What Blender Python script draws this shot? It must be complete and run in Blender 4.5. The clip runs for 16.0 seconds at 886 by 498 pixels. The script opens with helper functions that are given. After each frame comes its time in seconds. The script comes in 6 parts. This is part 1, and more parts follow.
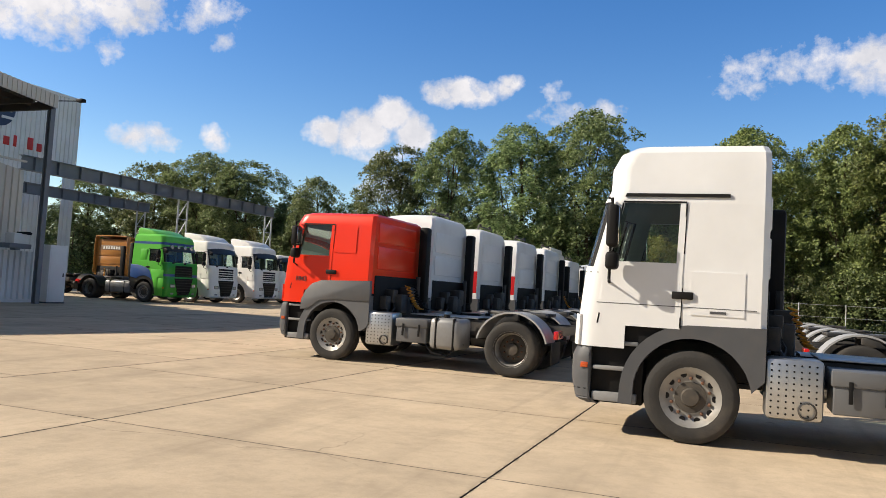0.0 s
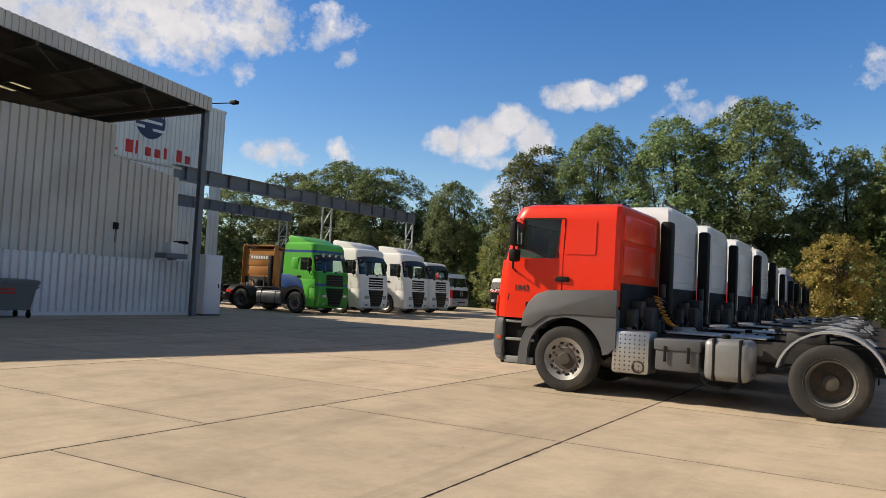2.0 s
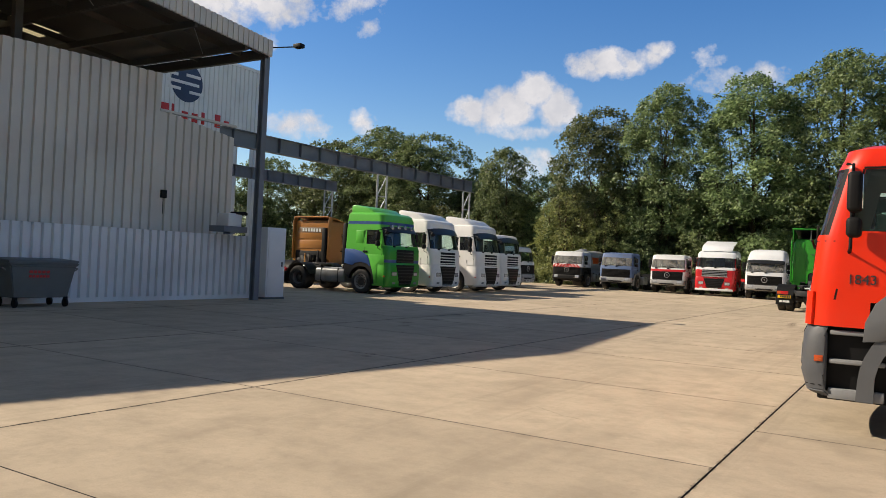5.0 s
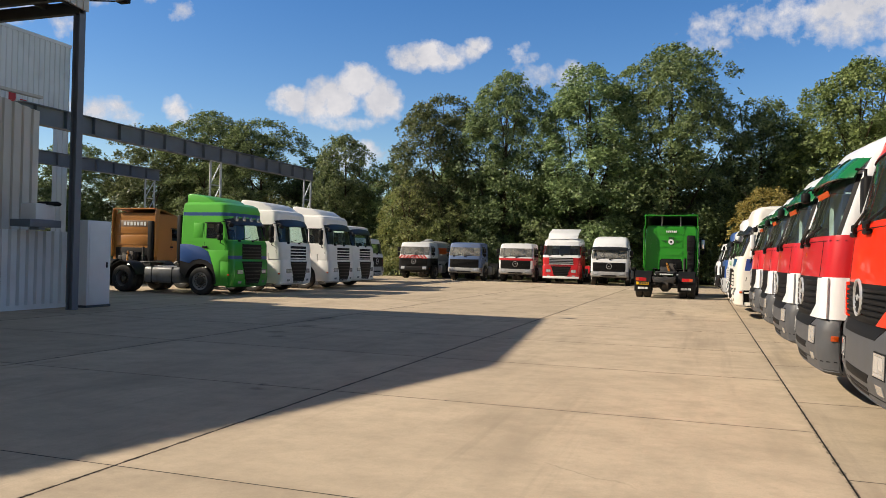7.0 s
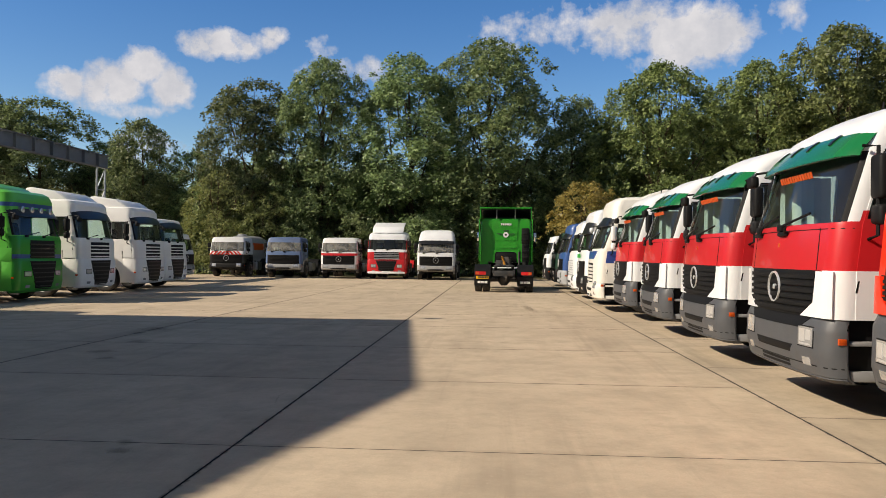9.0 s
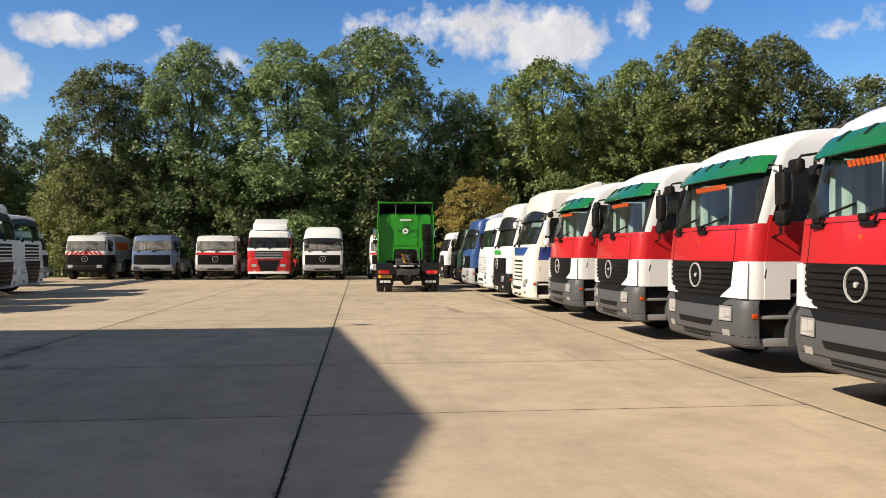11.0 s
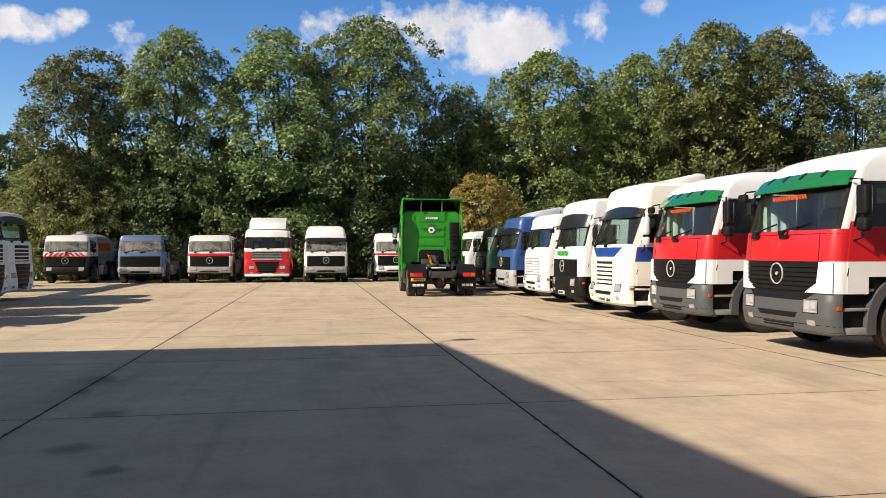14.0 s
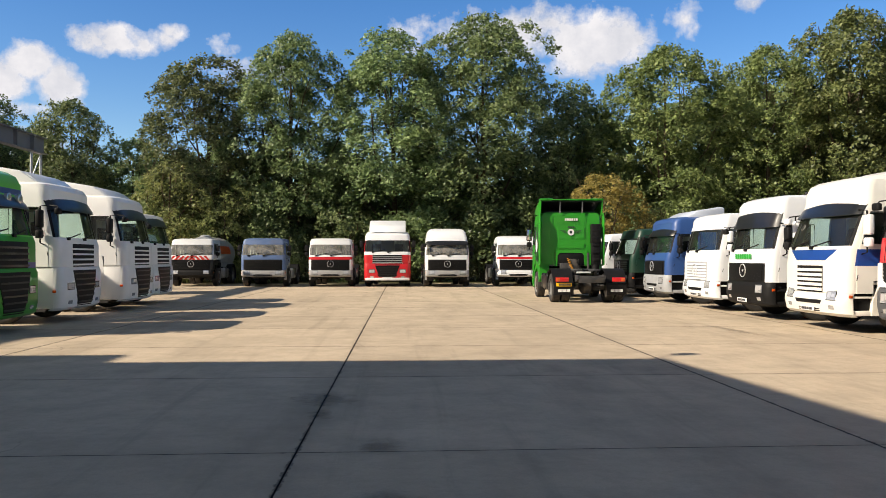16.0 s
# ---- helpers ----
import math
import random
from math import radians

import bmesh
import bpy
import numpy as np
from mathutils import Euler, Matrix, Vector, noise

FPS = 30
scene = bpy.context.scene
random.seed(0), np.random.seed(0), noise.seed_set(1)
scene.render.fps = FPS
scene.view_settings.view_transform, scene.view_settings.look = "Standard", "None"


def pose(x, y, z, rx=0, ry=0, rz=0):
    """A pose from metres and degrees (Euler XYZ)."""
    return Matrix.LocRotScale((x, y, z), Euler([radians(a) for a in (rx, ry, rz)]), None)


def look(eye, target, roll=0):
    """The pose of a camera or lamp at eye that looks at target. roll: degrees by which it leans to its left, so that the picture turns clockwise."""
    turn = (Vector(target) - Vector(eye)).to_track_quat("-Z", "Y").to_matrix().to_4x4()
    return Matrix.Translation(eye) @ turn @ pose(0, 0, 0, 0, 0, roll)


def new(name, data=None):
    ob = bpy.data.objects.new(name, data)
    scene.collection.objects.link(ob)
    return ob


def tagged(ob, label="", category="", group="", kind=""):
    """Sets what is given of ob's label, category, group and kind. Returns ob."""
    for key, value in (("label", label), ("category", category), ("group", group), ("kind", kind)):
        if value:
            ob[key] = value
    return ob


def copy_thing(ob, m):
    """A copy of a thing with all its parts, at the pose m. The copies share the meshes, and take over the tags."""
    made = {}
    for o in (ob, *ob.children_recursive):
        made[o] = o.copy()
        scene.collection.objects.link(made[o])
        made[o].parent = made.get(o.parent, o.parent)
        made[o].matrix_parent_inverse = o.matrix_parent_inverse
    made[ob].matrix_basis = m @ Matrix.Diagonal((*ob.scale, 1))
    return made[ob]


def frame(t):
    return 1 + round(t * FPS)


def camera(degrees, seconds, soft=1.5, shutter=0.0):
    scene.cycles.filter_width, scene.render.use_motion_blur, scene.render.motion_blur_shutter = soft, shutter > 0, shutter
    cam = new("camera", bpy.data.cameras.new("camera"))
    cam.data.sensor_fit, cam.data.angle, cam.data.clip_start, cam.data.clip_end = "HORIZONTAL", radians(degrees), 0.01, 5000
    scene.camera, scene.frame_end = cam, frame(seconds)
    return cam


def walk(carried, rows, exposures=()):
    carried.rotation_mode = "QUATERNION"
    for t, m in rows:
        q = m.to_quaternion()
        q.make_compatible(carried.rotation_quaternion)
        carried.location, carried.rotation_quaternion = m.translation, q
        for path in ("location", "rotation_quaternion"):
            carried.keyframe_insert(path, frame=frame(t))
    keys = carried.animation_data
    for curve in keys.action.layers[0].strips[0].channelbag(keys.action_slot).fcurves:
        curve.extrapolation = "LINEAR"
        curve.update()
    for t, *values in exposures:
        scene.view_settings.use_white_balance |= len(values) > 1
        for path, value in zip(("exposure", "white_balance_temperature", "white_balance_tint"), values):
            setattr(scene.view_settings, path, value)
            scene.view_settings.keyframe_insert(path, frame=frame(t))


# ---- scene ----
cam = camera(60.0, 16.0, soft=0.7)
PATH = [
    (0, (13.812, -5.569, 1.479), (13.095, -3.705, 1.583), 3.4),
    (0.5, (13.178, -4.977, 1.461), (12.337, -3.165, 1.559), 4.1),
    (1, (12.432, -4.471, 1.48), (11.527, -2.69, 1.581), 3.3),
    (1.5, (11.561, -3.928, 1.437), (10.606, -2.174, 1.541), 3.1),
    (2, (10.748, -3.459, 1.436), (9.747, -1.73, 1.541), 2.9),
    (2.5, (9.949, -3.016, 1.461), (8.908, -1.311, 1.554), 3.0),
    (3, (9.132, -2.517, 1.467), (8.065, -0.827, 1.525), 2.9),
    (3.5, (8.347, -2.094, 1.52), (7.262, -0.413, 1.553), 2.9),
    (6, (5.092, 0.011, 1.536), (4.159, 1.78, 1.561), 2.0),
    (6.5, (4.514, 0.47, 1.52), (3.71, 2.301, 1.544), 1.6),
    (7, (3.98, 0.943, 1.553), (3.337, 2.836, 1.573), 1.3),
    (7.5, (3.464, 1.403, 1.566), (2.972, 3.341, 1.585), 1.1),
    (8, (2.994, 1.886, 1.563), (2.643, 3.855, 1.58), 0.9),
    (8.5, (2.513, 2.331, 1.555), (2.27, 4.316, 1.572), 0.8),
    (9, (2.064, 2.83, 1.536), (1.928, 4.826, 1.551), 0.6),
    (9.5, (1.617, 3.274, 1.534), (1.567, 5.273, 1.548), 0.4),
    (10, (1.264, 3.811, 1.512), (1.306, 5.811, 1.525), 0.2),
    (12.5, (-0.742, 6.278, 1.531), (-0.39, 8.247, 1.542), 0.1),
    (13, (-1.144, 6.778, 1.529), (-0.797, 8.748, 1.54), -0.0),
    (13.5, (-1.583, 7.245, 1.539), (-1.243, 9.216, 1.55), -0.0),
    (14, (-2.033, 7.698, 1.551), (-1.706, 9.671, 1.562), -0.1),
    (14.5, (-2.467, 8.198, 1.553), (-2.189, 10.179, 1.566), -0.1),
    (15, (-2.912, 8.634, 1.528), (-2.713, 10.624, 1.545), -0.1),
    (15.5, (-3.354, 9.066, 1.521), (-3.213, 11.061, 1.541), -0.0),
    (16, (-3.84, 9.41, 1.511), (-3.733, 11.407, 1.534), -0.0),
]
walk(cam, [(t, look(eye, target, roll)) for t, eye, target, roll in PATH], exposures=[(0, 0.42, 7250, 11), (0.5, 0.30, 7250, 11), (1.5, 0.2, 7250, 11), (3.5, 0.2, 7250, 11), (6, 0.22, 7250, 11), (9, 0.1, 7250, 11), (10, 0.2, 7250, 11), (13, 0.38, 7250, 11), (16, 0.42, 7250, 11)])

# ---- world, sun, exposure ----
SUN_DIR = Vector((0.93, 0.37, -0.68)).normalized()      # the way the sunlight travels
world = bpy.data.worlds.new("world")
scene.world = world
world.use_nodes = True
wn = world.node_tree
sky = wn.nodes.new("ShaderNodeTexSky")
sky.sky_type = "NISHITA"
sky.sun_disc = False
sky.sun_elevation = math.asin(-SUN_DIR.z)
sky.sun_rotation = math.atan2(-SUN_DIR.x, -SUN_DIR.y)
sky.air_density, sky.dust_density, sky.ozone_density = 1.0, 0.3, 2.6
wn.nodes["Background"].inputs["Strength"].default_value = 0.129
deep = wn.nodes.new("ShaderNodeHueSaturation")
deep.inputs["Saturation"].default_value, deep.inputs["Hue"].default_value = 1.37, 0.511
wn.links.new(sky.outputs[0], deep.inputs["Color"])
# broken dim grey added to unseen sky overhead and behind, making shade less blue
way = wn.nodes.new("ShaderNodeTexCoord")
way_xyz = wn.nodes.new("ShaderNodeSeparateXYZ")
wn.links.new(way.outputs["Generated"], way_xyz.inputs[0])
fill_noise = wn.nodes.new("ShaderNodeTexNoise")
fill_noise.inputs["Scale"].default_value, fill_noise.inputs["Detail"].default_value, fill_noise.inputs["Roughness"].default_value = 3.2, 6, 0.6
wn.links.new(way.outputs["Generated"], fill_noise.inputs["Vector"])


def world_range(source, lo, hi, top):
    n = wn.nodes.new("ShaderNodeMapRange")
    n.interpolation_type = "SMOOTHSTEP"
    n.inputs[1].default_value, n.inputs[2].default_value, n.inputs[4].default_value = lo, hi, top
    wn.links.new(source, n.inputs[0])
    return n.outputs[0]


def world_math(kind, a, b):
    n = wn.nodes.new("ShaderNodeMath")
    n.operation = kind
    wn.links.new(a, n.inputs[0])
    wn.links.new(b, n.inputs[1])
    return n.outputs[0]


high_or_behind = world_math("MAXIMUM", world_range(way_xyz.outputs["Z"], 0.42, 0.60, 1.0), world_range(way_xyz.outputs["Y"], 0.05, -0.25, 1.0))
grey_fill = wn.nodes.new("ShaderNodeMix")
grey_fill.data_type = "RGBA"
grey_fill.inputs[7].default_value = (0.86, 1.03, 1.20, 1)
wn.links.new(world_math("MULTIPLY", high_or_behind, world_range(fill_noise.outputs["Fac"], 0.30, 0.56, 0.92)), grey_fill.inputs[0])
wn.links.new(deep.outputs[0], grey_fill.inputs[6])
wn.links.new(grey_fill.outputs[2], wn.nodes["Background"].inputs["Color"])
sun = new("sun", bpy.data.lights.new("sun", "SUN"))
sun.data.energy, sun.data.angle, sun.data.color = 4.85, radians(0.53), (1.0, 0.935, 0.835)
sun.matrix_world = look((0, 0, 40), Vector((0, 0, 40)) + SUN_DIR)


# ---- materials ----
def mat(name, color, rough=0.5, metal=0.0, coat=0.0, vary=0.12, scale=6.0, bump=0.0, bump_scale=60.0, dirt=0.0, spec=0.5):
    """A node material: base colour, broken up at two scales, with fine relief and optional dirt."""
    m = bpy.data.materials.new(name)
    m.use_nodes = True
    nt = m.node_tree
    b = nt.nodes["Principled BSDF"]
    b.inputs["Roughness"].default_value = rough
    b.inputs["Metallic"].default_value = metal
    b.inputs["Coat Weight"].default_value = coat
    b.inputs["Coat Roughness"].default_value = 0.06
    b.inputs["Specular IOR Level"].default_value = spec
    tc = nt.nodes.new("ShaderNodeTexCoord")
    big = nt.nodes.new("ShaderNodeTexNoise")
    big.inputs["Scale"].default_value = scale
    big.inputs["Detail"].default_value = 6
    nt.links.new(tc.outputs["Object"], big.inputs["Vector"])
    fine = nt.nodes.new("ShaderNodeTexNoise")
    fine.inputs["Scale"].default_value = bump_scale
    fine.inputs["Detail"].default_value = 3
    nt.links.new(tc.outputs["Object"], fine.inputs["Vector"])
    mix = nt.nodes.new("ShaderNodeMix")
    mix.data_type = "RGBA"
    c = Vector(color)
    mix.inputs[6].default_value = (*(c * (1 - vary)), 1)
    mix.inputs[7].default_value = (*[min(1, v * (1 + vary)) for v in c], 1)
    nt.links.new(big.outputs["Fac"], mix.inputs[0])
    out = mix.outputs[2]
    if dirt:
        dn = nt.nodes.new("ShaderNodeTexNoise")
        dn.inputs["Scale"].default_value = scale * 0.6
        dn.inputs["Detail"].default_value = 8
        nt.links.new(tc.outputs["Object"], dn.inputs["Vector"])
        ramp = nt.nodes.new("ShaderNodeMapRange")
        ramp.inputs[1].default_value, ramp.inputs[2].default_value = 0.48, 0.75
        ramp.inputs[4].default_value = dirt
        nt.links.new(dn.outputs["Fac"], ramp.inputs[0])
        dm = nt.nodes.new("ShaderNodeMix")
        dm.data_type = "RGBA"
        dm.inputs[7].default_value = (0.16, 0.13, 0.10, 1)
        nt.links.new(ramp.outputs[0], dm.inputs[0])
        nt.links.new(out, dm.inputs[6])
        out = dm.outputs[2]
        rr = nt.nodes.new("ShaderNodeMapRange")
        rr.inputs[3].default_value, rr.inputs[4].default_value = rough, min(1, rough + 0.35)
        nt.links.new(ramp.outputs[0], rr.inputs[0])
        nt.links.new(rr.outputs[0], b.inputs["Roughness"])
    nt.links.new(out, b.inputs["Base Color"])
    if bump:
        bp = nt.nodes.new("ShaderNodeBump")
        bp.inputs["Strength"].default_value = bump
        bp.inputs["Distance"].default_value = 0.01
        nt.links.new(fine.outputs["Fac"], bp.inputs["Height"])
        nt.links.new(bp.outputs["Normal"], b.inputs["Normal"])
    return m


def paint(name, color, dirt=0.10):
    return mat(name, color, rough=0.38, coat=0.3, spec=0.35, vary=0.05, scale=2.2, dirt=dirt, bump=0.03, bump_scale=9)


RED = paint("paint_red", (0.55, 0.018, 0.024))
ORANGE = paint("paint_orange_red", (0.88, 0.030, 0.004), 0.05)
WHITE = paint("paint_white", (0.785, 0.80, 0.81), 0.10)
WARMWHITE = paint("paint_warm_white", (0.87, 0.86, 0.83), 0.06)
EMBLEM_BLUE = mat("emblem_dark_blue", (0.03, 0.045, 0.10), rough=0.5, vary=0.5, scale=0.8)
CREAM = paint("paint_cream_white", (0.82, 0.79, 0.72), 0.10)
GREEN = paint("paint_green", (0.018, 0.29, 0.020), 0.10)
LIME = paint("paint_lime_green", (0.10, 0.50, 0.06), 0.10)
BLUE = paint("paint_blue", (0.03, 0.085, 0.26))
OLDBLUE = mat("paint_dull_blue", (0.085, 0.145, 0.29), rough=0.55, coat=0.1, dirt=0.3, scale=3)
DARKGREEN = paint("paint_dark_green", (0.012, 0.045, 0.03))
BROWN = paint("paint_bronze", (0.40, 0.17, 0.042))
BLACKPAINT = paint("paint_black", (0.012, 0.012, 0.013))
VISOR_GREEN = mat("visor_green_plastic", (0.003, 0.155, 0.045), rough=0.2, coat=0.5, vary=0.08)
VISOR_DARK = mat("visor_smoked_plastic", (0.010, 0.011, 0.012), rough=0.3, coat=0.15)
GREY = mat("plastic_grey", (0.076, 0.08, 0.088), rough=0.5, dirt=0.16, bump=0.1, bump_scale=90)
LIGHTGREY = mat("plastic_light_grey", (0.36, 0.37, 0.38), rough=0.5, dirt=0.2, bump=0.1)
BLACK = mat("plastic_black", (0.008, 0.008, 0.0085), rough=0.6, dirt=0.035, bump=0.1)
BLACK.node_tree.nodes["Principled BSDF"].inputs["Specular IOR Level"].default_value = 0.2
RUBBER = mat("tyre_rubber", (0.028, 0.027, 0.026), rough=0.85, dirt=0.3, vary=0.2, bump=0.25, bump_scale=40, scale=5)
STEP = mat("step_grey", (0.23, 0.235, 0.24), rough=0.55, dirt=0.3, bump=0.15, bump_scale=70)
STEEL = mat("chassis_steel", (0.045, 0.046, 0.048), rough=0.6, metal=0.3, dirt=0.55, vary=0.3, bump=0.3, scale=5)
ALU = mat("aluminium", (0.55, 0.56, 0.57), rough=0.35, metal=0.9, dirt=0.25, vary=0.12, bump=0.06)
DULLTANK = mat("tank_dull_metal", (0.27, 0.275, 0.28), rough=0.5, metal=0.5, dirt=0.55, vary=0.2, scale=4, bump=0.1)
RIM = mat("rim_steel_silver", (0.31, 0.305, 0.29), rough=0.45, metal=0.4, dirt=0.6, vary=0.2, scale=8)
DISH = mat("rim_dish_dark", (0.075, 0.066, 0.056), rough=0.8, metal=0.2, dirt=0.5, vary=0.4, scale=9, bump=0.2)
RUST = mat("rusty_hub", (0.16, 0.08, 0.05), rough=0.85, metal=0.2, vary=0.4, scale=18, bump=0.4)
CHROME = mat("chrome", (0.8, 0.8, 0.8), rough=0.08, metal=1.0, vary=0.02)
MIRROR = mat("mirror_glass", (0.9, 0.9, 0.9), rough=0.01, metal=1.0, vary=0.0)
LAMP = mat("headlamp_lens", (0.50, 0.51, 0.52), rough=0.14, metal=0.5, coat=1.0, vary=0.3, scale=7, bump=0.3, bump_scale=9)
BADGE = mat("badge_satin_metal", (0.78, 0.79, 0.8), rough=0.32, metal=0.55, vary=0.03)
BOWL = mat("headlamp_bowl", (0.66, 0.66, 0.66), rough=0.2, metal=0.4, coat=1.0, vary=0.1, scale=20)
FENDER = mat("fender_grey", (0.11, 0.115, 0.123), rough=0.45, dirt=0.2, bump=0.08, bump_scale=90)
AMBER = mat("amber_lens", (0.60, 0.085, 0.012), rough=0.2, coat=0.8)
REDLENS = mat("red_lens", (0.55, 0.01, 0.012), rough=0.2, coat=0.8)
YELLOW = mat("plate_yellow", (0.8, 0.47, 0.01), rough=0.4)
SEAT = mat("seat_cloth", (0.035, 0.04, 0.05), rough=0.9, bump=0.2)
TRIM = mat("cab_trim", (0.20, 0.21, 0.20), rough=0.8)
DRAPE = mat("drape_cloth", (0.74, 0.77, 0.76), rough=0.95, bump=0.2, vary=0.06)
CURTAIN = mat("curtain_cloth", (0.55, 0.55, 0.5), rough=0.95, bump=0.2)
COIL_O = mat("coil_orange", (0.55, 0.24, 0.02), rough=0.4)
TEXT_DARK = mat("lettering_dark", (0.03, 0.03, 0.035), rough=0.5)
TEXT_RED = mat("lettering_red", (0.62, 0.03, 0.02), rough=0.5)
TEXT_ORANGE = mat("lettering_orange", (0.62, 0.085, 0.01), rough=0.5)
TEXT_WHITE = mat("lettering_white", (0.75, 0.75, 0.73), rough=0.5)
TEXT_GREEN = mat("lettering_green", (0.02, 0.35, 0.05), rough=0.5)
STRIPE_BLUE = mat("stripe_blue", (0.01, 0.06, 0.28), rough=0.35, coat=0.4)
BLACKEMBLEM = mat("emblem_black", (0.013, 0.014, 0.014), rough=0.4)


def glass_material(name, tint, fac_gloss=1.45, dust_light=0.0):
    m = bpy.data.materials.new(name)
    m.use_nodes = True
    nt = m.node_tree
    nt.nodes.remove(nt.nodes["Principled BSDF"])
    tr = nt.nodes.new("ShaderNodeBsdfTransparent")
    tr.inputs["Color"].default_value = (*tint, 1)
    gl = nt.nodes.new("ShaderNodeBsdfGlossy")
    gl.inputs["Roughness"].default_value = 0.02
    fr = nt.nodes.new("ShaderNodeFresnel")
    fr.inputs["IOR"].default_value = fac_gloss
    mx = nt.nodes.new("ShaderNodeMixShader")
    nt.links.new(fr.outputs[0], mx.inputs[0])
    nt.links.new(tr.outputs[0], mx.inputs[1])
    nt.links.new(gl.outputs[0], mx.inputs[2])
    out = mx.outputs[0]
    # pale diffuse film: dirty glass, plus the brightness of a lit cab inside
    if dust_light:
        df = nt.nodes.new("ShaderNodeBsdfDiffuse")
        df.inputs["Color"].default_value = (0.46, 0.45, 0.42, 1)
        nz = nt.nodes.new("ShaderNodeTexNoise")
        nz.inputs["Scale"].default_value, nz.inputs["Detail"].default_value = 3.0, 5
        tc = nt.nodes.new("ShaderNodeTexCoord")
        nt.links.new(tc.outputs["Object"], nz.inputs["Vector"])
        mr = nt.nodes.new("ShaderNodeMapRange")
        mr.inputs[1].default_value, mr.inputs[2].default_value, mr.inputs[3].default_value, mr.inputs[4].default_value = 0.3, 0.7, dust_light * 0.4, dust_light * 1.6
        nt.links.new(nz.outputs["Fac"], mr.inputs[0])
        dm = nt.nodes.new("ShaderNodeMixShader")
        nt.links.new(mr.outputs[0], dm.inputs[0])
        nt.links.new(out, dm.inputs[1])
        nt.links.new(df.outputs[0], dm.inputs[2])
        out = dm.outputs[0]
    nt.links.new(out, nt.nodes["Material Output"].inputs["Surface"])
    return m


GLASS = glass_material("windscreen_glass", (0.76, 0.91, 0.86), 1.55, 0.025)
GLASS_OLD = glass_material("dusty_lit_windscreen_glass", (0.84, 0.87, 0.84), 1.5, 0.34)


def concrete_material(name, base, stain):
    """Weathered yard concrete: broom grain, blotches, oil stains, tyre marks; slab to slab variation."""
    m = bpy.data.materials.new(name)
    m.use_nodes = True
    nt = m.node_tree
    b = nt.nodes["Principled BSDF"]
    b.inputs["Roughness"].default_value = 0.88
    b.inputs["Specular IOR Level"].default_value = 0.25
    geo = nt.nodes.new("ShaderNodeNewGeometry")

    def noise_node(scale, detail, rough=0.55, stretch=None):
        n = nt.nodes.new("ShaderNodeTexNoise")
        n.inputs["Scale"].default_value = scale
        n.inputs["Detail"].default_value = detail
        n.inputs["Roughness"].default_value = rough
        src = geo.outputs["Position"]
        if stretch:
            mp = nt.nodes.new("ShaderNodeMapping")
            mp.inputs["Scale"].default_value = stretch
            nt.links.new(src, mp.inputs["Vector"])
            src = mp.outputs[0]
        nt.links.new(src, n.inputs["Vector"])
        return n.outputs["Fac"]

    def blend(fac, a, c):
        x = nt.nodes.new("ShaderNodeMix")
        x.data_type = "RGBA"
        nt.links.new(fac, x.inputs[0])
        for sock, v in ((x.inputs[6], a), (x.inputs[7], c)):
            if isinstance(v, tuple):
                sock.default_value = (*v, 1)
            else:
                nt.links.new(v, sock)
        return x.outputs[2]

    def band(fac, lo, hi, top=1.0):
        r = nt.nodes.new("ShaderNodeMapRange")
        r.inputs[1].default_value, r.inputs[2].default_value, r.inputs[4].default_value = lo, hi, top
        nt.links.new(fac, r.inputs[0])
        return r.outputs[0]

    col = blend(band(noise_node(0.35, 7, 0.62), 0.3, 0.7), tuple(v * 0.86 for v in base), tuple(v * 1.12 for v in base))
    col = blend(band(noise_node(1.6, 8, 0.7), 0.42, 0.72, 0.8), col, tuple(v * 0.64 for v in base))
    col = blend(band(noise_node(0.9, 4, 0.6, (1.0, 0.22, 1)), 0.52, 0.70, 0.6), col, stain)
    col = blend(band(noise_node(2.6, 8, 0.66), 0.70, 0.76, 0.75), col, tuple(v * 0.45 for v in stain))
    # tyre tracks along the yard, old spills, hair cracks
    col = blend(band(noise_node(1.0, 6, 0.65, (2.4, 0.09, 1)), 0.56, 0.70, 0.28), col, tuple(v * 0.62 for v in stain))
    col = blend(band(noise_node(5.5, 7, 0.62), 0.735, 0.76, 0.8), col, tuple(v * 0.3 for v in stain))
    vor = nt.nodes.new("ShaderNodeTexVoronoi")
    vor.feature = "DISTANCE_TO_EDGE"
    vor.inputs["Scale"].default_value = 0.23
    warp = nt.nodes.new("ShaderNodeVectorMath")
    warp.operation = "ADD"
    wob = nt.nodes.new("ShaderNodeTexNoise")
    wob.inputs["Scale"].default_value, wob.inputs["Detail"].default_value = 0.8, 6
    nt.links.new(geo.outputs["Position"], wob.inputs["Vector"])
    nt.links.new(geo.outputs["Position"], warp.inputs[0])
    nt.links.new(wob.outputs["Color"], warp.inputs[1])
    nt.links.new(warp.outputs[0], vor.inputs["Vector"])
    crack = nt.nodes.new("ShaderNodeMath")
    crack.operation = "MULTIPLY"
    nt.links.new(band(vor.outputs["Distance"], 0.0022, 0.0), crack.inputs[0])
    nt.links.new(band(noise_node(0.17, 2), 0.56, 0.62, 0.7), crack.inputs[1])
    col = blend(crack.outputs[0], col, (0.06, 0.05, 0.04))
    # mottled grain, oil drips, and spalled dirty slab edges
    col = blend(band(noise_node(11, 9, 0.78), 0.50, 0.80, 0.55), col, tuple(v * 0.62 for v in base))
    col = blend(band(noise_node(13, 9, 0.8), 0.56, 0.80, 0.5), col, tuple(min(1, v * 1.28) for v in base))
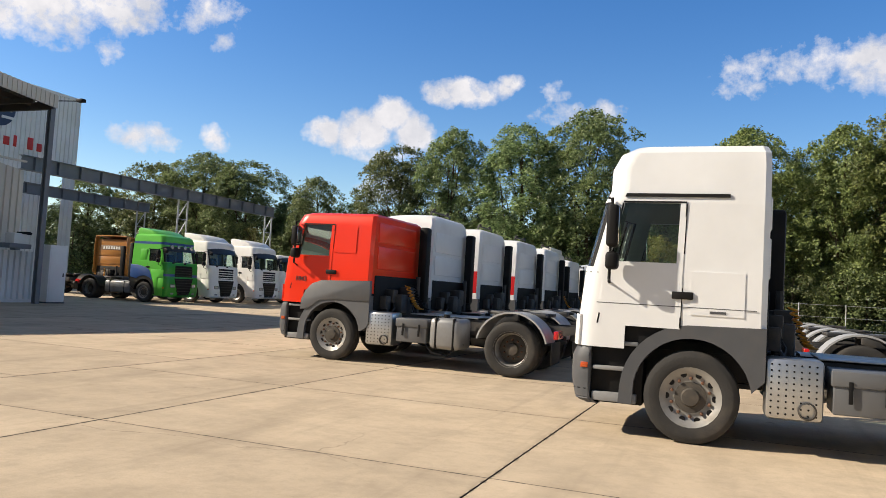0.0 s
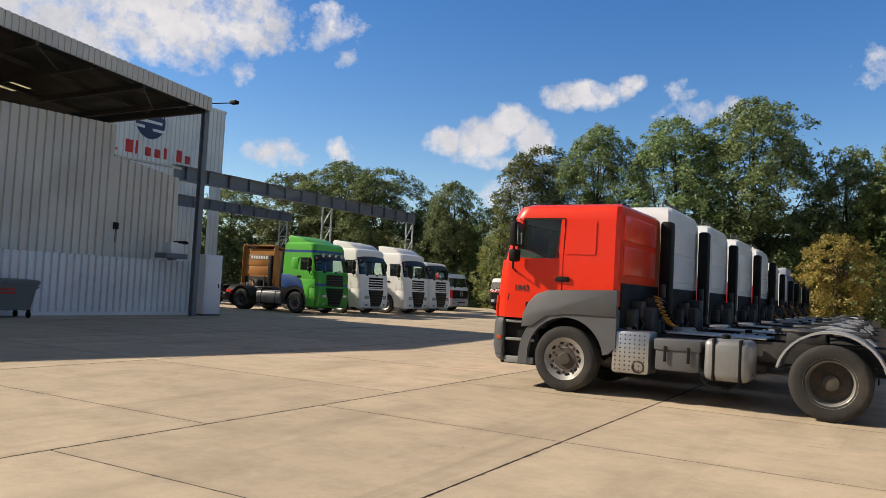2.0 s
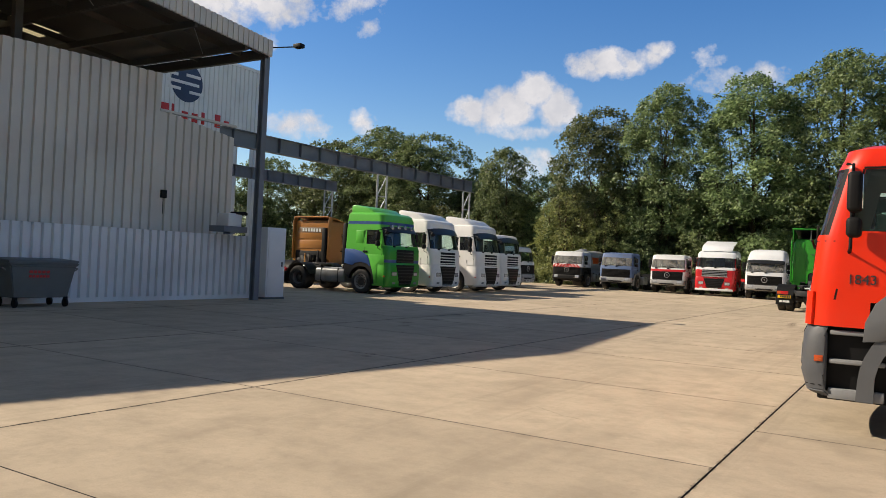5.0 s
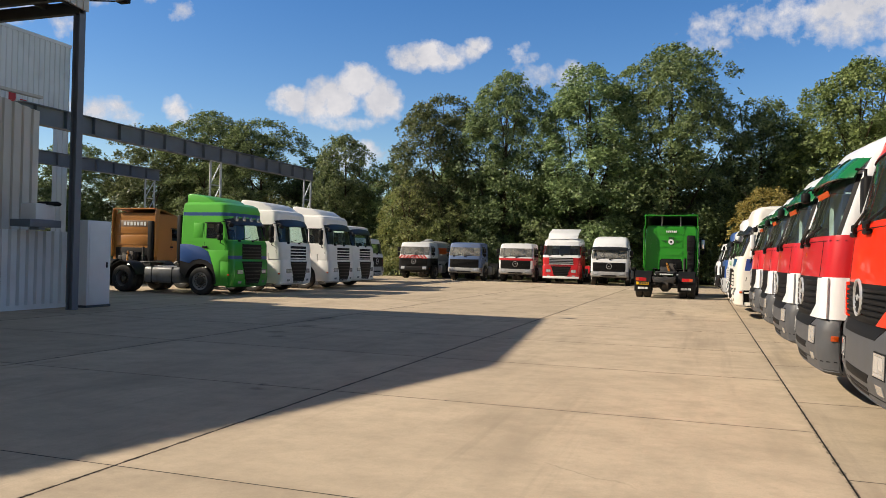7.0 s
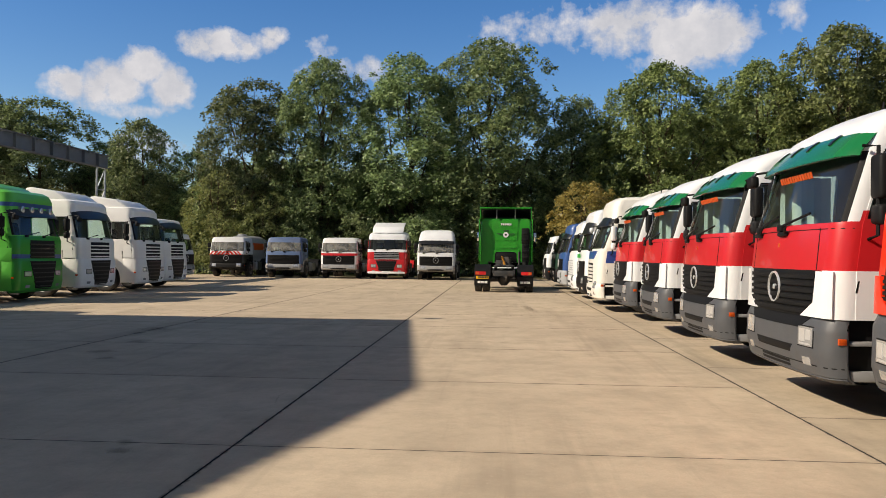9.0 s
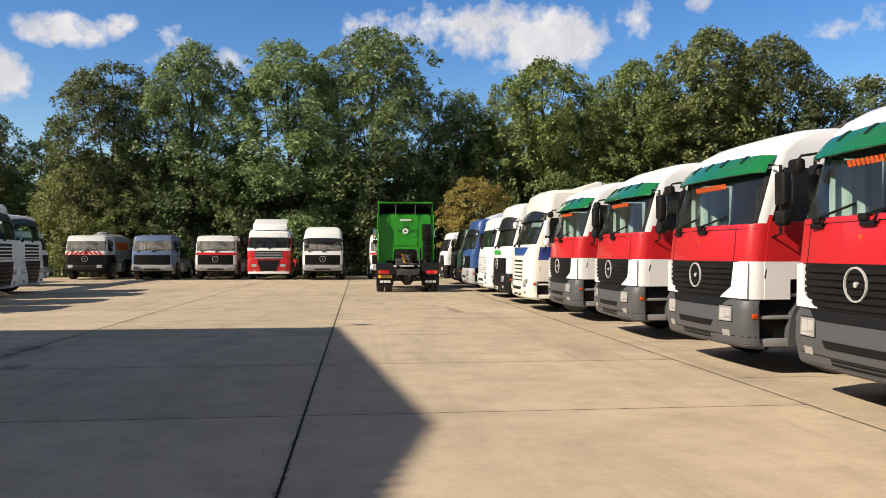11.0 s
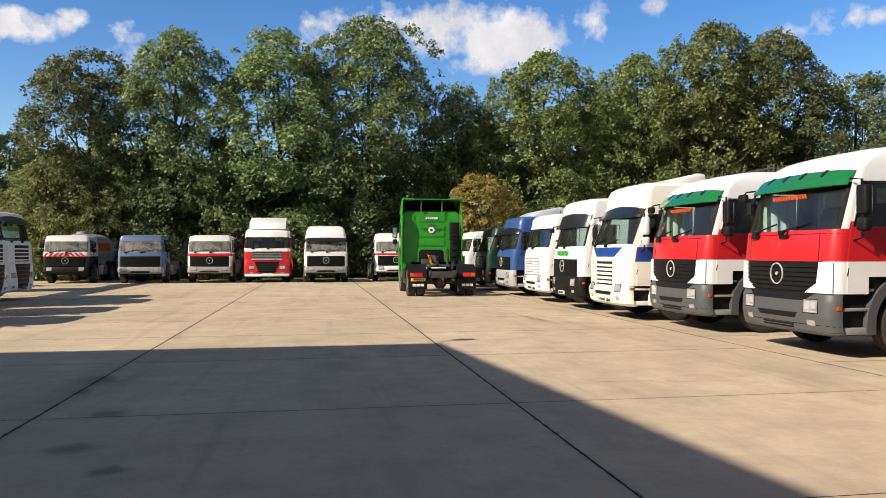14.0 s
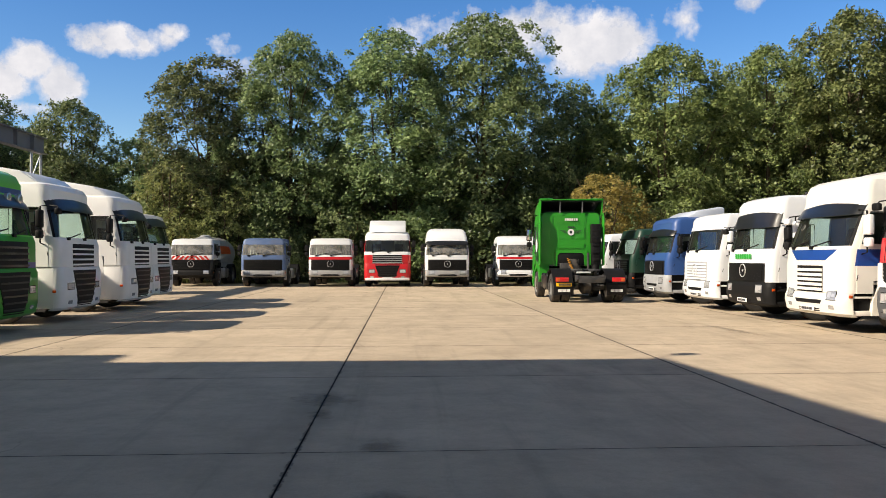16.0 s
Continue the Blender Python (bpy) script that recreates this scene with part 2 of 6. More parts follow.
    col = blend(band(noise_node(1.15, 8, 0.64), 0.69, 0.735, 0.6), col, tuple(v * 0.35 for v in stain))
    tcg = nt.nodes.new("ShaderNodeTexCoord")
    sep = nt.nodes.new("ShaderNodeSeparateXYZ")
    nt.links.new(tcg.outputs["Generated"], sep.inputs[0])

    def op(kind, a, c):
        n = nt.nodes.new("ShaderNodeMath")
        n.operation = kind
        for sock, v in zip(n.inputs, (a, c)):
            if isinstance(v, (int, float)):
                sock.default_value = v
            else:
                nt.links.new(v, sock)
        return n.outputs[0]

    ex = op("MULTIPLY", op("SUBTRACT", 0.5, op("ABSOLUTE", op("SUBTRACT", sep.outputs["X"], 0.5), 0)), 4.8)
    ey = op("MULTIPLY", op("SUBTRACT", 0.5, op("ABSOLUTE", op("SUBTRACT", sep.outputs["Y"], 0.5), 0)), 3.4)
    edge = op("ADD", op("MINIMUM", ex, op("ADD", ey, 0.014)), op("MULTIPLY", op("SUBTRACT", noise_node(7, 8, 0.7), 0.54), 0.13))
    col = blend(band(edge, 0.012, 0.0, 0.9), col, (0.05, 0.042, 0.034))
    col = blend(band(op("ADD", op("MINIMUM", ex, ey), op("MULTIPLY", op("SUBTRACT", noise_node(2.2, 5, 0.6), 0.5), 0.5)), 0.10, -0.05, 0.4), col, stain)
    col = blend(band(noise_node(70, 3), 0.35, 0.75, 0.35), col, tuple(v * 0.7 for v in base))
    oi = nt.nodes.new("ShaderNodeObjectInfo")
    hs = nt.nodes.new("ShaderNodeHueSaturation")
    mr = nt.nodes.new("ShaderNodeMapRange")
    mr.inputs[3].default_value, mr.inputs[4].default_value = 0.93, 1.07
    nt.links.new(oi.outputs["Random"], mr.inputs[0])
    nt.links.new(mr.outputs[0], hs.inputs["Value"])
    nt.links.new(col, hs.inputs["Color"])
    nt.links.new(hs.outputs["Color"], b.inputs["Base Color"])
    bp = nt.nodes.new("ShaderNodeBump")
    bp.inputs["Strength"].default_value, bp.inputs["Distance"].default_value = 0.35, 0.006
    nt.links.new(noise_node(45, 5, 0.7), bp.inputs["Height"])
    nt.links.new(bp.outputs["Normal"], b.inputs["Normal"])
    return m


CONCRETE = concrete_material("yard_concrete", (0.575, 0.462, 0.332), (0.318, 0.255, 0.183))
SOIL = mat("soil_grass", (0.10, 0.095, 0.045), rough=1.0, vary=0.4, scale=0.8, bump=0.6, bump_scale=20, spec=0.1)
JOINT = mat("joint_filler", (0.02, 0.018, 0.016), rough=1.0, vary=0.3, scale=3)
SHEET = mat("sheet_metal_grey", (0.64, 0.595, 0.52), rough=0.5, metal=0.1, dirt=0.25, vary=0.06, scale=0.7)
SHEET_WHITE = mat("sheet_metal_white", (0.81, 0.815, 0.80), rough=0.5, dirt=0.22, vary=0.06, scale=0.8)
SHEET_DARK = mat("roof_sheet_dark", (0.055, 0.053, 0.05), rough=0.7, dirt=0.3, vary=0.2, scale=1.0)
BEAM = mat("beam_paint_grey", (0.16, 0.18, 0.21), rough=0.55, dirt=0.2, vary=0.12, scale=2)
POST = mat("galvanised_post", (0.55, 0.57, 0.58), rough=0.45, metal=0.5, dirt=0.15)
SKYLIGHT = mat("skylight_plastic", (0.7, 0.66, 0.5), rough=0.5)
through_light = SKYLIGHT.node_tree.nodes.new("ShaderNodeBsdfTranslucent")
through_light.inputs["Color"].default_value = (0.86, 0.80, 0.62, 1)
both = SKYLIGHT.node_tree.nodes.new("ShaderNodeMixShader")
both.inputs[0].default_value = 0.75
SKYLIGHT.node_tree.links.new(SKYLIGHT.node_tree.nodes["Principled BSDF"].outputs[0], both.inputs[1])
SKYLIGHT.node_tree.links.new(through_light.outputs[0], both.inputs[2])
SKYLIGHT.node_tree.links.new(both.outputs[0], SKYLIGHT.node_tree.nodes["Material Output"].inputs["Surface"])
CONTAINER = mat("skip_grey_green", (0.14, 0.155, 0.15), rough=0.6, dirt=0.4, scale=3)
BARK = mat("bark", (0.10, 0.075, 0.05), rough=0.95, vary=0.35, scale=4, bump=0.6, bump_scale=25, spec=0.2)


# ---- mesh helpers ----
def part(name, bm, material, parent=None, label="", smooth=35):
    me = bpy.data.meshes.new(name)
    bm.normal_update()
    bm.to_mesh(me)
    bm.free()
    for m in material if isinstance(material, (list, tuple)) else [material]:
        me.materials.append(m)
    if smooth:
        me.shade_smooth()
        me.set_sharp_from_angle(angle=radians(smooth))
    ob = new(name, me)
    if parent is not None:
        ob.parent = parent
    if label:
        ob["label"] = label
    return ob


def thing(name, label, category, group="", kind=""):
    e = new(name)
    e.empty_display_size = 0.3
    return tagged(e, label, category, group, kind)


def box(bm, x0, x1, y0, y1, z0, z1, bevel=0.0, m=0, seg=2):
    """A box between the given bounds, with rounded edges."""
    vs = [bm.verts.new((x, y, z)) for x in (x0, x1) for y in (y0, y1) for z in (z0, z1)]
    fs = [bm.faces.new([vs[i] for i in q]) for q in ((0, 1, 3, 2), (4, 6, 7, 5), (0, 4, 5, 1), (2, 3, 7, 6), (0, 2, 6, 4), (1, 5, 7, 3))]
    for f in fs:
        f.material_index = m
    if bevel:
        b = min(bevel, 0.45 * min(abs(x1 - x0), abs(y1 - y0), abs(z1 - z0)))
        r = bmesh.ops.bevel(bm, geom=list({e for f in fs for e in f.edges}), offset=b, segments=seg, affect="EDGES", profile=0.5)
        for f in r["faces"]:
            f.material_index = m
    return vs


def prism(bm, pts, axis, a, b, m=0, bevel=0.0):
    """A polygon of (u, v) points drawn out along an axis from a to b: x: (y, z), y: (x, z), z: (x, y)."""
    at = {"x": lambda u, v, w: (w, u, v), "y": lambda u, v, w: (u, w, v), "z": lambda u, v, w: (u, v, w)}[axis]
    lo, hi = ([bm.verts.new(at(u, v, w)) for u, v in pts] for w in (a, b))
    fs = [bm.faces.new(lo), bm.faces.new(hi[::-1])]
    n = len(pts)
    for i in range(n):
        fs.append(bm.faces.new((lo[i], hi[i], hi[(i + 1) % n], lo[(i + 1) % n])))
    for f in fs:
        f.material_index = m
    bmesh.ops.recalc_face_normals(bm, faces=fs)
    if bevel:
        bmesh.ops.bevel(bm, geom=list({e for f in fs for e in f.edges}), offset=bevel, segments=2, affect="EDGES", profile=0.5)
    return fs


def tube(bm, pts, r, n=8, m=0):
    """A round bar along the points."""
    pts = [Vector(p) for p in pts]
    rings = []
    for i, p in enumerate(pts):
        d = (pts[min(i + 1, len(pts) - 1)] - pts[max(i - 1, 0)]).normalized()
        u = d.cross((0, 0, 1) if abs(d.z) < 0.9 else (1, 0, 0)).normalized()
        w = d.cross(u)
        rings.append([bm.verts.new(p + r * (math.cos(a) * u + math.sin(a) * w)) for a in (2 * math.pi * k / n for k in range(n))])
    for a, b in zip(rings, rings[1:]):
        for k in range(n):
            f = bm.faces.new((a[k], a[(k + 1) % n], b[(k + 1) % n], b[k]))
            f.material_index = m
    for ring in (rings[0][::-1], rings[-1]):
        bm.faces.new(ring).material_index = m


def lathe(bm, prof, c=(0, 0, 0), axis="y", n=32, m=0, caps=True):
    """A turned body: prof is (radius, place along the axis)."""
    rings = []
    for r, a in prof:
        ring = []
        for k in range(n):
            u, v = r * math.cos(2 * math.pi * k / n), r * math.sin(2 * math.pi * k / n)
            p = {"y": (u, a, v), "x": (a, u, v), "z": (u, v, a)}[axis]
            ring.append(bm.verts.new(Vector(c) + Vector(p)))
        rings.append(ring)
    fs = []
    for a, b in zip(rings, rings[1:]):
        for k in range(n):
            fs.append(bm.faces.new((a[k], a[(k + 1) % n], b[(k + 1) % n], b[k])))
    if caps:
        fs += [bm.faces.new(rings[0][::-1]), bm.faces.new(rings[-1])]
    for f in fs:
        f.material_index = m
    bmesh.ops.recalc_face_normals(bm, faces=fs)


def text_part(name, body, size, m, material, parent, label="", extrude=0.004):
    """Lettering in the built-in font as a mesh at the pose m."""
    cu = bpy.data.curves.new(name, "FONT")
    cu.body, cu.size, cu.extrude, cu.align_x, cu.align_y = body, size, extrude, "CENTER", "CENTER"
    tmp = bpy.data.objects.new(name, cu)
    scene.collection.objects.link(tmp)
    me = bpy.data.meshes.new_from_object(tmp.evaluated_get(bpy.context.evaluated_depsgraph_get()))
    bpy.data.objects.remove(tmp)
    me.transform(m)
    me.materials.clear()
    me.materials.append(material)
    ob = new(name, me)
    ob.parent = parent
    if label:
        ob["label"] = label
    return ob


# ---- ground ----
ground = tagged(new("ground"), "sandy soil and thin grass round the concrete yard", "ground", kind="structure")
bm = bmesh.new()
bmesh.ops.create_grid(bm, x_segments=8, y_segments=8, size=2500)
for v in bm.verts:
    v.co.z = -0.06
gm = bpy.data.meshes.new("ground")
bm.to_mesh(gm)
bm.free()
gm.materials.append(SOIL)
bpy.data.objects.remove(ground)
ground = tagged(new("ground", gm), "sandy soil and thin grass round the concrete yard", "ground", kind="structure")

bm = bmesh.new()
box(bm, -45, 32, -26, 55, -0.055, -0.03)
yard = tagged(part("yard_floor", bm, JOINT), "weathered beige concrete yard floor laid in large slabs with dark joints", "floor", kind="structure")


# ---- trucks: shared pieces ----
def tyre_mesh(width, r=0.49):
    bm = bmesh.new()
    w = width / 2
    lathe(bm, [(0.29, -w * 0.85), (0.33, -w * 0.97), (0.42, -w), (r - 0.05, -w * 0.97), (r - 0.012, -w * 0.86), (r, -w * 0.7), (r, -w * 0.36), (r - 0.014, -w * 0.33), (r - 0.014, -w * 0.29),
               (r, -w * 0.26), (r, w * 0.26), (r - 0.014, w * 0.29), (r - 0.014, w * 0.33), (r, w * 0.36), (r, w * 0.7), (r - 0.012, w * 0.86), (r - 0.05, w * 0.97), (0.42, w), (0.33, w * 0.97), (0.29, w * 0.85), (0.29, -w * 0.85)], n=32, caps=False)
    me = bpy.data.meshes.new("wheel")
    bm.to_mesh(me)
    bm.free()
    me.materials.append(RUBBER)
    me.shade_smooth()
    me.set_sharp_from_angle(angle=radians(40))
    return me


def rim_mesh(front, width):
    """A ten-stud steel rim; a front one stands proud, a rear one is dished deep. Outside towards -y."""
    bm = bmesh.new()
    w = width / 2
    if front:
        lathe(bm, [(0.03, -w * 1.02), (0.085, -w * 0.98), (0.10, -w * 0.78), (0.165, -w * 0.74), (0.165, -w * 0.3), (0.03, -w * 0.3)], n=24, m=3)
        lathe(bm, [(0.05, -w * 0.5), (0.155, -w * 0.66), (0.20, -w * 0.62), (0.235, -w * 0.66), (0.265, -w * 0.82), (0.30, -w * 0.9), (0.318, -w * 0.96), (0.325, -w * 0.8), (0.31, 0), (0.05, 0)], n=30)
        stud, rs = -w * 0.62, 0.2
    else:
        lathe(bm, [(0.252, w * 0.45), (0.268, -w * 0.2), (0.282, -w * 0.72), (0.300, -w * 0.80), (0.318, -w * 0.95), (0.325, -w * 0.8), (0.31, w * 0.5)], n=30, caps=False)
        lathe(bm, [(0.04, -w * 0.35), (0.10, -w * 0.28), (0.115, w * 0.25), (0.20, w * 0.30), (0.252, w * 0.45), (0.252, w * 0.6), (0.05, w * 0.6)], n=24, m=3)
        stud, rs = w * 0.28, 0.165
    for k in range(10):
        a = 2 * math.pi * k / 10
        lathe(bm, [(0.019, stud + 0.02), (0.019, stud - 0.03), (0.012, stud - 0.045)], (rs * math.cos(a), 0, rs * math.sin(a)), n=6, m=1)
    if front:
        for k in range(10):
            a = 2 * math.pi * (k + 0.5) / 10
            lathe(bm, [(0.034, -w * 0.76), (0.034, -w * 0.69)], (0.247 * math.cos(a), 0, 0.247 * math.sin(a)), n=10, m=2)
    me = bpy.data.meshes.new("rim")
    bm.to_mesh(me)
    bm.free()
    for m in (RIM, RUST, BLACK, DISH):
        me.materials.append(m)
    me.shade_smooth()
    me.set_sharp_from_angle(angle=radians(30))
    return me


TYRE_F, TYRE_R = tyre_mesh(0.31), tyre_mesh(0.30)
RIM_F, RIM_R = rim_mesh(True, 0.31), rim_mesh(False, 0.30)


def wheel(parent, x, y, front):
    """A wheel with its rim towards the outside; y: the middle of the tyre."""
    turn = 0 if y < 0 else 180
    ob = new("wheel", TYRE_F if front else TYRE_R)
    ob.parent = parent
    ob.matrix_basis = pose(x, y, 0.49, 0, (x * 97) % 60, turn)
    rim = new("rim", RIM_F if front else RIM_R)
    rim.parent = ob
    return ob


def chassis(parent, fa, ra, tail, paint_guard=BLACK, tank=ALU, coils=True, fifth=True, silencer=True, cab_back=-2.2):
    """Frame, wheels, tanks, guards and fifth wheel of a tractor; front axle at -fa, rear axle at -ra, end at -tail."""
    bm = bmesh.new()
    for s in (-1, 1):
        prism(bm, [(-0.5, 0.62), (-0.5, 0.93), (-tail, 0.93), (-tail, 0.80), (-tail + 0.6, 0.66)], "y", s * 0.43 - 0.035, s * 0.43 + 0.035)
    for x in (-0.9, -2.1, -ra + 0.55, -ra - 0.55, -tail + 0.05):
        box(bm, x - 0.05, x + 0.05, -0.42, 0.42, 0.68, 0.9, 0.01)
    part("frame", bm, STEEL, parent)
    bm = bmesh.new()
    box(bm, -1.7, -0.5, -0.42, 0.42, 0.5, 1.05, 0.06)
    lathe(bm, [(0.2, -2.6), (0.2, -1.6), (0.3, -1.5)], (0, 0, 0.72), "x", 16)
    tube(bm, [(-2.6, 0, 0.7), (-ra, 0, 0.55)], 0.06)
    part("engine", bm, STEEL, parent)
    for x, front in ((-fa, True), (-ra, False)):
        bm = bmesh.new()
        lathe(bm, [(0.09, -0.95), (0.09, 0.95)], (x, 0, 0.51), "y", 14)
        if not front:
            lathe(bm, [(0.1, -0.25), (0.27, -0.12), (0.27, 0.12), (0.1, 0.25)], (x, 0, 0.53), "y", 18)
        for s in (-1, 1):
            box(bm, x - 0.65, x + 0.65, s * 0.43 - 0.05, s * 0.43 + 0.05, 0.56, 0.62, 0.01)
        part("axle", bm, STEEL, parent)
        for s in (-1, 1):
            if front:
                wheel(parent, x, s * 1.05, True)
            else:
                wheel(parent, x, s * 1.07, False)
                wheel(parent, x, s * 0.74, False)
    for s in (-1, 1):
        # rear guard
        bm = bmesh.new()
        arc = [(-ra + 0.66 * math.cos(a), 0.51 + 0.64 * math.sin(a)) for a in np.linspace(radians(12), radians(168), 15)]
        inner = [(-ra + 0.63 * math.cos(a), 0.51 + 0.61 * math.sin(a)) for a in np.linspace(radians(168), radians(12), 15)]
        prism(bm, arc + inner, "y", s * 0.55, s * 1.23)
        part("mudguard", bm, paint_guard, parent)
        bm = bmesh.new()
        box(bm, -ra - 0.74, -ra - 0.72, s * 0.55, s * 1.22, 0.28, 0.66, 0.005)
        part("mudflap", bm, BLACK, parent)
        # tail lamp
        bm = bmesh.new()
        a, b = sorted((s * 0.72, s * 1.16))
        box(bm, -ra - 0.82, -ra - 0.74, a, b, 0.72, 0.86, 0.012)
        lamp_ob = part("tail_lamp", bm, REDLENS, parent)
        bm = bmesh.new()
        a, b = sorted((s * 1.02, s * 1.15))
        box(bm, -ra - 0.826, -ra - 0.81, a, b, 0.73, 0.85, 0.005)
        part("indicator", bm, AMBER, lamp_ob)
        # tanks
        bm = bmesh.new()
        x1, x0 = cab_back + 0.0 if s < 0 else -fa - 1.35, -ra + 0.95
        a, b = sorted((s * 0.55, s * 1.2))
        if silencer and s > 0:
            x1 = -fa - 1.35
        if silencer and s > 0:
            xm = x1 - 0.52 * (x1 - x0)
            box(bm, xm + 0.06, x1, a + 0.06, b - 0.03, 0.46, 0.86, 0.02)
            box(bm, xm + 0.04, x1 + 0.02, a + 0.04, b - 0.01, 0.74, 0.90, 0.02)
            bb = part("battery_box", bm, FENDER, parent, "dusty dark grey battery box")
            for k in range(2):
                bm = bmesh.new()
                x = xm + 0.2 + k * 0.32
                box(bm, x - 0.02, x + 0.02, b - 0.012, b + 0.004, 0.58, 0.80, 0.004)
                part("clamp", bm, BLACK, bb)
            bm = bmesh.new()
            tube(bm, [(xm + 0.1, b - 0.1, 0.46), (xm - 0.05, b - 0.08, 0.3), (x0 + 0.3, b - 0.12, 0.27), (x0, b - 0.2, 0.5)], 0.02, 6)
            part("hose", bm, BLACK, parent)
            bm = bmesh.new()
            x1 = xm
        box(bm, x0, x1, a, b, 0.38, 0.95, 0.09, seg=3)
        tk = part("fuel_tank", bm, tank, parent)
        for f in (0.22, 0.78):
            x = x0 + f * (x1 - x0)
            bm = bmesh.new()
            box(bm, x - 0.025, x + 0.025, a - 0.008, b + 0.008, 0.372, 0.958, 0.08)
            part("strap", bm, BLACK, tk)
        bm = bmesh.new()
        lathe(bm, [(0.06, 0.95), (0.06, 1.0), (0.05, 1.01)], (x1 - 0.25, s * 0.95, 0), "z", 14)
        part("filler_cap", bm, BLACK, tk)
    if silencer:
        bm = bmesh.new()
        box(bm, -fa - 1.27, -fa - 0.72, 0.72, 1.2, 0.36, 0.98, 0.05)
        sb = part("silencer_box", bm, ALU, parent, "perforated bright metal silencer box")
        bm = bmesh.new()
        for i in range(7):
            for k in range(9):
                lathe(bm, [(0.011, 1.2), (0.011, 1.204)], (-fa - 1.2 + i * 0.07, 0, 0.42 + k * 0.062), "y", 6)
        tagged(part("perforation", bm, BLACK, sb), kind="stuff")
        bm = bmesh.new()
        lathe(bm, [(0.085, 1.1), (0.09, 1.23), (0.075, 1.235), (0.07, 1.12)], (-fa - 1.12, 0, 0.47), "y", 20)
        part("exhaust_pipe", bm, STEEL, sb)
    if fifth:
        bm = bmesh.new()
        lathe(bm, [(0.1, 1.08), (0.44, 1.06), (0.46, 1.1), (0.44, 1.13), (0.1, 1.135)], (-ra + 0.35, 0, 0), "z", 28)
        prism(bm, [(-ra + 0.1, -0.3), (-ra - 0.42, -0.42), (-ra - 0.42, -0.2), (-ra - 0.05, -0.05), (-ra - 0.05, 0.05), (-ra - 0.42, 0.2), (-ra - 0.42, 0.42), (-ra + 0.1, 0.3)], "z", 1.06, 1.125, bevel=0.012)
        for s in (-1, 1):
            box(bm, -ra + 0.1, -ra + 0.6, s * 0.36 - 0.06, s * 0.36 + 0.06, 0.9, 1.08, 0.02)
        part("fifth_wheel", bm, STEEL, parent, "greasy dark steel fifth wheel coupling")
    bm = bmesh.new()
    box(bm, -ra + 0.85, cab_back - 0.55, -0.5, 0.5, 0.95, 0.975, 0.006)
    part("catwalk", bm, ALU, parent)
    bm = bmesh.new()
    for y, z in ((0.28, 1.2), (-0.1, 1.35), (0.05, 1.15)):
        box(bm, cab_back - 0.32, cab_back - 0.1, y - 0.16, y + 0.16, z - 0.25, z + 0.12, 0.03)
    tube(bm, [(cab_back - 0.2, -0.62, 0.9), (cab_back - 0.2, -0.62, 1.7)], 0.05)
    part("coupling_box", bm, STEEL, parent)
    if coils:
        for y, c in ((0.15, COIL_O), (-0.15, BLACK)):
            bm = bmesh.new()
            pts = []
            for k in range(90):
                a = k * 0.75
                f = k / 89
                pts.append((cab_back - 0.30 - 0.25 * f + 0.045 * math.cos(a), y + 0.045 * math.sin(a) - 0.2 * f, 1.5 - 0.5 * math.sin(f * math.pi / 2) + 0.05 * f))
            tube(bm, pts, 0.012, 5)
            part("air_coil", bm, c, parent)


# ---- trucks: the cab shell ----
class Shell:
    """A cab as rings over its height. prof rows: z, front x, back x, half width, front corner radius, bulge of the front."""

    def __init__(self, prof, zs, side, front=8, arc=4, rear_r=0.06):
        self.prof = np.array(prof, float)
        self.zs = sorted(set(round(z, 4) for z in list(zs) + [p[0] for p in prof]))
        self.side, self.front, self.arc, self.rear_r = side, front, arc, rear_r
        # stations: kind and fraction along that kind
        st = [("F", k / front) for k in range(front)]            # front from the right (-y) to the left
        st += [("CL", k / arc) for k in range(arc)]
        st += [("L", f) for f in side[:-1]]
        st += [("BL", 0.0), ("B", 0.0), ("BR", 0.0)]
        st += [("R", f) for f in side[:0:-1]]
        st += [("CR", k / arc) for k in range(arc)]
        self.st = st

    def at(self, kind, f, z):
        p = self.prof
        xf, xb, hw, r, bulge = (float(np.interp(z, p[:, 0], p[:, c])) for c in range(1, 6))
        if kind == "F":
            y = (hw - r) * (2 * f - 1)
            return Vector((xf - bulge * (y / hw) ** 2, y, z))
        edge = xf - bulge * ((hw - r) / hw) ** 2
        if kind in ("CL", "CR"):
            s = 1 if kind == "CL" else -1
            a = f * math.pi / 2 if s > 0 else (1 - f) * math.pi / 2
            return Vector((edge - r * (1 - math.cos(a)), s * (hw - r + r * math.sin(a)), z))
        if kind in ("L", "R"):
            s = 1 if kind == "L" else -1
            x1 = xb + self.rear_r
            base = p[0][1] - p[0][5] * ((p[0][3] - p[0][4]) / p[0][3]) ** 2 - p[0][4]
            back = edge - r - base
            power = max(1.0, min(3.2, 0.9 * abs(x1 - base) / max(abs(back), 1e-6)))
            return Vector((base + (x1 - base) * f + back * (1 - f) ** power, s * hw, z))
        if kind == "BL":
            return Vector((xb + self.rear_r, hw, z))
        if kind == "B":
            return Vector((xb, hw - self.rear_r, z))
        return Vector((xb, -hw + self.rear_r, z))

    def side_f(self, x, z):
        """The fraction along the side of a place x at height z."""
        lo, hi = 0.0, 1.0
        for _ in range(30):
            mid = (lo + hi) / 2
            lo, hi = (mid, hi) if self.at("L", mid, z).x > x else (lo, mid)
        return (lo + hi) / 2


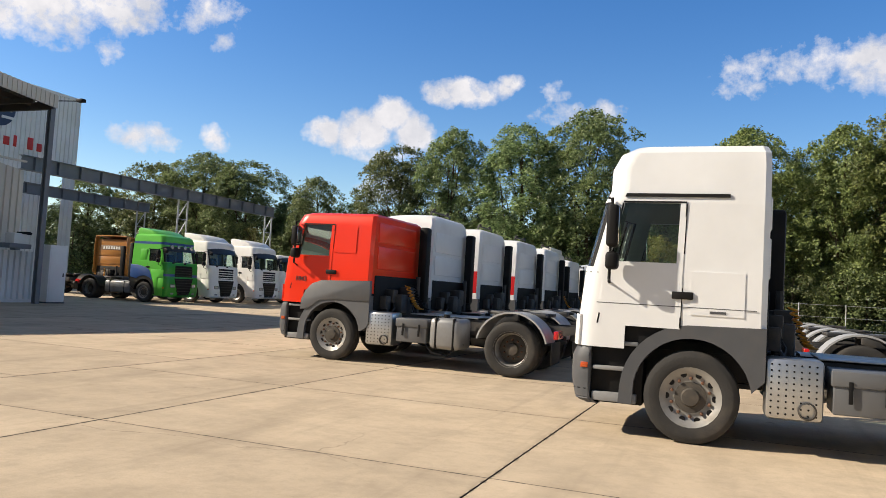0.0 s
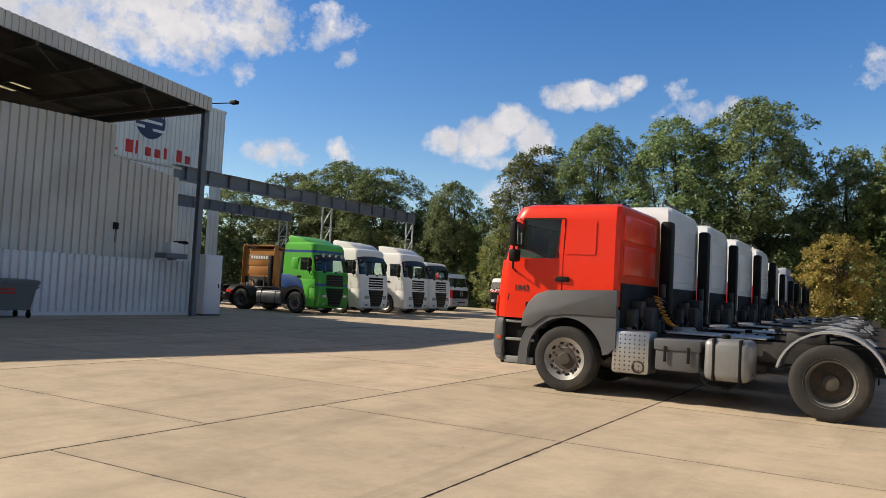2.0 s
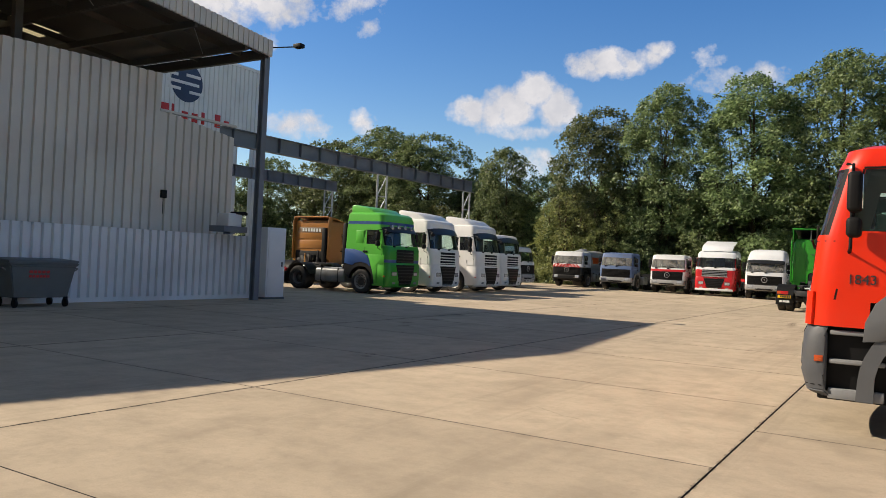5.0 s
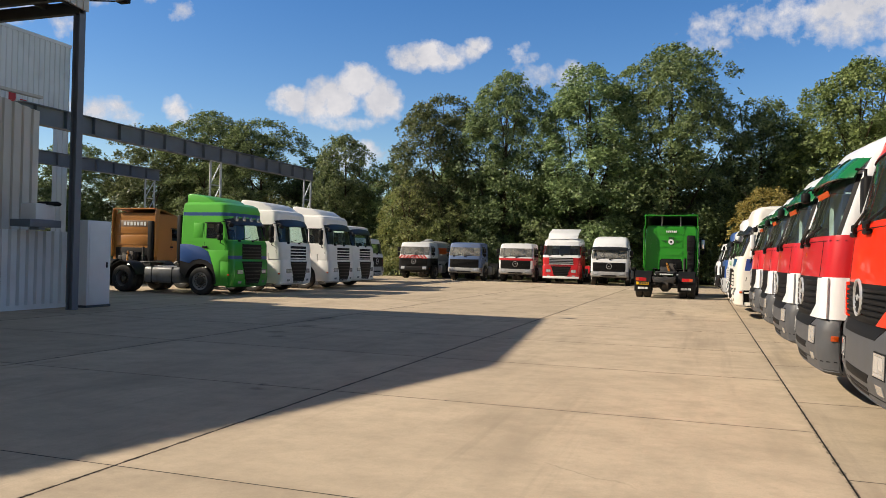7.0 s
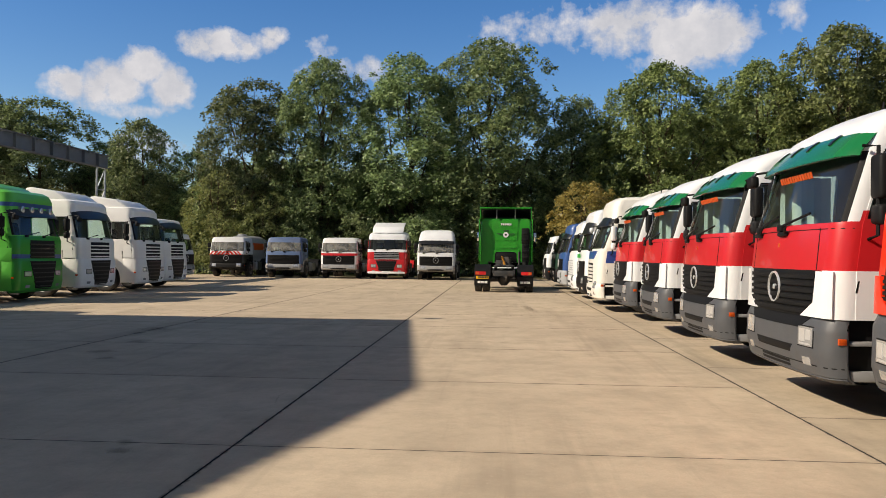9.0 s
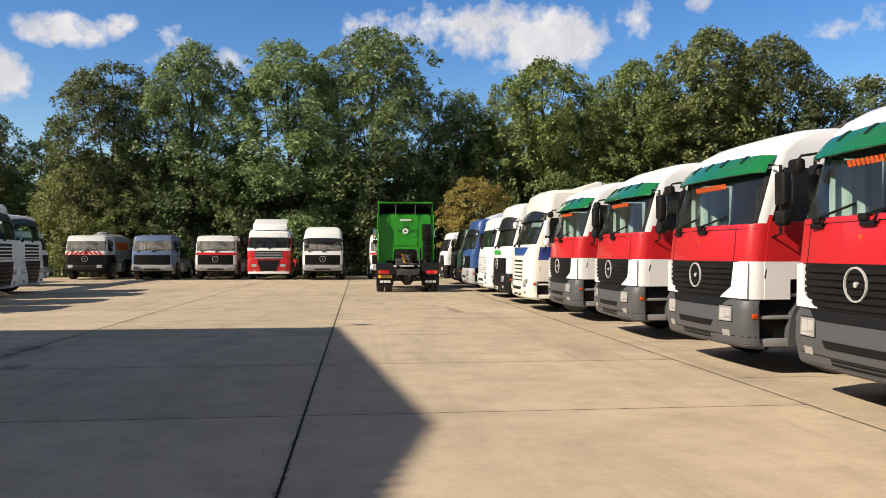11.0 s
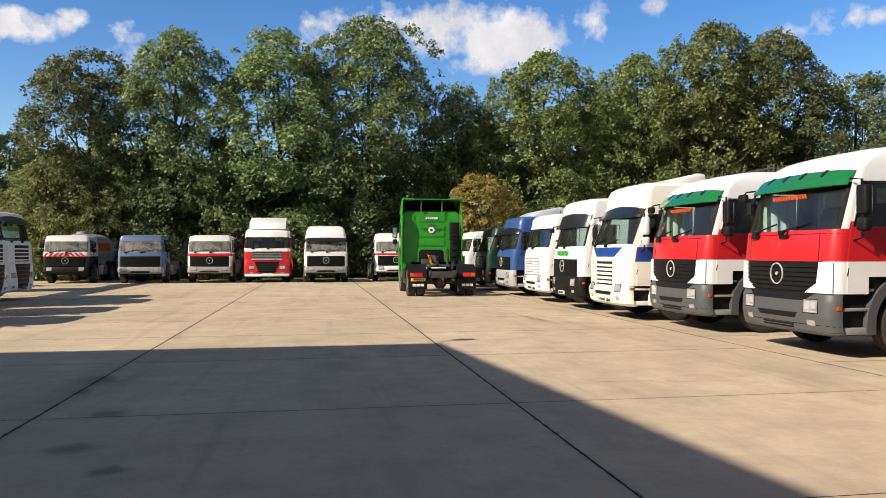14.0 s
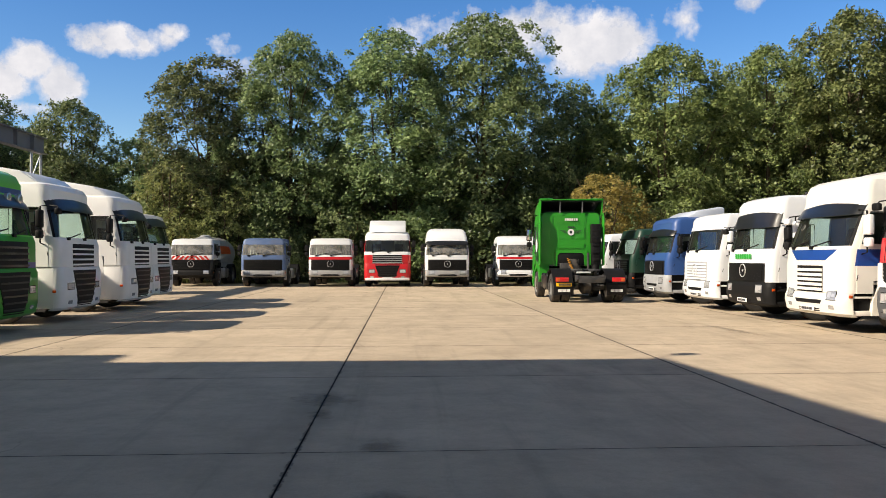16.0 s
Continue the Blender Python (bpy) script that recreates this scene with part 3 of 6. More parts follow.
def grow(bm, d):
    """Shifts a skin along its normals by d."""
    bm.normal_update()
    for v in bm.verts:
        v.co += v.normal * d


def thicken(bm, d):
    """Gives a skin a thickness d inwards."""
    bm.normal_update()
    bmesh.ops.solidify(bm, geom=bm.faces[:], thickness=d)


def face_strip(sh, z0, z1, f0, f1, lift, depth, n=8, nz=1, corners=0.0):
    """A band that hugs the front of a shell between heights and fractions of its width, lifted off it, with a depth.
    corners: how far it runs on round both corners (0 to 1)."""
    cols = []
    if corners:
        cols += [("CR", 1 - corners + corners * k / 3) for k in range(3)]
    cols += [("F", f0 + (f1 - f0) * k / n) for k in range(n + 1)]
    if corners:
        cols += [("CL", corners * (k + 1) / 3) for k in range(3)]
    bm = bmesh.new()
    grid = [[bm.verts.new(sh.at(k, f, z0 + (z1 - z0) * i / nz)) for k, f in cols] for i in range(nz + 1)]
    for a, b in zip(grid, grid[1:]):
        for i in range(len(cols) - 1):
            bm.faces.new((a[i], a[i + 1], b[i + 1], b[i]))
    grow(bm, lift)
    thicken(bm, depth)
    return bm


def face_wedge(sh, z0, z1, low, high, lift, depth, n=6, nz=4):
    """A patch on the front of a shell whose side edges run from the fractions low at z0 to high at z1."""
    bm = bmesh.new()
    grid = []
    for i in range(nz + 1):
        g = i / nz
        a, b = (low[k] + (high[k] - low[k]) * g for k in (0, 1))
        row = []
        for j in range(n + 1):
            f = a + (b - a) * j / n
            kind, f = ("CR", 1 + f) if f < 0 else (("CL", f - 1) if f > 1 else ("F", f))
            row.append(bm.verts.new(sh.at(kind, f, z0 + (z1 - z0) * g)))
        grid.append(row)
    for a, b in zip(grid, grid[1:]):
        for i in range(n):
            bm.faces.new((a[i], a[i + 1], b[i + 1], b[i]))
    grow(bm, lift)
    thicken(bm, depth)
    return bm


def side_strip(sh, s, x0, x1, z0, z1, lift, depth, slant=0.0):
    """A panel that hugs one side of a shell (s: 1 left, -1 right) between places x0 > x1."""
    kind = "L" if s > 0 else "R"
    bm = bmesh.new()
    rows = []
    for z, dx in ((z0, 0.0), (z1, slant)):
        row = []
        for k in range(5):
            x = x0 + (x1 - x0) * k / 4 + dx
            row.append(bm.verts.new(sh.at(kind, min(1, max(0, sh.side_f(x, z))), z)))
        rows.append(row)
    for i in range(4):
        q = (rows[0][i], rows[0][i + 1], rows[1][i + 1], rows[1][i])
        bm.faces.new(q if s > 0 else q[::-1])
    grow(bm, lift)
    thicken(bm, depth)
    return bm


def writing_bar(parent, m, w, h, material, n=1, gap=0.25, name="lettering"):
    """Writing as plain bars, in the x-z plane of the pose m."""
    bm = bmesh.new()
    step = w / n
    for k in range(n):
        x = -w / 2 + k * step
        box(bm, x, x + step * (1 - gap if n > 1 else 1), -0.003, 0.003, -h / 2, h / 2)
    bmesh.ops.transform(bm, matrix=m, verts=bm.verts[:])
    return part(name, bm, material, parent, smooth=0)


def truck(name, label, group, body, *, zb=1.86, zh=2.58, zr=2.80, zt=3.16, length=2.2, hw=1.215, rake=0.30, z0=0.95, zg=1.42, corner=0.2, bands=(), bumper=GREY, bumper_z=0.33,
          grille=BLACK, grille_mid=True, slats=6, slat=BLACK, visor=None, guard=BLACK, fender=None, fa=1.35, ra=4.75, tail=5.75, tank=ALU, mirror=BLACK, flat=False, roof=None,
          badge=CHROME, coils=True, rail=True, doorlen=0.98, silencer=True, tractor=True, lowgrille=False, win_low=0.06, screen_text=None, deflector=None, slat_fill=0.62,
          lamp_z=(0.66, 0.85), fog=True, pillar=BLACK, plate=True, well=BLACK, duct=True, low_grille=None, lamp_f=(0.83, 0.97), boxy=False, solid_deflector=False, cap=None, glass=GLASS, gw=0.03, drape=False):
    """A cab-over truck; front at x = 0, driving towards +x, wheels on z = 0. body: its paint; bands: (z0, z1, material, front/side/all, x from, x to)."""
    t = thing(name, label, "truck", group)
    fender = fender or bumper
    roof = roof or body
    xb = -length
    prof = [(z0, 0.02, xb, hw, corner, 0.10), (zg, 0.01, xb, hw, corner, 0.10), (zb, -0.03, xb, hw, corner + 0.01, 0.11), (zh, -0.04 - rake * 0.72, xb, hw - 0.03, corner + 0.02, 0.10),
            (zr, -0.05 - rake, xb, hw - 0.05, corner + 0.03, 0.08)]
    if flat or zt is None:
        prof += [(zr + 0.07, -0.06 - rake, xb + 0.01, hw - 0.09, corner + 0.04, 0.09), (zr + 0.115, -0.20 - rake, xb + 0.05, hw - 0.19, corner, 0.08), (zr + 0.14, -0.55 - rake, xb + 0.2, hw - 0.42, corner, 0.05)]
    elif boxy:
        d = zt - zr
        prof += [(zr + 0.45 * d, -0.05 - rake, xb, hw - 0.07, corner + 0.03, 0.09), (zr + 0.78 * d, -0.13 - rake, xb + 0.01, hw - 0.10, corner + 0.04, 0.10), (zr + 0.93 * d, -0.27 - rake, xb + 0.04, hw - 0.19, corner + 0.03, 0.09), (zt, -0.62 - rake, xb + 0.15, hw - 0.42, corner, 0.04)]
    else:
        d = zt - zr
        prof += [(zr + 0.34 * d, -0.14 - rake, xb, hw - 0.08, corner + 0.06, 0.12), (zr + 0.66 * d, -0.36 - rake, xb + 0.02, hw - 0.12, corner + 0.08, 0.12), (zr + 0.86 * d, -0.62 - rake, xb + 0.05, hw - 0.19, corner + 0.08, 0.10),
                 (zr + 0.96 * d, -0.90 - rake, xb + 0.10, hw - 0.30, corner + 0.05, 0.06), (zt, -1.15 - rake * 0.5, xb + 0.22, hw - 0.52, corner, 0.03)]
    zw0, zw1 = zb + 0.03, zh - 0.02
    zs0, zs1 = zb + win_low, zh - 0.01
    mats = [body, pillar, grille, roof] + [b[2] for b in bands]
    side = [0, 0.02, 0.035, 0.2, 0.32, doorlen / length * 1.02 - 0.012, doorlen / length * 1.02 + 0.03, 0.7, 0.85, 1.0]
    cuts = [zw0, zw1, zs0, zs1, (zs0 + zs1) / 2, z0 + 0.25] + [z for b in bands for z in b[:2]]
    sh = Shell(prof, [z for z in cuts if z0 <= z < prof[-1][0]], side, arc=6, front=16)
    fd0, fd1, fw1 = 0.02, side[6], side[5]

    def hole(kind, f, z):
        if zw0 < z < zw1 and (kind == "F" or (kind == "CL" and f < 0.5) or (kind == "CR" and f > 0.5)):
            return "windscreen"
        if kind in "LR" and 0.035 < f < fw1 and zs0 < z < zs1:
            return "side_window"
        return None

    def sort(kind, f, z):
        if hole(kind, f, z):
            return None
        p = sh.at(kind, f, z)
        if kind in "LRB" and z < z0 + 0.25 and p.x < -0.55:
            return None
        if kind == "B" and z < z0 + 0.25:
            return None
        mi = 0
        if z > zr + 0.01:
            mi = 3
        if zw0 < z < zh + 0.02 and (kind == "F" or (kind == "CL" and f < 0.67) or (kind == "CR" and f > 0.33)):
            mi = 1
        if kind == "F" and z < zg and (not grille_mid or gw < f < 1 - gw):
            mi = 2
        for i, (a, b, _, where, *xr) in enumerate(bands):
            if a < z < b and (where == "all" or (where == "front") == (kind in ("F", "CL", "CR"))) and mi != 2 and kind != "B":
                if not xr or xr[1] < p.x < xr[0]:
                    mi = 4 + i
        if kind in "LR" and fd0 < f < fd1 and z < zs1 + 0.0:
            return ("door_" + kind, mi)
        return ("cab", mi)

    # the skins
    n = len(sh.st)
    skins = {}
    for za, zc in zip(sh.zs, sh.zs[1:]):
        for j in range(n):
            (k0, f0), (k1, f1) = sh.st[j], sh.st[(j + 1) % n]
            kind = {"BL": "B", "BR": "B"}.get(k0, k0)
            if k0 == "R":
                fe = f1 if k1 == "R" else 0.0
            else:
                fe = f1 if k1 == k0 else 1.0
            fm, zm = (f0 + fe) / 2, (za + zc) / 2
            corners = ((j, za), ((j + 1) % n, za), ((j + 1) % n, zc), (j, zc))
            h = hole(kind, fm, zm)
            got = (h + ("_" + kind if h == "side_window" else ""), 0) if h else sort(kind, fm, zm)
            if got:
                skins.setdefault(got[0], []).append((corners, got[1]))

    def skin(key, shell=sh):
        bm = bmesh.new()
        made = {}
        for corners, mi in skins[key]:
            vs = []
            for c in corners:
                if c not in made:
                    made[c] = bm.verts.new(shell.at(*shell.st[c[0]], c[1]))
                vs.append(made[c])
            f = bm.faces.new(vs)
            f.material_index = mi
        return bm

    bm = skin("cab")
    ring = [bm.verts.new(sh.at(k, f, sh.zs[-1])) for k, f in sh.st]
    bm.faces.new(ring).material_index = 3
    bmesh.ops.remove_doubles(bm, verts=bm.verts[:], dist=0.0005)
    part("cab", bm, mats, t, smooth=28)
    # inner lining
    inner = Shell([(z, xf - 0.05, b + 0.05, h - 0.05, r, bl) for z, xf, b, h, r, bl in prof], sh.zs, side)
    bm = bmesh.new()
    for key in ["cab", "door_L", "door_R"]:
        made = {}
        for corners, mi in skins[key]:
            if corners[0][1] < z0 + 0.2:
                continue
            for c in corners:
                if c not in made:
                    made[c] = bm.verts.new(inner.at(*sh.st[c[0]], c[1]))
            bm.faces.new([made[c] for c in corners][::-1])
    box(bm, xb + 0.05, -0.35, -hw + 0.06, hw - 0.06, z0 + 0.2, z0 + 0.28)
    box(bm, -0.62, -0.16, -hw + 0.16, hw - 0.16, zb - 0.42, zb - 0.02, 0.08)
    box(bm, xb + 0.06, xb + 0.7, -hw + 0.08, hw - 0.08, zb - 0.5, zb - 0.25, 0.05)
    tube(bm, [(-0.6, 0.6, zb - 0.15), (-0.75, 0.6, zb + 0.02)], 0.03, 6)
    lathe(bm, [(0.2, 0.0), (0.22, 0.015), (0.24, 0.0), (0.22, -0.015)], (-0.76, 0.6, zb + 0.03), "z", 18)
    inside = part("interior", bm, TRIM, t)
    for y in (-0.6, 0.6):
        bm = bmesh.new()
        box(bm, -1.35, -0.9, y - 0.25, y + 0.25, zb - 0.62, zb - 0.36, 0.07)
        prism(bm, [(-1.32, zb - 0.4), (-1.18, zb - 0.4), (-1.3, zb + 0.28), (-1.36, zb + 0.45), (-1.46, zb + 0.45), (-1.45, zb + 0.2)], "y", y - 0.24, y + 0.24, bevel=0.03)
        part("seat", bm, SEAT, inside)
    for a in (-hw + 0.12, 0.35):
        bm = bmesh.new()
        prism(bm, [(xb + 0.74 + 0.025 * math.sin(k * 1.9), a + (hw - 0.47) * k / 14) for k in range(15)] + [(xb + 0.72 + 0.025 * math.sin(k * 1.9), a + (hw - 0.47) * k / 14) for k in range(14, -1, -1)], "z", zb - 0.25, zh - 0.02)
        part("curtain", bm, CURTAIN, inside)
    if drape:
        bm = bmesh.new()
        wave = [(-0.42 - 0.05 * k, -hw + 0.11 + 0.02 * math.sin(k * 1.7)) for k in range(13)]
        prism(bm, wave + [(x, y + 0.012) for x, y in wave[::-1]], "z", zb - 0.1, zh - 0.04)
        part("side_curtain", bm, DRAPE, inside, "pale curtain drawn at the side window")
    for kind, s in (("L", 1), ("R", -1)):
        bm = skin("door_" + kind)
        grow(bm, 0.007)
        thicken(bm, 0.03)
        door = part("door", bm, mats, t, smooth=25)
        bm = skin("side_window_" + kind)
        grow(bm, -0.012)
        part("window", bm, GLASS, door, "tinted side window")
        x, z = -doorlen - 0.05 - 0.13, zb - 0.24
        bm = bmesh.new()
        box(bm, x - 0.11, x + 0.11, s * (hw + 0.02) - 0.012, s * (hw + 0.02) + 0.012, z - 0.04, z + 0.04, 0.015)
        part("handle", bm, BLACK, door)
        for f in (fd0, fd1):
            xa, xc = sh.at(kind, f, z0 + 0.3).x, sh.at(kind, f, zs1).x
            part("door_seal", side_strip(sh, s, xa + 0.009, xa - 0.009, z0 + 0.26, zs1, 0.0095, 0.004, xc - xa), BLACK, door)
        part("door_seal", side_strip(sh, s, sh.at(kind, fd0, zs1).x, sh.at(kind, fd1, zs1).x, zs1 + 0.002, zs1 + 0.022, 0.0095, 0.004), BLACK, door)
        # mirrors on their arms
        mx = -0.42
        my = s * (hw + 0.15)
        bm = bmesh.new()
        tube(bm, [(-0.36, s * (hw - 0.02), zh + 0.04), (mx, my, zh + 0.02), (mx, my, zb - 0.10), (-0.40, s * (hw - 0.01), zb - 0.14)], 0.018, 6)
        arm = part("mirror_arm", bm, BLACK, t)
        bm = bmesh.new()
        box(bm, mx - 0.09, mx + 0.04, my - 0.095, my + 0.115, zb + 0.24, zh - 0.06, 0.04, seg=3)
        part("mirror_housing", bm, mirror, arm)
        bm = bmesh.new()
        box(bm, mx - 0.09, mx + 0.04, my - 0.09, my + 0.11, zb + 0.0, zb + 0.19, 0.04, seg=3)
        part("wide_angle_mirror", bm, mirror, arm)
        bm = bmesh.new()
        box(bm, mx - 0.097, mx - 0.088, my - 0.09, my + 0.09, zb + 0.27, zh - 0.09, 0.003)
        part("mirror_glass", bm, MIRROR, arm)
    bm = skin("windscreen")
    grow(bm, -0.008)
    part("windscreen", bm, glass, t, "large raked windscreen")
    for y0 in (-0.75, 0.05):
        bm = bmesh.new()
        a = sh.at("F", 0.5 + y0 / 2.0, zb + 0.02)
        b = sh.at("F", 0.5 + (y0 + 0.62) / 2.0, zb + 0.14)
        tube(bm, [a + Vector((0.03, 0, 0)), b + Vector((0.025, 0, 0))], 0.014, 5)
        box(bm, a.x - 0.02, a.x + 0.05, a.y - 0.06, a.y + 0.06, a.z - 0.05, a.z + 0.02, 0.012)
        part("wiper", bm, BLACK, t)
    # grille bars
    if slats:
        lo, hi = z0 + 0.03, (zb - 0.1 if lowgrille else zg - 0.02)
        step = (hi - lo) / slats
        for k in range(slats):
            part("grille_slat", face_strip(sh, lo + k * step, lo + (k + slat_fill) * step, gw + 0.02, 0.98 - gw, 0.022, 0.03), slat, t)
    if badge:
        bm = bmesh.new()
        z = (z0 + zg) / 2 + 0.04
        lathe(bm, [(0.150, 0.03), (0.153, 0.05), (0.168, 0.05), (0.172, 0.03)], (0.0, 0, z), "x", 28)
        bmesh.ops.delete(bm, geom=[f for f in bm.faces if len(f.verts) > 4], context="FACES_ONLY")
        lathe(bm, [(0.03, 0.02), (0.028, 0.045), (0.012, 0.05)], (0.0, 0, z), "x", 12)
        part("badge", bm, BADGE, t, "round bright metal maker's badge")
    # bumper
    bd, bc = -0.24, min(0.2, corner)
    bs = Shell([(bumper_z, -0.07, bd + 0.02, hw - 0.03, bc, 0.08), (bumper_z + 0.06, 0.01, bd, hw, bc, 0.08), (0.60, 0.055, bd, hw, bc, 0.08), (z0 - 0.10, 0.045, bd, hw, bc, 0.08), (z0, 0.0, bd + 0.02, hw - 0.02, bc, 0.07)],
               [bumper_z + 0.2, 0.66, 0.8], [0, 0.3, 0.6, 1.0], rear_r=0.02)
    bm = bmesh.new()
    rings = [[bm.verts.new(bs.at(k, f, z)) for k, f in bs.st] for z in bs.zs]
    for a, b in zip(rings, rings[1:]):
        for j in range(len(bs.st)):
            bm.faces.new((a[j], a[(j + 1) % len(a)], b[(j + 1) % len(a)], b[j]))
    bm.faces.new(rings[0][::-1])
    bm.faces.new(rings[-1])
    bump = part("bumper", bm, bumper, t, smooth=30)
    part("air_intake", face_wedge(bs, 0.565, 0.645, (0.27, 0.73), (0.24, 0.76), 0.004, 0.03), BLACK, bump)
    for k in range(2):
        part("air_slot", face_strip(bs, bumper_z + 0.075 + 0.04 * k, bumper_z + 0.10 + 0.04 * k, 0.30, 0.70, 0.004, 0.02), BLACK, bump)
    for s in (-1, 1):
        f0, f1 = (lamp_f if s > 0 else (1 - lamp_f[1], 1 - lamp_f[0]))
        part("headlamp", face_strip(bs, lamp_z[0], lamp_z[1], f0, f1, 0.008, 0.03, n=3, nz=2), LAMP, bump, "clear glass headlamp")
        hz, hf = lamp_z[1] - lamp_z[0], f1 - f0
        for a, b, c, d in ((0.10, 0.50, 0.22, 0.90), (0.56, 0.90, 0.34, 0.88), (0.14, 0.86, 0.06, 0.16)):
            part("reflector", face_strip(bs, lamp_z[0] + hz * c, lamp_z[0] + hz * d, f0 + hf * a, f0 + hf * b, 0.012, 0.008, n=2, nz=2), BOWL, bump)
        part("lamp_bezel", face_strip(bs, lamp_z[0] - 0.012, lamp_z[1] + 0.012, f0 - 0.008, f1 + 0.008, 0.003, 0.02, n=3), BLACK, bump)
        if fog:
            part("fog_lamp", face_strip(bs, bumper_z + 0.14, bumper_z + 0.22, f0 + 0.03, f1 - 0.03, 0.006, 0.02, n=2), LAMP, bump)
        bm = bmesh.new()
        box(bm, -0.21, -0.13, *sorted((s * (hw - 0.012), s * (hw + 0.008))), 0.71, 0.77, 0.006)
        part("indicator", bm, AMBER, bump)
        # steps and wheel arch
        bm = bmesh.new()
        a, b = sorted((s * (hw - 0.42), s * (hw - 0.09)))
        box(bm, -0.80, -0.16, a, b, 0.34, z0 + 0.27, 0.02)
        st_ob = part("step_well", bm, well, t)
        for z in (0.36, 0.70, 0.98):
            bm = bmesh.new()
            a, b = sorted((s * (hw - 0.30), s * (hw - 0.02)))
            box(bm, -0.74, -0.26, a, b, z, z + (0.10 if z < 0.4 else 0.045), 0.012)
            part("step", bm, STEP if fender in (GREY, FENDER) else fender, st_ob)
        if well != BLACK:
            bm = bmesh.new()
            prism(bm, [(-0.19, 0.36), (-0.76, 0.36), (-0.70, 0.62), (-0.70, z0 - 0.03), (-0.19, z0 - 0.03)], "y", *sorted((s * (hw - 0.06), s * (hw + 0.002))), bevel=0.015)
            part("step_cover", bm, well, t)
        bm = bmesh.new()
        r = 0.60
        top = z0 + 0.27
        arc = [(-fa + r * math.cos(a), 0.51 + r * math.sin(a)) for a in np.linspace(radians(172), radians(8), 17)]
        outline = [(xb, 0.78), *[p for p in arc if p[0] > xb], (-0.74, 0.40), (-0.66, 0.42), (-0.62, 0.8), (-0.70, top), (xb, top + 0.02)]
        if z0 < 1.1:
            # a lip round the wheel with a band running on to the cab's rear corner
            r1 = 0.74
            lip = [(-fa + r1 * math.cos(a), 0.51 + r1 * math.sin(a)) for a in np.linspace(radians(4), radians(86), 10)]
            outline = [(xb, 0.72), (xb + 0.10, 0.62), *[p for p in arc if p[0] > xb + 0.12], (-fa + r, 0.36), (-fa + r1 + 0.01, 0.36), *lip, (xb, 1.265)]
        a, b = sorted((s * (hw - 0.36), s * (hw + 0.004)))
        prism(bm, outline, "y", a, b)
        part("wheel_arch", bm, fender, t, smooth=30)
        if z0 < 1.1:
            bm = bmesh.new()
            a, b = sorted((s * (hw - 0.34), s * (hw - 0.05)))
            prism(bm, [(xb + 0.02, 1.0), (xb + 0.02, z0 + 0.30), (-0.56, z0 + 0.30), (-0.56, 1.0), (-0.74, 1.0), (-fa, 1.16)], "y", a, b)
            part("arch_liner", bm, BLACK, t, smooth=0)
    if bumper == GREY:
        # the grille runs on down into a dip of the bumper
        part("bumper_dip", face_wedge(bs, z0 - 0.115, z0 + 0.004, (0.17, 0.83), (0.07, 0.93), 0.006, 0.03), BLACK, bump)
        for s in (0, 1):
            # painted corner pieces that widen below the grille
            wide, slim = ((-0.5, 0.17), (-0.5, 0.03)) if s == 0 else ((0.83, 1.5), (0.97, 1.5))
            corner_mat = bands[0][2] if bands else body
            part("grille_corner", face_wedge(sh, z0 + 0.005, z0 + 0.15, wide, ((-0.5, 0.05) if s == 0 else (0.95, 1.5)), 0.030, 0.04), corner_mat, t)
            part("grille_corner", face_wedge(sh, z0 + 0.15, zg - 0.01, ((-0.5, 0.05) if s == 0 else (0.95, 1.5)), slim, 0.030, 0.04), corner_mat, t)
            part("bumper_lip", face_wedge(bs, bumper_z + 0.02, bumper_z + 0.05, (-0.9, 0.5) if s == 0 else (0.5, 1.9), (-0.9, 0.5) if s == 0 else (0.5, 1.9), 0.012, 0.02), bumper, bump)
        for f in (0.05, 0.95):
            part("panel_seam", face_wedge(sh, zg + 0.004, zb - 0.02, (f - 0.003, f + 0.003), (f - 0.003, f + 0.003), 0.003, 0.006, n=1), BLACK, t)
        part("panel_seam", face_strip(sh, zb - 0.035, zb - 0.027, 0.0, 1.0, 0.003, 0.006, corners=0.9), BLACK, t)
        for f in (0.14, 0.56):
            # wiper roots on the panel below the screen
            p = sh.at("F", f, zb - 0.06)
            bm = bmesh.new()
            box(bm, p.x - 0.01, p.x + 0.045, p.y - 0.11, p.y + 0.11, p.z - 0.025, p.z + 0.025, 0.02)
            tube(bm, [(p.x + 0.035, p.y + 0.08, p.z), (p.x + 0.05, p.y + 0.16, p.z + 0.07)], 0.014, 5)
            part("wiper_root", bm, BLACK, t)
        part("bumper_seam", face_strip(bs, 0.475, 0.485, 0.02, 0.98, 0.002, 0.01, corners=0.9), BLACK, bump)
    if plate:
        bm = bmesh.new()
        box(bm, 0.045, 0.06, -0.26, 0.26, 0.40, 0.50, 0.004)
        pl = part("number_plate", bm, TEXT_WHITE, bump)
        writing_bar(pl, pose(0.063, 0, 0.45, 0, 0, 90), 0.42, 0.055, TEXT_DARK, 6, 0.3)
    if visor:
        out = 0.0 if boxy else 0.05
        vs = Shell([(zh - 0.05, 0.05 + out - rake * 0.72, -1, hw - 0.02, corner + 0.05, 0.11), (zh + 0.01, 0.045 + out - rake * 0.8, -1, hw - 0.03, corner + 0.05, 0.11), (zr - 0.07, -0.02 + out - rake, -1, hw - 0.05, corner + 0.05, 0.11),
                    (zr - 0.01, -0.06 - rake, -1, hw - 0.07, corner + 0.05, 0.11)], [], [0, 1])
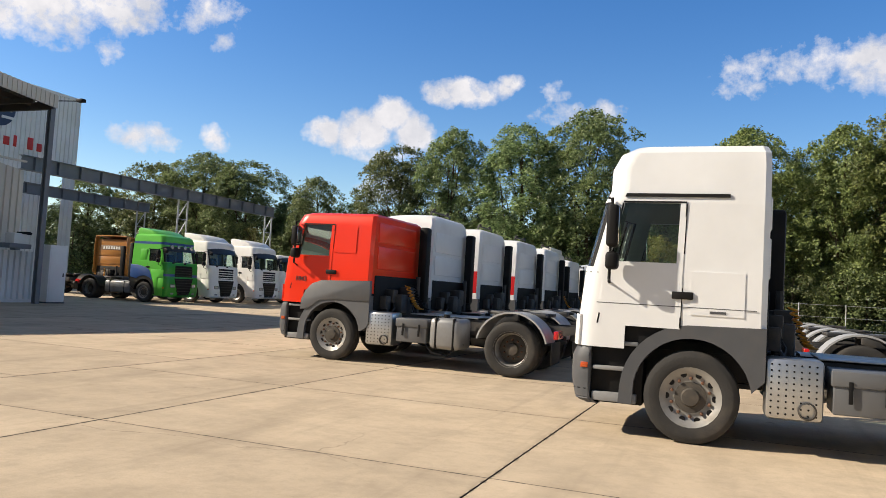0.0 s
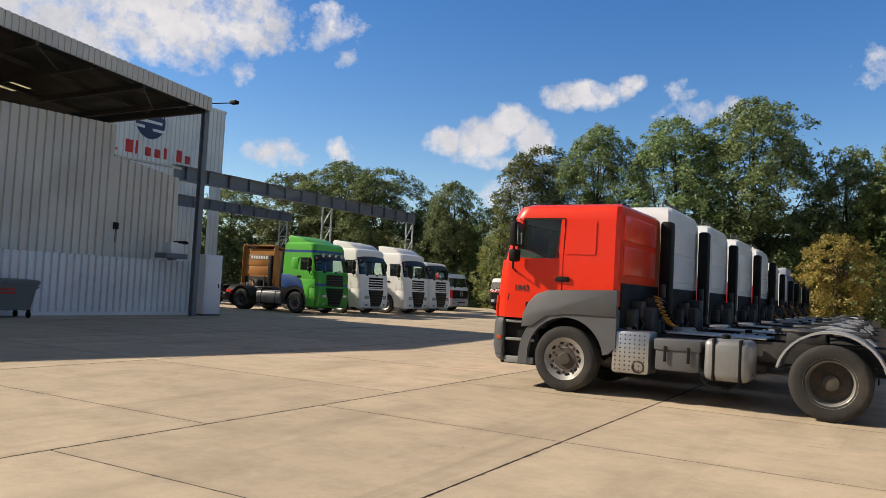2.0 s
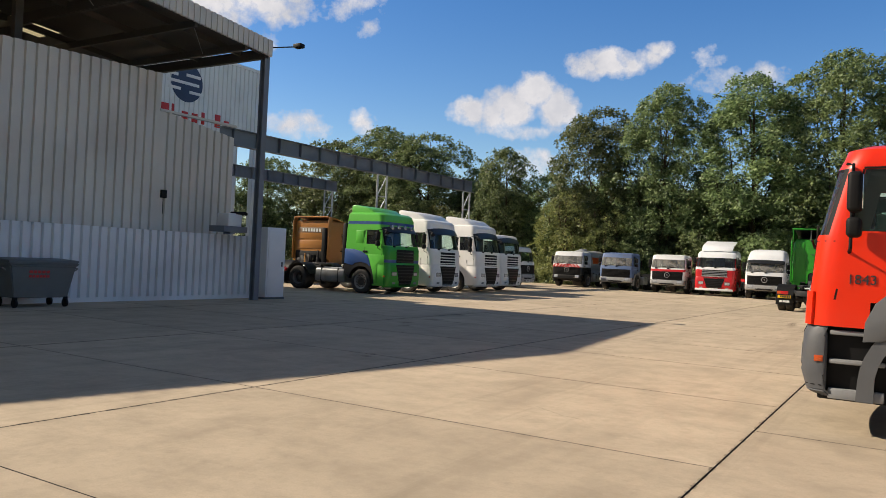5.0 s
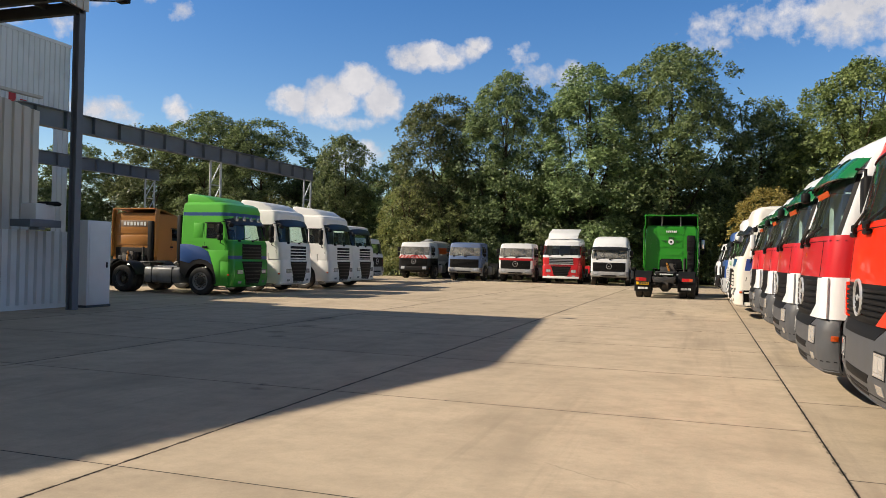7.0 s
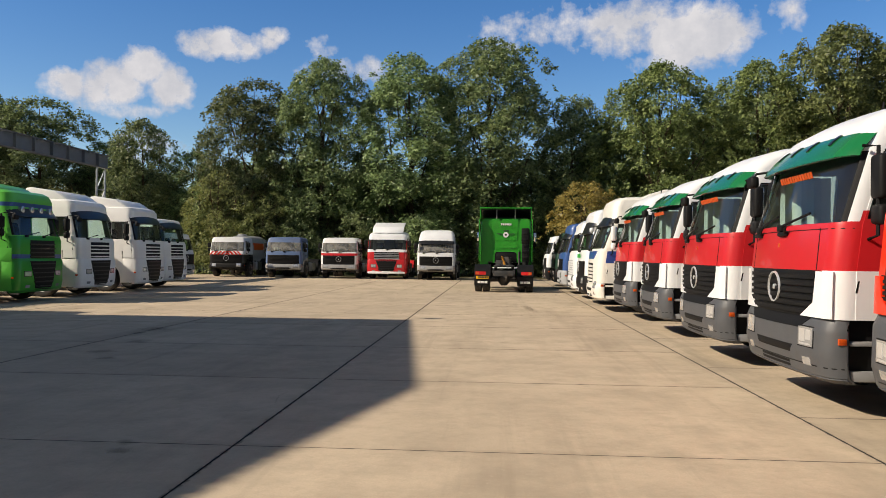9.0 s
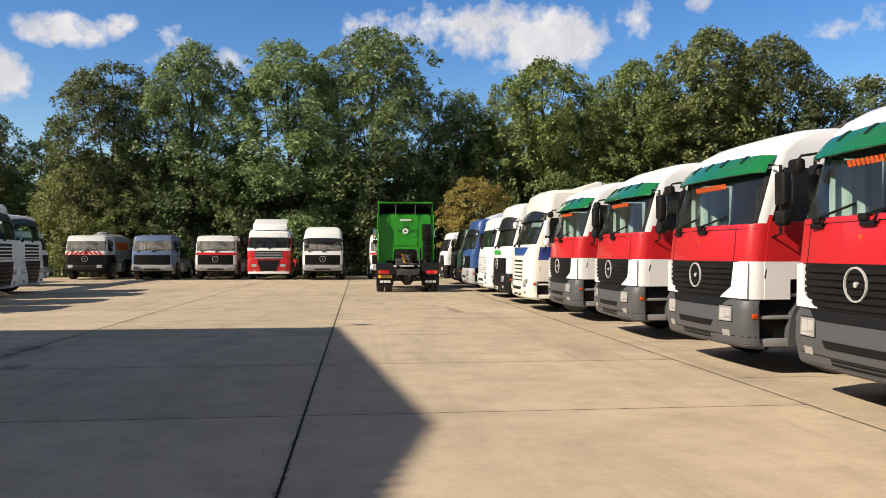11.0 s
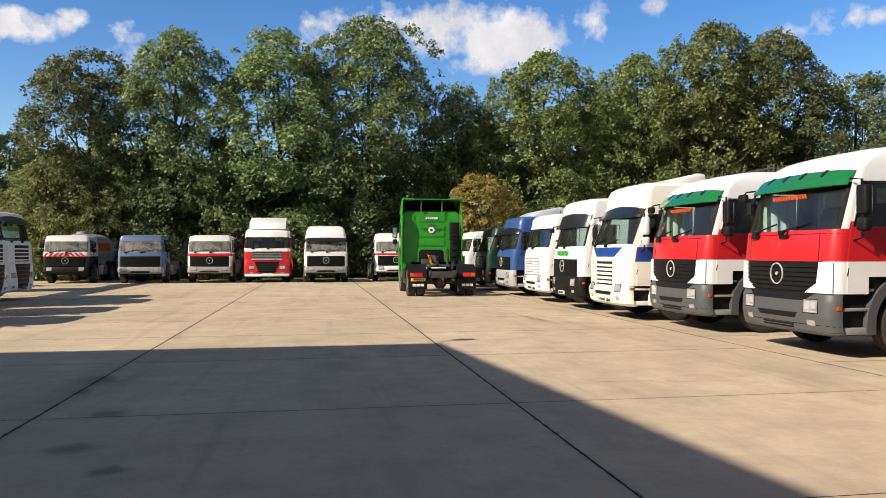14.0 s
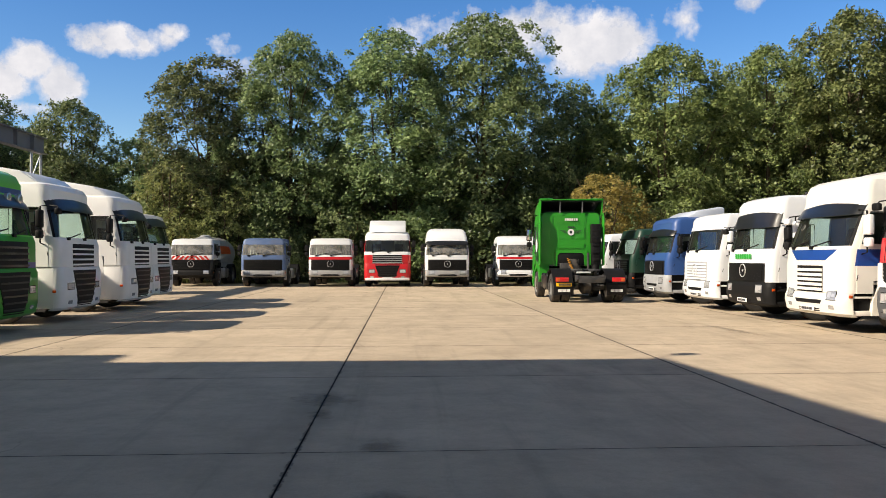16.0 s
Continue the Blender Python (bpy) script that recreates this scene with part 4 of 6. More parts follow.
        part("sun_visor", face_strip(vs, zh - 0.05, zr - 0.01, 0.0, 1.0, 0.01, 0.022, n=10, nz=6, corners=0.75), visor, t)
        for f in () if boxy else (0.12, 0.38, 0.62, 0.88):
            part("visor_clip", face_wedge(vs, (zh + zr) / 2 - 0.01, zr - 0.02, (f - 0.012, f + 0.012), (f - 0.02, f + 0.02), 0.022, 0.02, n=1, nz=3), VISOR_DARK, t)
        # kerb mirror on an arm over the screen's corner
        p = sh.at("CR", 0.5, zh)
        bm = bmesh.new()
        tube(bm, [(p.x, p.y, zh + 0.05), (p.x + 0.22, p.y - 0.10, zh + 0.02), (p.x + 0.27, p.y - 0.12, zh - 0.05)], 0.016, 6)
        km = part("kerb_mirror_arm", bm, BLACK, t)
        bm = bmesh.new()
        box(bm, p.x + 0.20, p.x + 0.31, p.y - 0.24, p.y - 0.03, zh - 0.16, zh - 0.01, 0.04, seg=3)
        part("kerb_mirror", bm, mirror, km)
    if screen_text:
        z = zh - 0.16
        p = sh.at("F", 0.5, z)
        tilt = math.degrees(math.atan2(rake * 0.72, zh - zb))
        writing_bar(t, pose(p.x + 0.012, 0, z, -0.0, 0, 90) @ pose(0, 0, 0, tilt, 0, 0), 0.9, 0.07, screen_text, 13, 0.3)
    if rail:
        bm = bmesh.new()
        z = (zt or zr + 0.17) - 0.02
        tube(bm, [(xb + 0.30, -0.62, z - 0.06), (xb + 0.30, -0.62, z + 0.13), (xb + 0.30, 0.62, z + 0.13), (xb + 0.30, 0.62, z - 0.06)], 0.022, 6)
        for y in (-0.45, 0.45):
            tube(bm, [(xb + 0.30, y, z + 0.13), (xb + 0.30, y, z + 0.20)], 0.04, 8)
        part("roof_rail", bm, STEEL, t)
        bm = bmesh.new()
        tube(bm, [(-0.62 - rake, 0.35, zr + 0.16), (-0.66 - rake, 0.35, zr + 0.40)], 0.012, 6)
        part("aerial", bm, BLACK, t)
    if deflector:
        zd, top, xd = deflector
        bm = bmesh.new()
        if solid_deflector:
            prism(bm, [(xd, zd - 0.1), (xd - 0.1, zd + 0.05), (xd - 0.5, zd + (top - zd) * 0.7), (xb + 0.3, top), (xb + 0.1, top - 0.02), (xb + 0.1, zd - 0.1)], "y", -hw + 0.2, hw - 0.2, bevel=0.05)
        prism(bm, [(xd, zd), (xd - 0.35, zd + (top - zd) * 0.55), (xb + 0.25, top), (xb + 0.12, top - 0.03), (xd - 0.4, zd + (top - zd) * 0.4)], "y", -hw + 0.25, hw - 0.25, bevel=0.03)
        for y in (-0.6, 0.6):
            tube(bm, [(xb + 0.3, y, zr), (xb + 0.3, y, top - 0.05)], 0.02, 6)
        part("roof_deflector", bm, cap or roof, t)
    # rear of the cab: side extensions, air intake
    if low_grille:
        part("lower_grille", face_wedge(bs, low_grille[0], low_grille[1], (0.30, 0.70), (0.17, 0.83), 0.010, 0.03), BLACK, bump)
        n = 6
        for k in range(n):
            a = low_grille[0] + (low_grille[1] - low_grille[0]) * (k + 0.25) / n
            part("lower_slat", face_strip(bs, a, a + 0.035, 0.29 - 0.018 * k, 0.71 + 0.018 * k, 0.022, 0.02), BLACKPAINT, bump)
    if duct:
        bm = bmesh.new()
        box(bm, xb - 0.26, xb - 0.06, -hw + 0.10, -hw + 0.36, 1.15, zr + 0.05, 0.05)
        lathe(bm, [(0.09, 0.9), (0.1, 0.95), (0.085, 1.0), (0.1, 1.05), (0.085, 1.1), (0.09, 1.18)], (xb - 0.16, -hw + 0.23, 0), "z", 12)
        part("air_intake_duct", bm, BLACK, t)
    if duct:
        bm = bmesh.new()
        box(bm, xb - 0.02, xb + 0.03, -hw + 0.16, hw - 0.16, 1.0, 1.66, 0.02)
        tun = part("engine_tunnel", bm, BLACK, t)
        bm = bmesh.new()
        for k, (y, z) in enumerate(((-0.55, 1.15), (-0.2, 1.3), (0.12, 1.1), (0.45, 1.25), (0.7, 1.12))):
            box(bm, xb - 0.16 - 0.03 * (k % 2), xb - 0.015, y - 0.11, y + 0.11, z - 0.10, z + 0.16, 0.02)
            tube(bm, [(xb - 0.1, y, z), (xb - 0.22, y + 0.08, z - 0.2), (xb - 0.2, y + 0.2, 0.95)], 0.018, 5)
        part("valve_block", bm, STEEL, tun)
        for y0, y1, za, zc in ((-hw + 0.42, hw - 0.22, 1.78, 2.22), (-hw + 0.42, hw - 0.22, 2.30, zr - 0.04)):
            bm = bmesh.new()
            box(bm, xb - 0.022, xb + 0.02, y0, y1, za, zc, 0.02)
            part("rear_panel", bm, body, t)
    if tractor:
        chassis(t, fa, ra, tail, guard, tank, coils, silencer=silencer, cab_back=xb)
    return t, sh


def place(t, x, y, heading, z=0.0):
    """heading: degrees that the truck's nose points, anticlockwise from +x."""
    t.matrix_basis = pose(x, y, z, 0, 0, heading)
    return t


OLDBUMPER = mat("bumper_worn_grey", (0.30, 0.30, 0.30), rough=0.6, dirt=0.3, vary=0.2)
LIGHTPAINT = paint("paint_pale_blue", (0.55, 0.60, 0.68))
ROW = "row of trucks along the yard's edge"
LEFT = "trucks parked by the beams"
FAR = "trucks lined up before the trees"

# ---- the red and white trucks ----
RW_BANDS = [(0.95, 1.42, WHITE, "all"), (1.42, 1.895, RED, "all"), (1.895, 2.0, RED, "side"), (2.0, 3.4, WHITE, "side")]
rw_style = dict(bands=RW_BANDS, pillar=BLACK, visor=VISOR_GREEN, screen_text=TEXT_ORANGE, guard=LIGHTGREY, plate=False, tank=DULLTANK, coils=False, drape=True)
rw, sh = truck("tractor_unit", "red and white tractor unit with grey bumper and green sun visor", ROW, WHITE, **rw_style)
for s in (1, -1):
    text_part("model_number", "1841", 0.12, pose(-1.0, s * 1.232, 1.30, 90, 0, 180 if s > 0 else 0), TEXT_DARK, rw)
bm = bmesh.new()
lathe(bm, [(0.028, 0.0), (0.028, 0.01), (0.015, 0.014)], (-0.02, 0, 1.68), "x", 18)
part("fleet_emblem", bm, AMBER, rw)
place(rw, 5.2, 11.6, 180)
for y, dx, a in ((15.06, 0.0, 0.6), (18.85, 0.02, -0.5), (22.5, 0.0, 0.4)):
    copy_thing(rw, pose(5.2 + dx, y, 0, 0, 0, 180 + a))

# ---- the orange one beside them ----
t, sh = truck("tractor_unit", "bright orange-red tractor unit with low sleeper cab and grey bumper", ROW, ORANGE, zb=1.92, zh=2.60, zr=2.72, zt=None, z0=1.06, zg=1.40, bumper=GREY, guard=LIGHTGREY,
              fa=1.25, ra=4.82, tail=5.8, rake=0.22, rail=False, win_low=0.07, length=2.03, doorlen=1.0, bumper_z=0.38, corner=0.2, fender=FENDER, plate=False, tank=DULLTANK)
for s in (1, -1):
    text_part("model_number", "1843", 0.13, pose(-0.52, s * 1.227, 1.52, 90, 0, 180 if s > 0 else 0), TEXT_DARK, t)
    part("side_panel", side_strip(sh, s, -1.22, -1.68, 2.06, 2.56, 0.012, 0.02), ORANGE, t)
    bm = bmesh.new()
    prism(bm, [(-0.545, 0.93), (-0.56, 1.12), (-0.64, 1.30), (-0.78, 1.44), (-0.98, 1.51), (-2.035, 1.55), (-2.035, 1.16), (-1.25, 1.16), (-0.95, 1.12), (-0.72, 0.95)], "y", *sorted((s * 1.15, s * 1.236)), bevel=0.006)
    part("fender_panel", bm, FENDER, t)
place(t, 5.34, 8.70, 180)

# ---- the white one set back ----
t, sh = truck("tractor_unit", "white tractor unit with high roof and grey wheel arches", ROW, WHITE, zb=1.80, zh=2.56, zr=2.70, zt=3.24, z0=0.95, zg=1.3, bumper=GREY, guard=LIGHTGREY, fa=1.3, ra=4.9, tail=5.9, win_low=0.10, rail=False, length=2.02, rake=0.24, doorlen=1.0, boxy=True)
for s in (1, -1):
    part("locker_door", side_strip(sh, s, -1.26, -1.80, 1.36, 1.82, 0.008, 0.012), WHITE, t)
    part("locker_handle", side_strip(sh, s, -1.46, -1.62, 1.385, 1.41, 0.014, 0.01), GREY, t)
    part("side_seam", side_strip(sh, s, -0.22, -1.92, 1.435, 1.443, 0.0095, 0.004), GREY, t)
    part("roof_gutter", side_strip(sh, s, -0.36, -1.62, 2.62, 2.655, 0.02, 0.025), BLACK, t)
place(t, 12.1, 4.21, 180)
# more of the same on the far side of the lane, nose away
for y in (9.4, 13.0, 16.8):
    copy_thing(t, pose(20.6, y, 0, 0, 0, 0))

# ---- further along the row ----
t, sh = truck("tractor_unit", "cream-white tractor unit with blue stripe and dark visor", ROW, CREAM, boxy=True, gw=0.24, lamp_z=(0.66, 0.84), zb=1.72, zh=2.42, zr=2.68, zt=3.2, rake=0.36, z0=0.8, zg=1.35, bumper=CREAM, fender=CREAM, guard=CREAM, visor=VISOR_DARK, grille=BLACK,
              slat=CREAM, slats=5, mirror=WHITE, bands=[(1.35, 1.68, STRIPE_BLUE, "side")], badge=None, deflector=(2.95, 3.4, -0.95), solid_deflector=True, pillar=BLACK)
part("front_stripe", face_wedge(sh, 1.46, 1.68, (0.22, 0.78), (0.05, 0.95), 0.004, 0.006), STRIPE_BLUE, t)
bm = bmesh.new()
prism(bm, [(0.62, 2.55), (0.80, 2.37), (0.98, 2.55), (0.80, 2.73)], "x", -2.235, -2.225)
part("hazard_placard", bm, TEXT_ORANGE, t, "orange diamond placard on the rear wall")
place(t, 4.82, 25.3, 180)
t, sh = truck("tractor_unit", "white tractor unit with black visor, grille and bumper", ROW, WHITE, boxy=True, rake=0.22, zb=1.70, zh=2.30, zr=2.66, zt=3.05, z0=0.92, zg=1.38, bumper=BLACK, guard=BLACK, visor=BLACKPAINT)
writing_bar(t, pose(0.02, 0, 1.55, 0, 0, 90), 0.9, 0.13, TEXT_GREEN, 7, 0.25)
place(t, 4.85, 28.5, 180)
t, sh = truck("tractor_unit", "plain white tractor unit with white bumper and mirrors", ROW, WHITE, boxy=True, rake=0.2, zb=1.70, zh=2.32, zr=2.5, zt=2.8, z0=0.85, zg=1.4, bumper=WHITE, fender=WHITE, guard=WHITE, slat=WHITE, slats=6, mirror=WHITE, badge=CHROME, grille=LIGHTGREY, gw=0.12)
place(t, 4.85, 31.7, 180)
t, sh = truck("tractor_unit", "blue tractor unit with light grey bumper and roof deflector", ROW, BLUE, boxy=True, rake=0.22, zb=1.65, zh=2.28, zr=2.5, zt=2.88, bumper=LIGHTGREY, guard=BLACK, visor=VISOR_DARK, roof=BLUE, deflector=(2.8, 3.2, -0.7), solid_deflector=True, cap=LIGHTPAINT)
place(t, 4.75, 35.3, 180)
t, sh = truck("tractor_unit", "very dark green tractor unit with black bumper", ROW, DARKGREEN, zb=1.62, zh=2.25, zr=2.5, zt=None, bumper=BLACK, slat=DARKGREEN, slats=5)
place(t, 4.75, 39.3, 180)
t, sh = truck("tractor_unit", "white older truck with black bumper", ROW, WHITE, zb=1.6, zh=2.2, zr=2.42, zt=None, bumper=BLACK, rake=0.25)
place(t, 4.6, 43.0, 180)

# ---- far row, facing the yard ----
old = dict(hw=1.13, glass=GLASS_OLD, zb=1.62, zh=2.22, zr=2.40, zt=None, z0=0.88, zg=1.42, rake=0.22, corner=0.14, length=1.85, fa=1.25, rail=False, grille_mid=False, silencer=False, bumper_z=0.52, plate=False, ra=4.6, tail=5.6)
t, sh = truck("sweeper_truck", "white truck with red-white warning stripes and grey tank body", FAR, WHITE, **{**old, "bumper": BLACK, "badge": CHROME, "pillar": WHITE, "bands": [(0.88, 1.42, BLACKPAINT, "all")]})
bm = bmesh.new()
for k in range(9):
    y = -1.1 + k * 0.245
    prism(bm, [(y, 1.40), (y + 0.13, 1.40), (y + 0.13 - 0.20 * (1 if y > 0 else -1), 1.62), (y - 0.20 * (1 if y > 0 else -1), 1.62)], "x", 0.0, 0.014)
part("warning_stripe", bm, TEXT_RED, t)
bm = bmesh.new()
lathe(bm, [(0.3, -6.5), (0.92, -6.4), (0.97, -6.1), (0.97, -2.4), (0.92, -2.1), (0.3, -2.0)], (0, 0, 1.72), "x", 26)
box(bm, -6.2, -2.3, -0.9, 0.9, 0.95, 1.2, 0.03)
lathe(bm, [(0.30, 2.55), (0.30, 2.76), (0.1, 2.80)], (-3.0, 0, 0), "z", 16)
tankb = part("tank_body", bm, LIGHTGREY, t, "grey tank with an orange band")
bm = bmesh.new()
lathe(bm, [(0.972, -5.0), (0.976, -5.0), (0.976, -2.6), (0.972, -2.6)], (0, 0, 1.72), "x", 26)
bmesh.ops.delete(bm, geom=[f for f in bm.faces if f.calc_center_median().z < 1.72 or f.calc_center_median().z > 2.25], context="FACES")
part("orange_band", bm, TEXT_ORANGE, tankb)
place(t, -14.9, 50.3, -90)
t, sh = truck("old_truck", "dull blue older truck with open chassis", FAR, OLDBLUE, **{**old, "bumper": OLDBUMPER, "pillar": OLDBLUE, "badge": None})
place(t, -11.0, 49.4, -90)
t, sh = truck("old_truck", "white older truck with red trim and black grille", FAR, WHITE, **{**old, "bumper": OLDBUMPER, "pillar": WHITE, "bands": [(1.42, 1.56, RED, "front")], "badge": CHROME})
place(t, -7.55, 49.5, -90)
t, sh = truck("tractor_unit", "red and white tractor unit with tall roof spoiler", FAR, RED, zb=1.80, zh=2.45, zr=2.7, zt=2.95, z0=1.22, zg=1.66, bumper=RED, fender=RED, guard=RED, slat=ALU, slats=4, slat_fill=0.5, gw=0.10, low_grille=(0.50, 1.16), lamp_z=(0.72, 0.9), lamp_f=(0.82, 0.97), roof=WHITE, bands=[(2.4, 3.0, WHITE, "all"), (1.66, 1.83, WHITE, "front")],
              badge=None, deflector=(2.85, 3.55, -0.5), rail=False, pillar=BLACK)
part("bumper_lip", face_wedge(sh, 1.225, 1.24, (0.1, 0.9), (0.1, 0.9), 0.03, 0.02), WHITE, t)
bm = bmesh.new()
box(bm, -0.02, 0.085, -1.16, 1.16, 0.33, 0.47, 0.03)
part("lower_bumper", bm, WHITE, t, "white lower bumper")
place(t, -4.6, 49.6, -90)
t, sh = truck("old_truck", "white older truck with high roof box and black grille", FAR, WHITE, **{**old, "zt": 3.05, "bumper": OLDBUMPER, "pillar": WHITE, "length": 2.1, "badge": CHROME, "visor": BLACKPAINT})
place(t, -1.5, 48.8, -90)
t, sh = truck("old_truck", "white older truck with red-white warning stripes", FAR, WHITE, **{**old, "zt": 2.7, "bumper": WHITE, "pillar": WHITE, "bands": [(1.44, 1.56, RED, "front")], "badge": CHROME})
place(t, 2.3, 49.6, -90)

# ---- left row ----
xf = dict(zb=1.95, zh=2.66, zr=2.92, zt=3.28, z0=1.30, zg=1.84, rake=0.22, corner=0.22, bumper=WARMWHITE, fender=WARMWHITE, guard=WARMWHITE, slat=WARMWHITE, slats=4, mirror=BLACK, badge=None, visor=VISOR_DARK, rail=False, bumper_z=0.3, well=WARMWHITE,
          low_grille=(0.42, 1.22), plate=False, slat_fill=0.34, lamp_f=(0.80, 0.95), lamp_z=(0.78, 0.92), grille_mid=True, boxy=True, gw=0.16)
t, sh = truck("tractor_unit", "white tractor unit with black grille and roof deflector", LEFT, WARMWHITE, **{**xf, "deflector": (3.2, 3.66, -0.55), "solid_deflector": True})
place(t, -11.55, 28.5, 0)
copy_thing(t, pose(-11.45, 32.4, 0, 0, 0, 0))
t, sh = truck("tractor_unit", "white tractor unit with black grille and low roof", LEFT, WARMWHITE, **{**xf, "zt": None, "zr": 2.82, "zh": 2.58})
place(t, -11.75, 35.4, 0)
# bumper and front band in darker green: shade on the nose, put into paint
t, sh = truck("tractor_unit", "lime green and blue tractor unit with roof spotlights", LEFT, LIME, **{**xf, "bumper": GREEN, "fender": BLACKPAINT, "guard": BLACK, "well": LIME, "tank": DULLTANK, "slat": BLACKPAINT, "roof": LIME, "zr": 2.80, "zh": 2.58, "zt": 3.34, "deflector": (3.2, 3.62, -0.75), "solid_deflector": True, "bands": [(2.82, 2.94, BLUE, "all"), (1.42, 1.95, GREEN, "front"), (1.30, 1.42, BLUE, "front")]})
for k in range(4):
    bm = bmesh.new()
    lathe(bm, [(0.04, -0.32), (0.1, -0.30), (0.1, -0.20), (0.085, -0.19)], (0, -0.7 + k * 0.46, 2.74), "x", 14)
    part("spotlight", bm, LAMP, t)
for s in (-1, 1):
    # door skirt, the blue sweep over the wheel, the pressed panel behind the door
    bm = bmesh.new()
    prism(bm, [(-0.2, 1.22), (-0.2, 1.6), (-1.02, 1.6), (-0.92, 1.3), (-0.80, 1.05), (-0.70, 0.7), (-0.66, 0.42), (-0.52, 0.42), (-0.52, 1.22)], "y", *sorted((s * 1.19, s * 1.226)), bevel=0.006)
    part("door_skirt", bm, LIME, t)
    bm = bmesh.new()
    prism(bm, [(-2.2, 1.2), (-2.2, 1.80), (-1.75, 1.79), (-1.32, 1.70), (-1.05, 1.56), (-0.92, 1.36), (-0.86, 1.1), (-1.05, 1.22), (-1.35, 1.28), (-1.65, 1.22), (-1.8, 1.12)], "y", *sorted((s * 1.19, s * 1.232)), bevel=0.006)
    part("blue_sweep", bm, BLUE, t, "blue painted sweep over the wheel")
    bm = bmesh.new()
    box(bm, -1.66, -1.26, *sorted((s * 1.17, s * 1.214)), 2.02, 2.56, 0.02)
    part("pressed_panel", bm, LIME, t)
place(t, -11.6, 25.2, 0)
t, sh = truck("old_truck", "white and red older truck with a dark grille", LEFT, WHITE, zb=1.62, zh=2.22, zr=2.40, zt=None, z0=0.88, zg=1.42, rake=0.22, corner=0.14, length=2.0, bumper=LIGHTGREY, bands=[(0.9, 2.5, RED, "side", -1.1, -3.0), (0.88, 1.42, RED, "front")], rail=False)
place(t, -14.2, 42.4, 0)
t, sh = truck("tractor_unit", "bronze brown tractor unit seen from behind", LEFT, BROWN, **{**xf, "bumper": BROWN, "fender": BROWN, "guard": BLACK, "zr": 2.85, "zt": 3.3, "zh": 2.6, "visor": None})
bm = bmesh.new()
box(bm, -2.225, -2.2, -0.85, 0.85, 2.62, 2.92, 0.01)
part("name_panel", bm, mat("panel_brown_grey", (0.20, 0.13, 0.08)), t)
writing_bar(t, pose(-2.23, 0.05, 2.77, 0, 0, 90), 1.3, 0.17, TEXT_WHITE, 7, 0.35)
bm = bmesh.new()
prism(bm, [(-0.7, 3.2), (-1.5, 3.42), (-2.3, 3.5), (-2.35, 3.46), (-1.5, 3.36), (-0.75, 3.16)], "y", -1.1, 1.1)
part("roof_spoiler", bm, BROWN, t)
for s in (-1, 1):
    bm = bmesh.new()
    prism(bm, [(-2.12, 1.2), (-2.36, 1.25), (-2.36, 3.1), (-2.3, 3.48), (-2.0, 3.4), (-2.12, 3.0)], "y", s * 1.18 - 0.02, s * 1.18 + 0.02, bevel=0.01)
    part("side_fairing", bm, BROWN, t)
place(t, -21.2, 32.4, 92)

# ---- the green truck in the middle of the yard ----
hero, sh = truck("tractor_unit", "bright green tractor unit with roof spoiler, standing in the yard", "", GREEN, zb=1.95, zh=2.72, zr=3.12, zt=None, z0=1.0, zg=1.7, rake=0.34, corner=0.2, bumper=GREEN, fender=GREEN, guard=BLACK, badge=None, tank=BLACKPAINT,
                 fa=1.4, ra=5.0, tail=6.0, rail=False, silencer=False, length=2.25, duct=False, visor=VISOR_DARK, low_grille=None, hw=1.18)
XB = -2.25
# roof spoiler: open towards the back
for s in (-1, 1):
    bm = bmesh.new()
    prism(bm, [(-0.85, 3.22), (-1.3, 3.48), (-2.2, 3.68), (-2.48, 3.70), (-2.40, 3.14), (-2.2, 3.10)], "y", s * 1.16 - 0.02, s * 1.16 + 0.02, bevel=0.01)
    part("spoiler_side", bm, GREEN, hero)
    bm = bmesh.new()
    prism(bm, [(XB + 0.02, 1.2), (XB - 0.30, 1.25), (XB - 0.32, 3.0), (XB - 0.2, 3.2), (XB + 0.02, 3.2)], "y", s * 1.2 - 0.02, s * 1.2 + 0.02, bevel=0.012)
    part("side_fairing", bm, GREEN, hero)
    bm = bmesh.new()
    tube(bm, [(-2.32, s * 0.42, 3.2), (-2.36, s * 0.42, 3.66)], 0.022, 6)
    part("spoiler_post", bm, ALU, hero)
bm = bmesh.new()
prism(bm, [(-0.82, 3.21), (-1.3, 3.48), (-2.2, 3.68), (-2.52, 3.72), (-2.52, 3.68), (-2.2, 3.64), (-1.32, 3.43), (-0.9, 3.19)], "y", -1.15, 1.15)
for s in (-1, 1):
    box(bm, -2.52, -2.1, s * 0.95 - 0.25, s * 0.95 + 0.25, 3.66, 3.74, 0.03)
part("roof_spoiler", bm, GREEN, hero)
# black sheet under the spoiler, painting in the shade of its hollow
bm = bmesh.new()
prism(bm, [(-0.95, 3.17), (-1.34, 3.40), (-2.2, 3.61), (-2.42, 3.635), (-2.42, 3.625), (-2.2, 3.60), (-1.34, 3.39), (-0.95, 3.16)], "y", -1.13, 1.13)
part("spoiler_shade_sheet", bm, BLACKPAINT, hero)
# flat black sheet on the cab roof, in the spoiler's dark opening
bm = bmesh.new()
box(bm, -2.2, -1.0, -1.0, 1.0, 3.25, 3.27, 0.004)
part("roof_dark_sheet", bm, BLACKPAINT, hero)


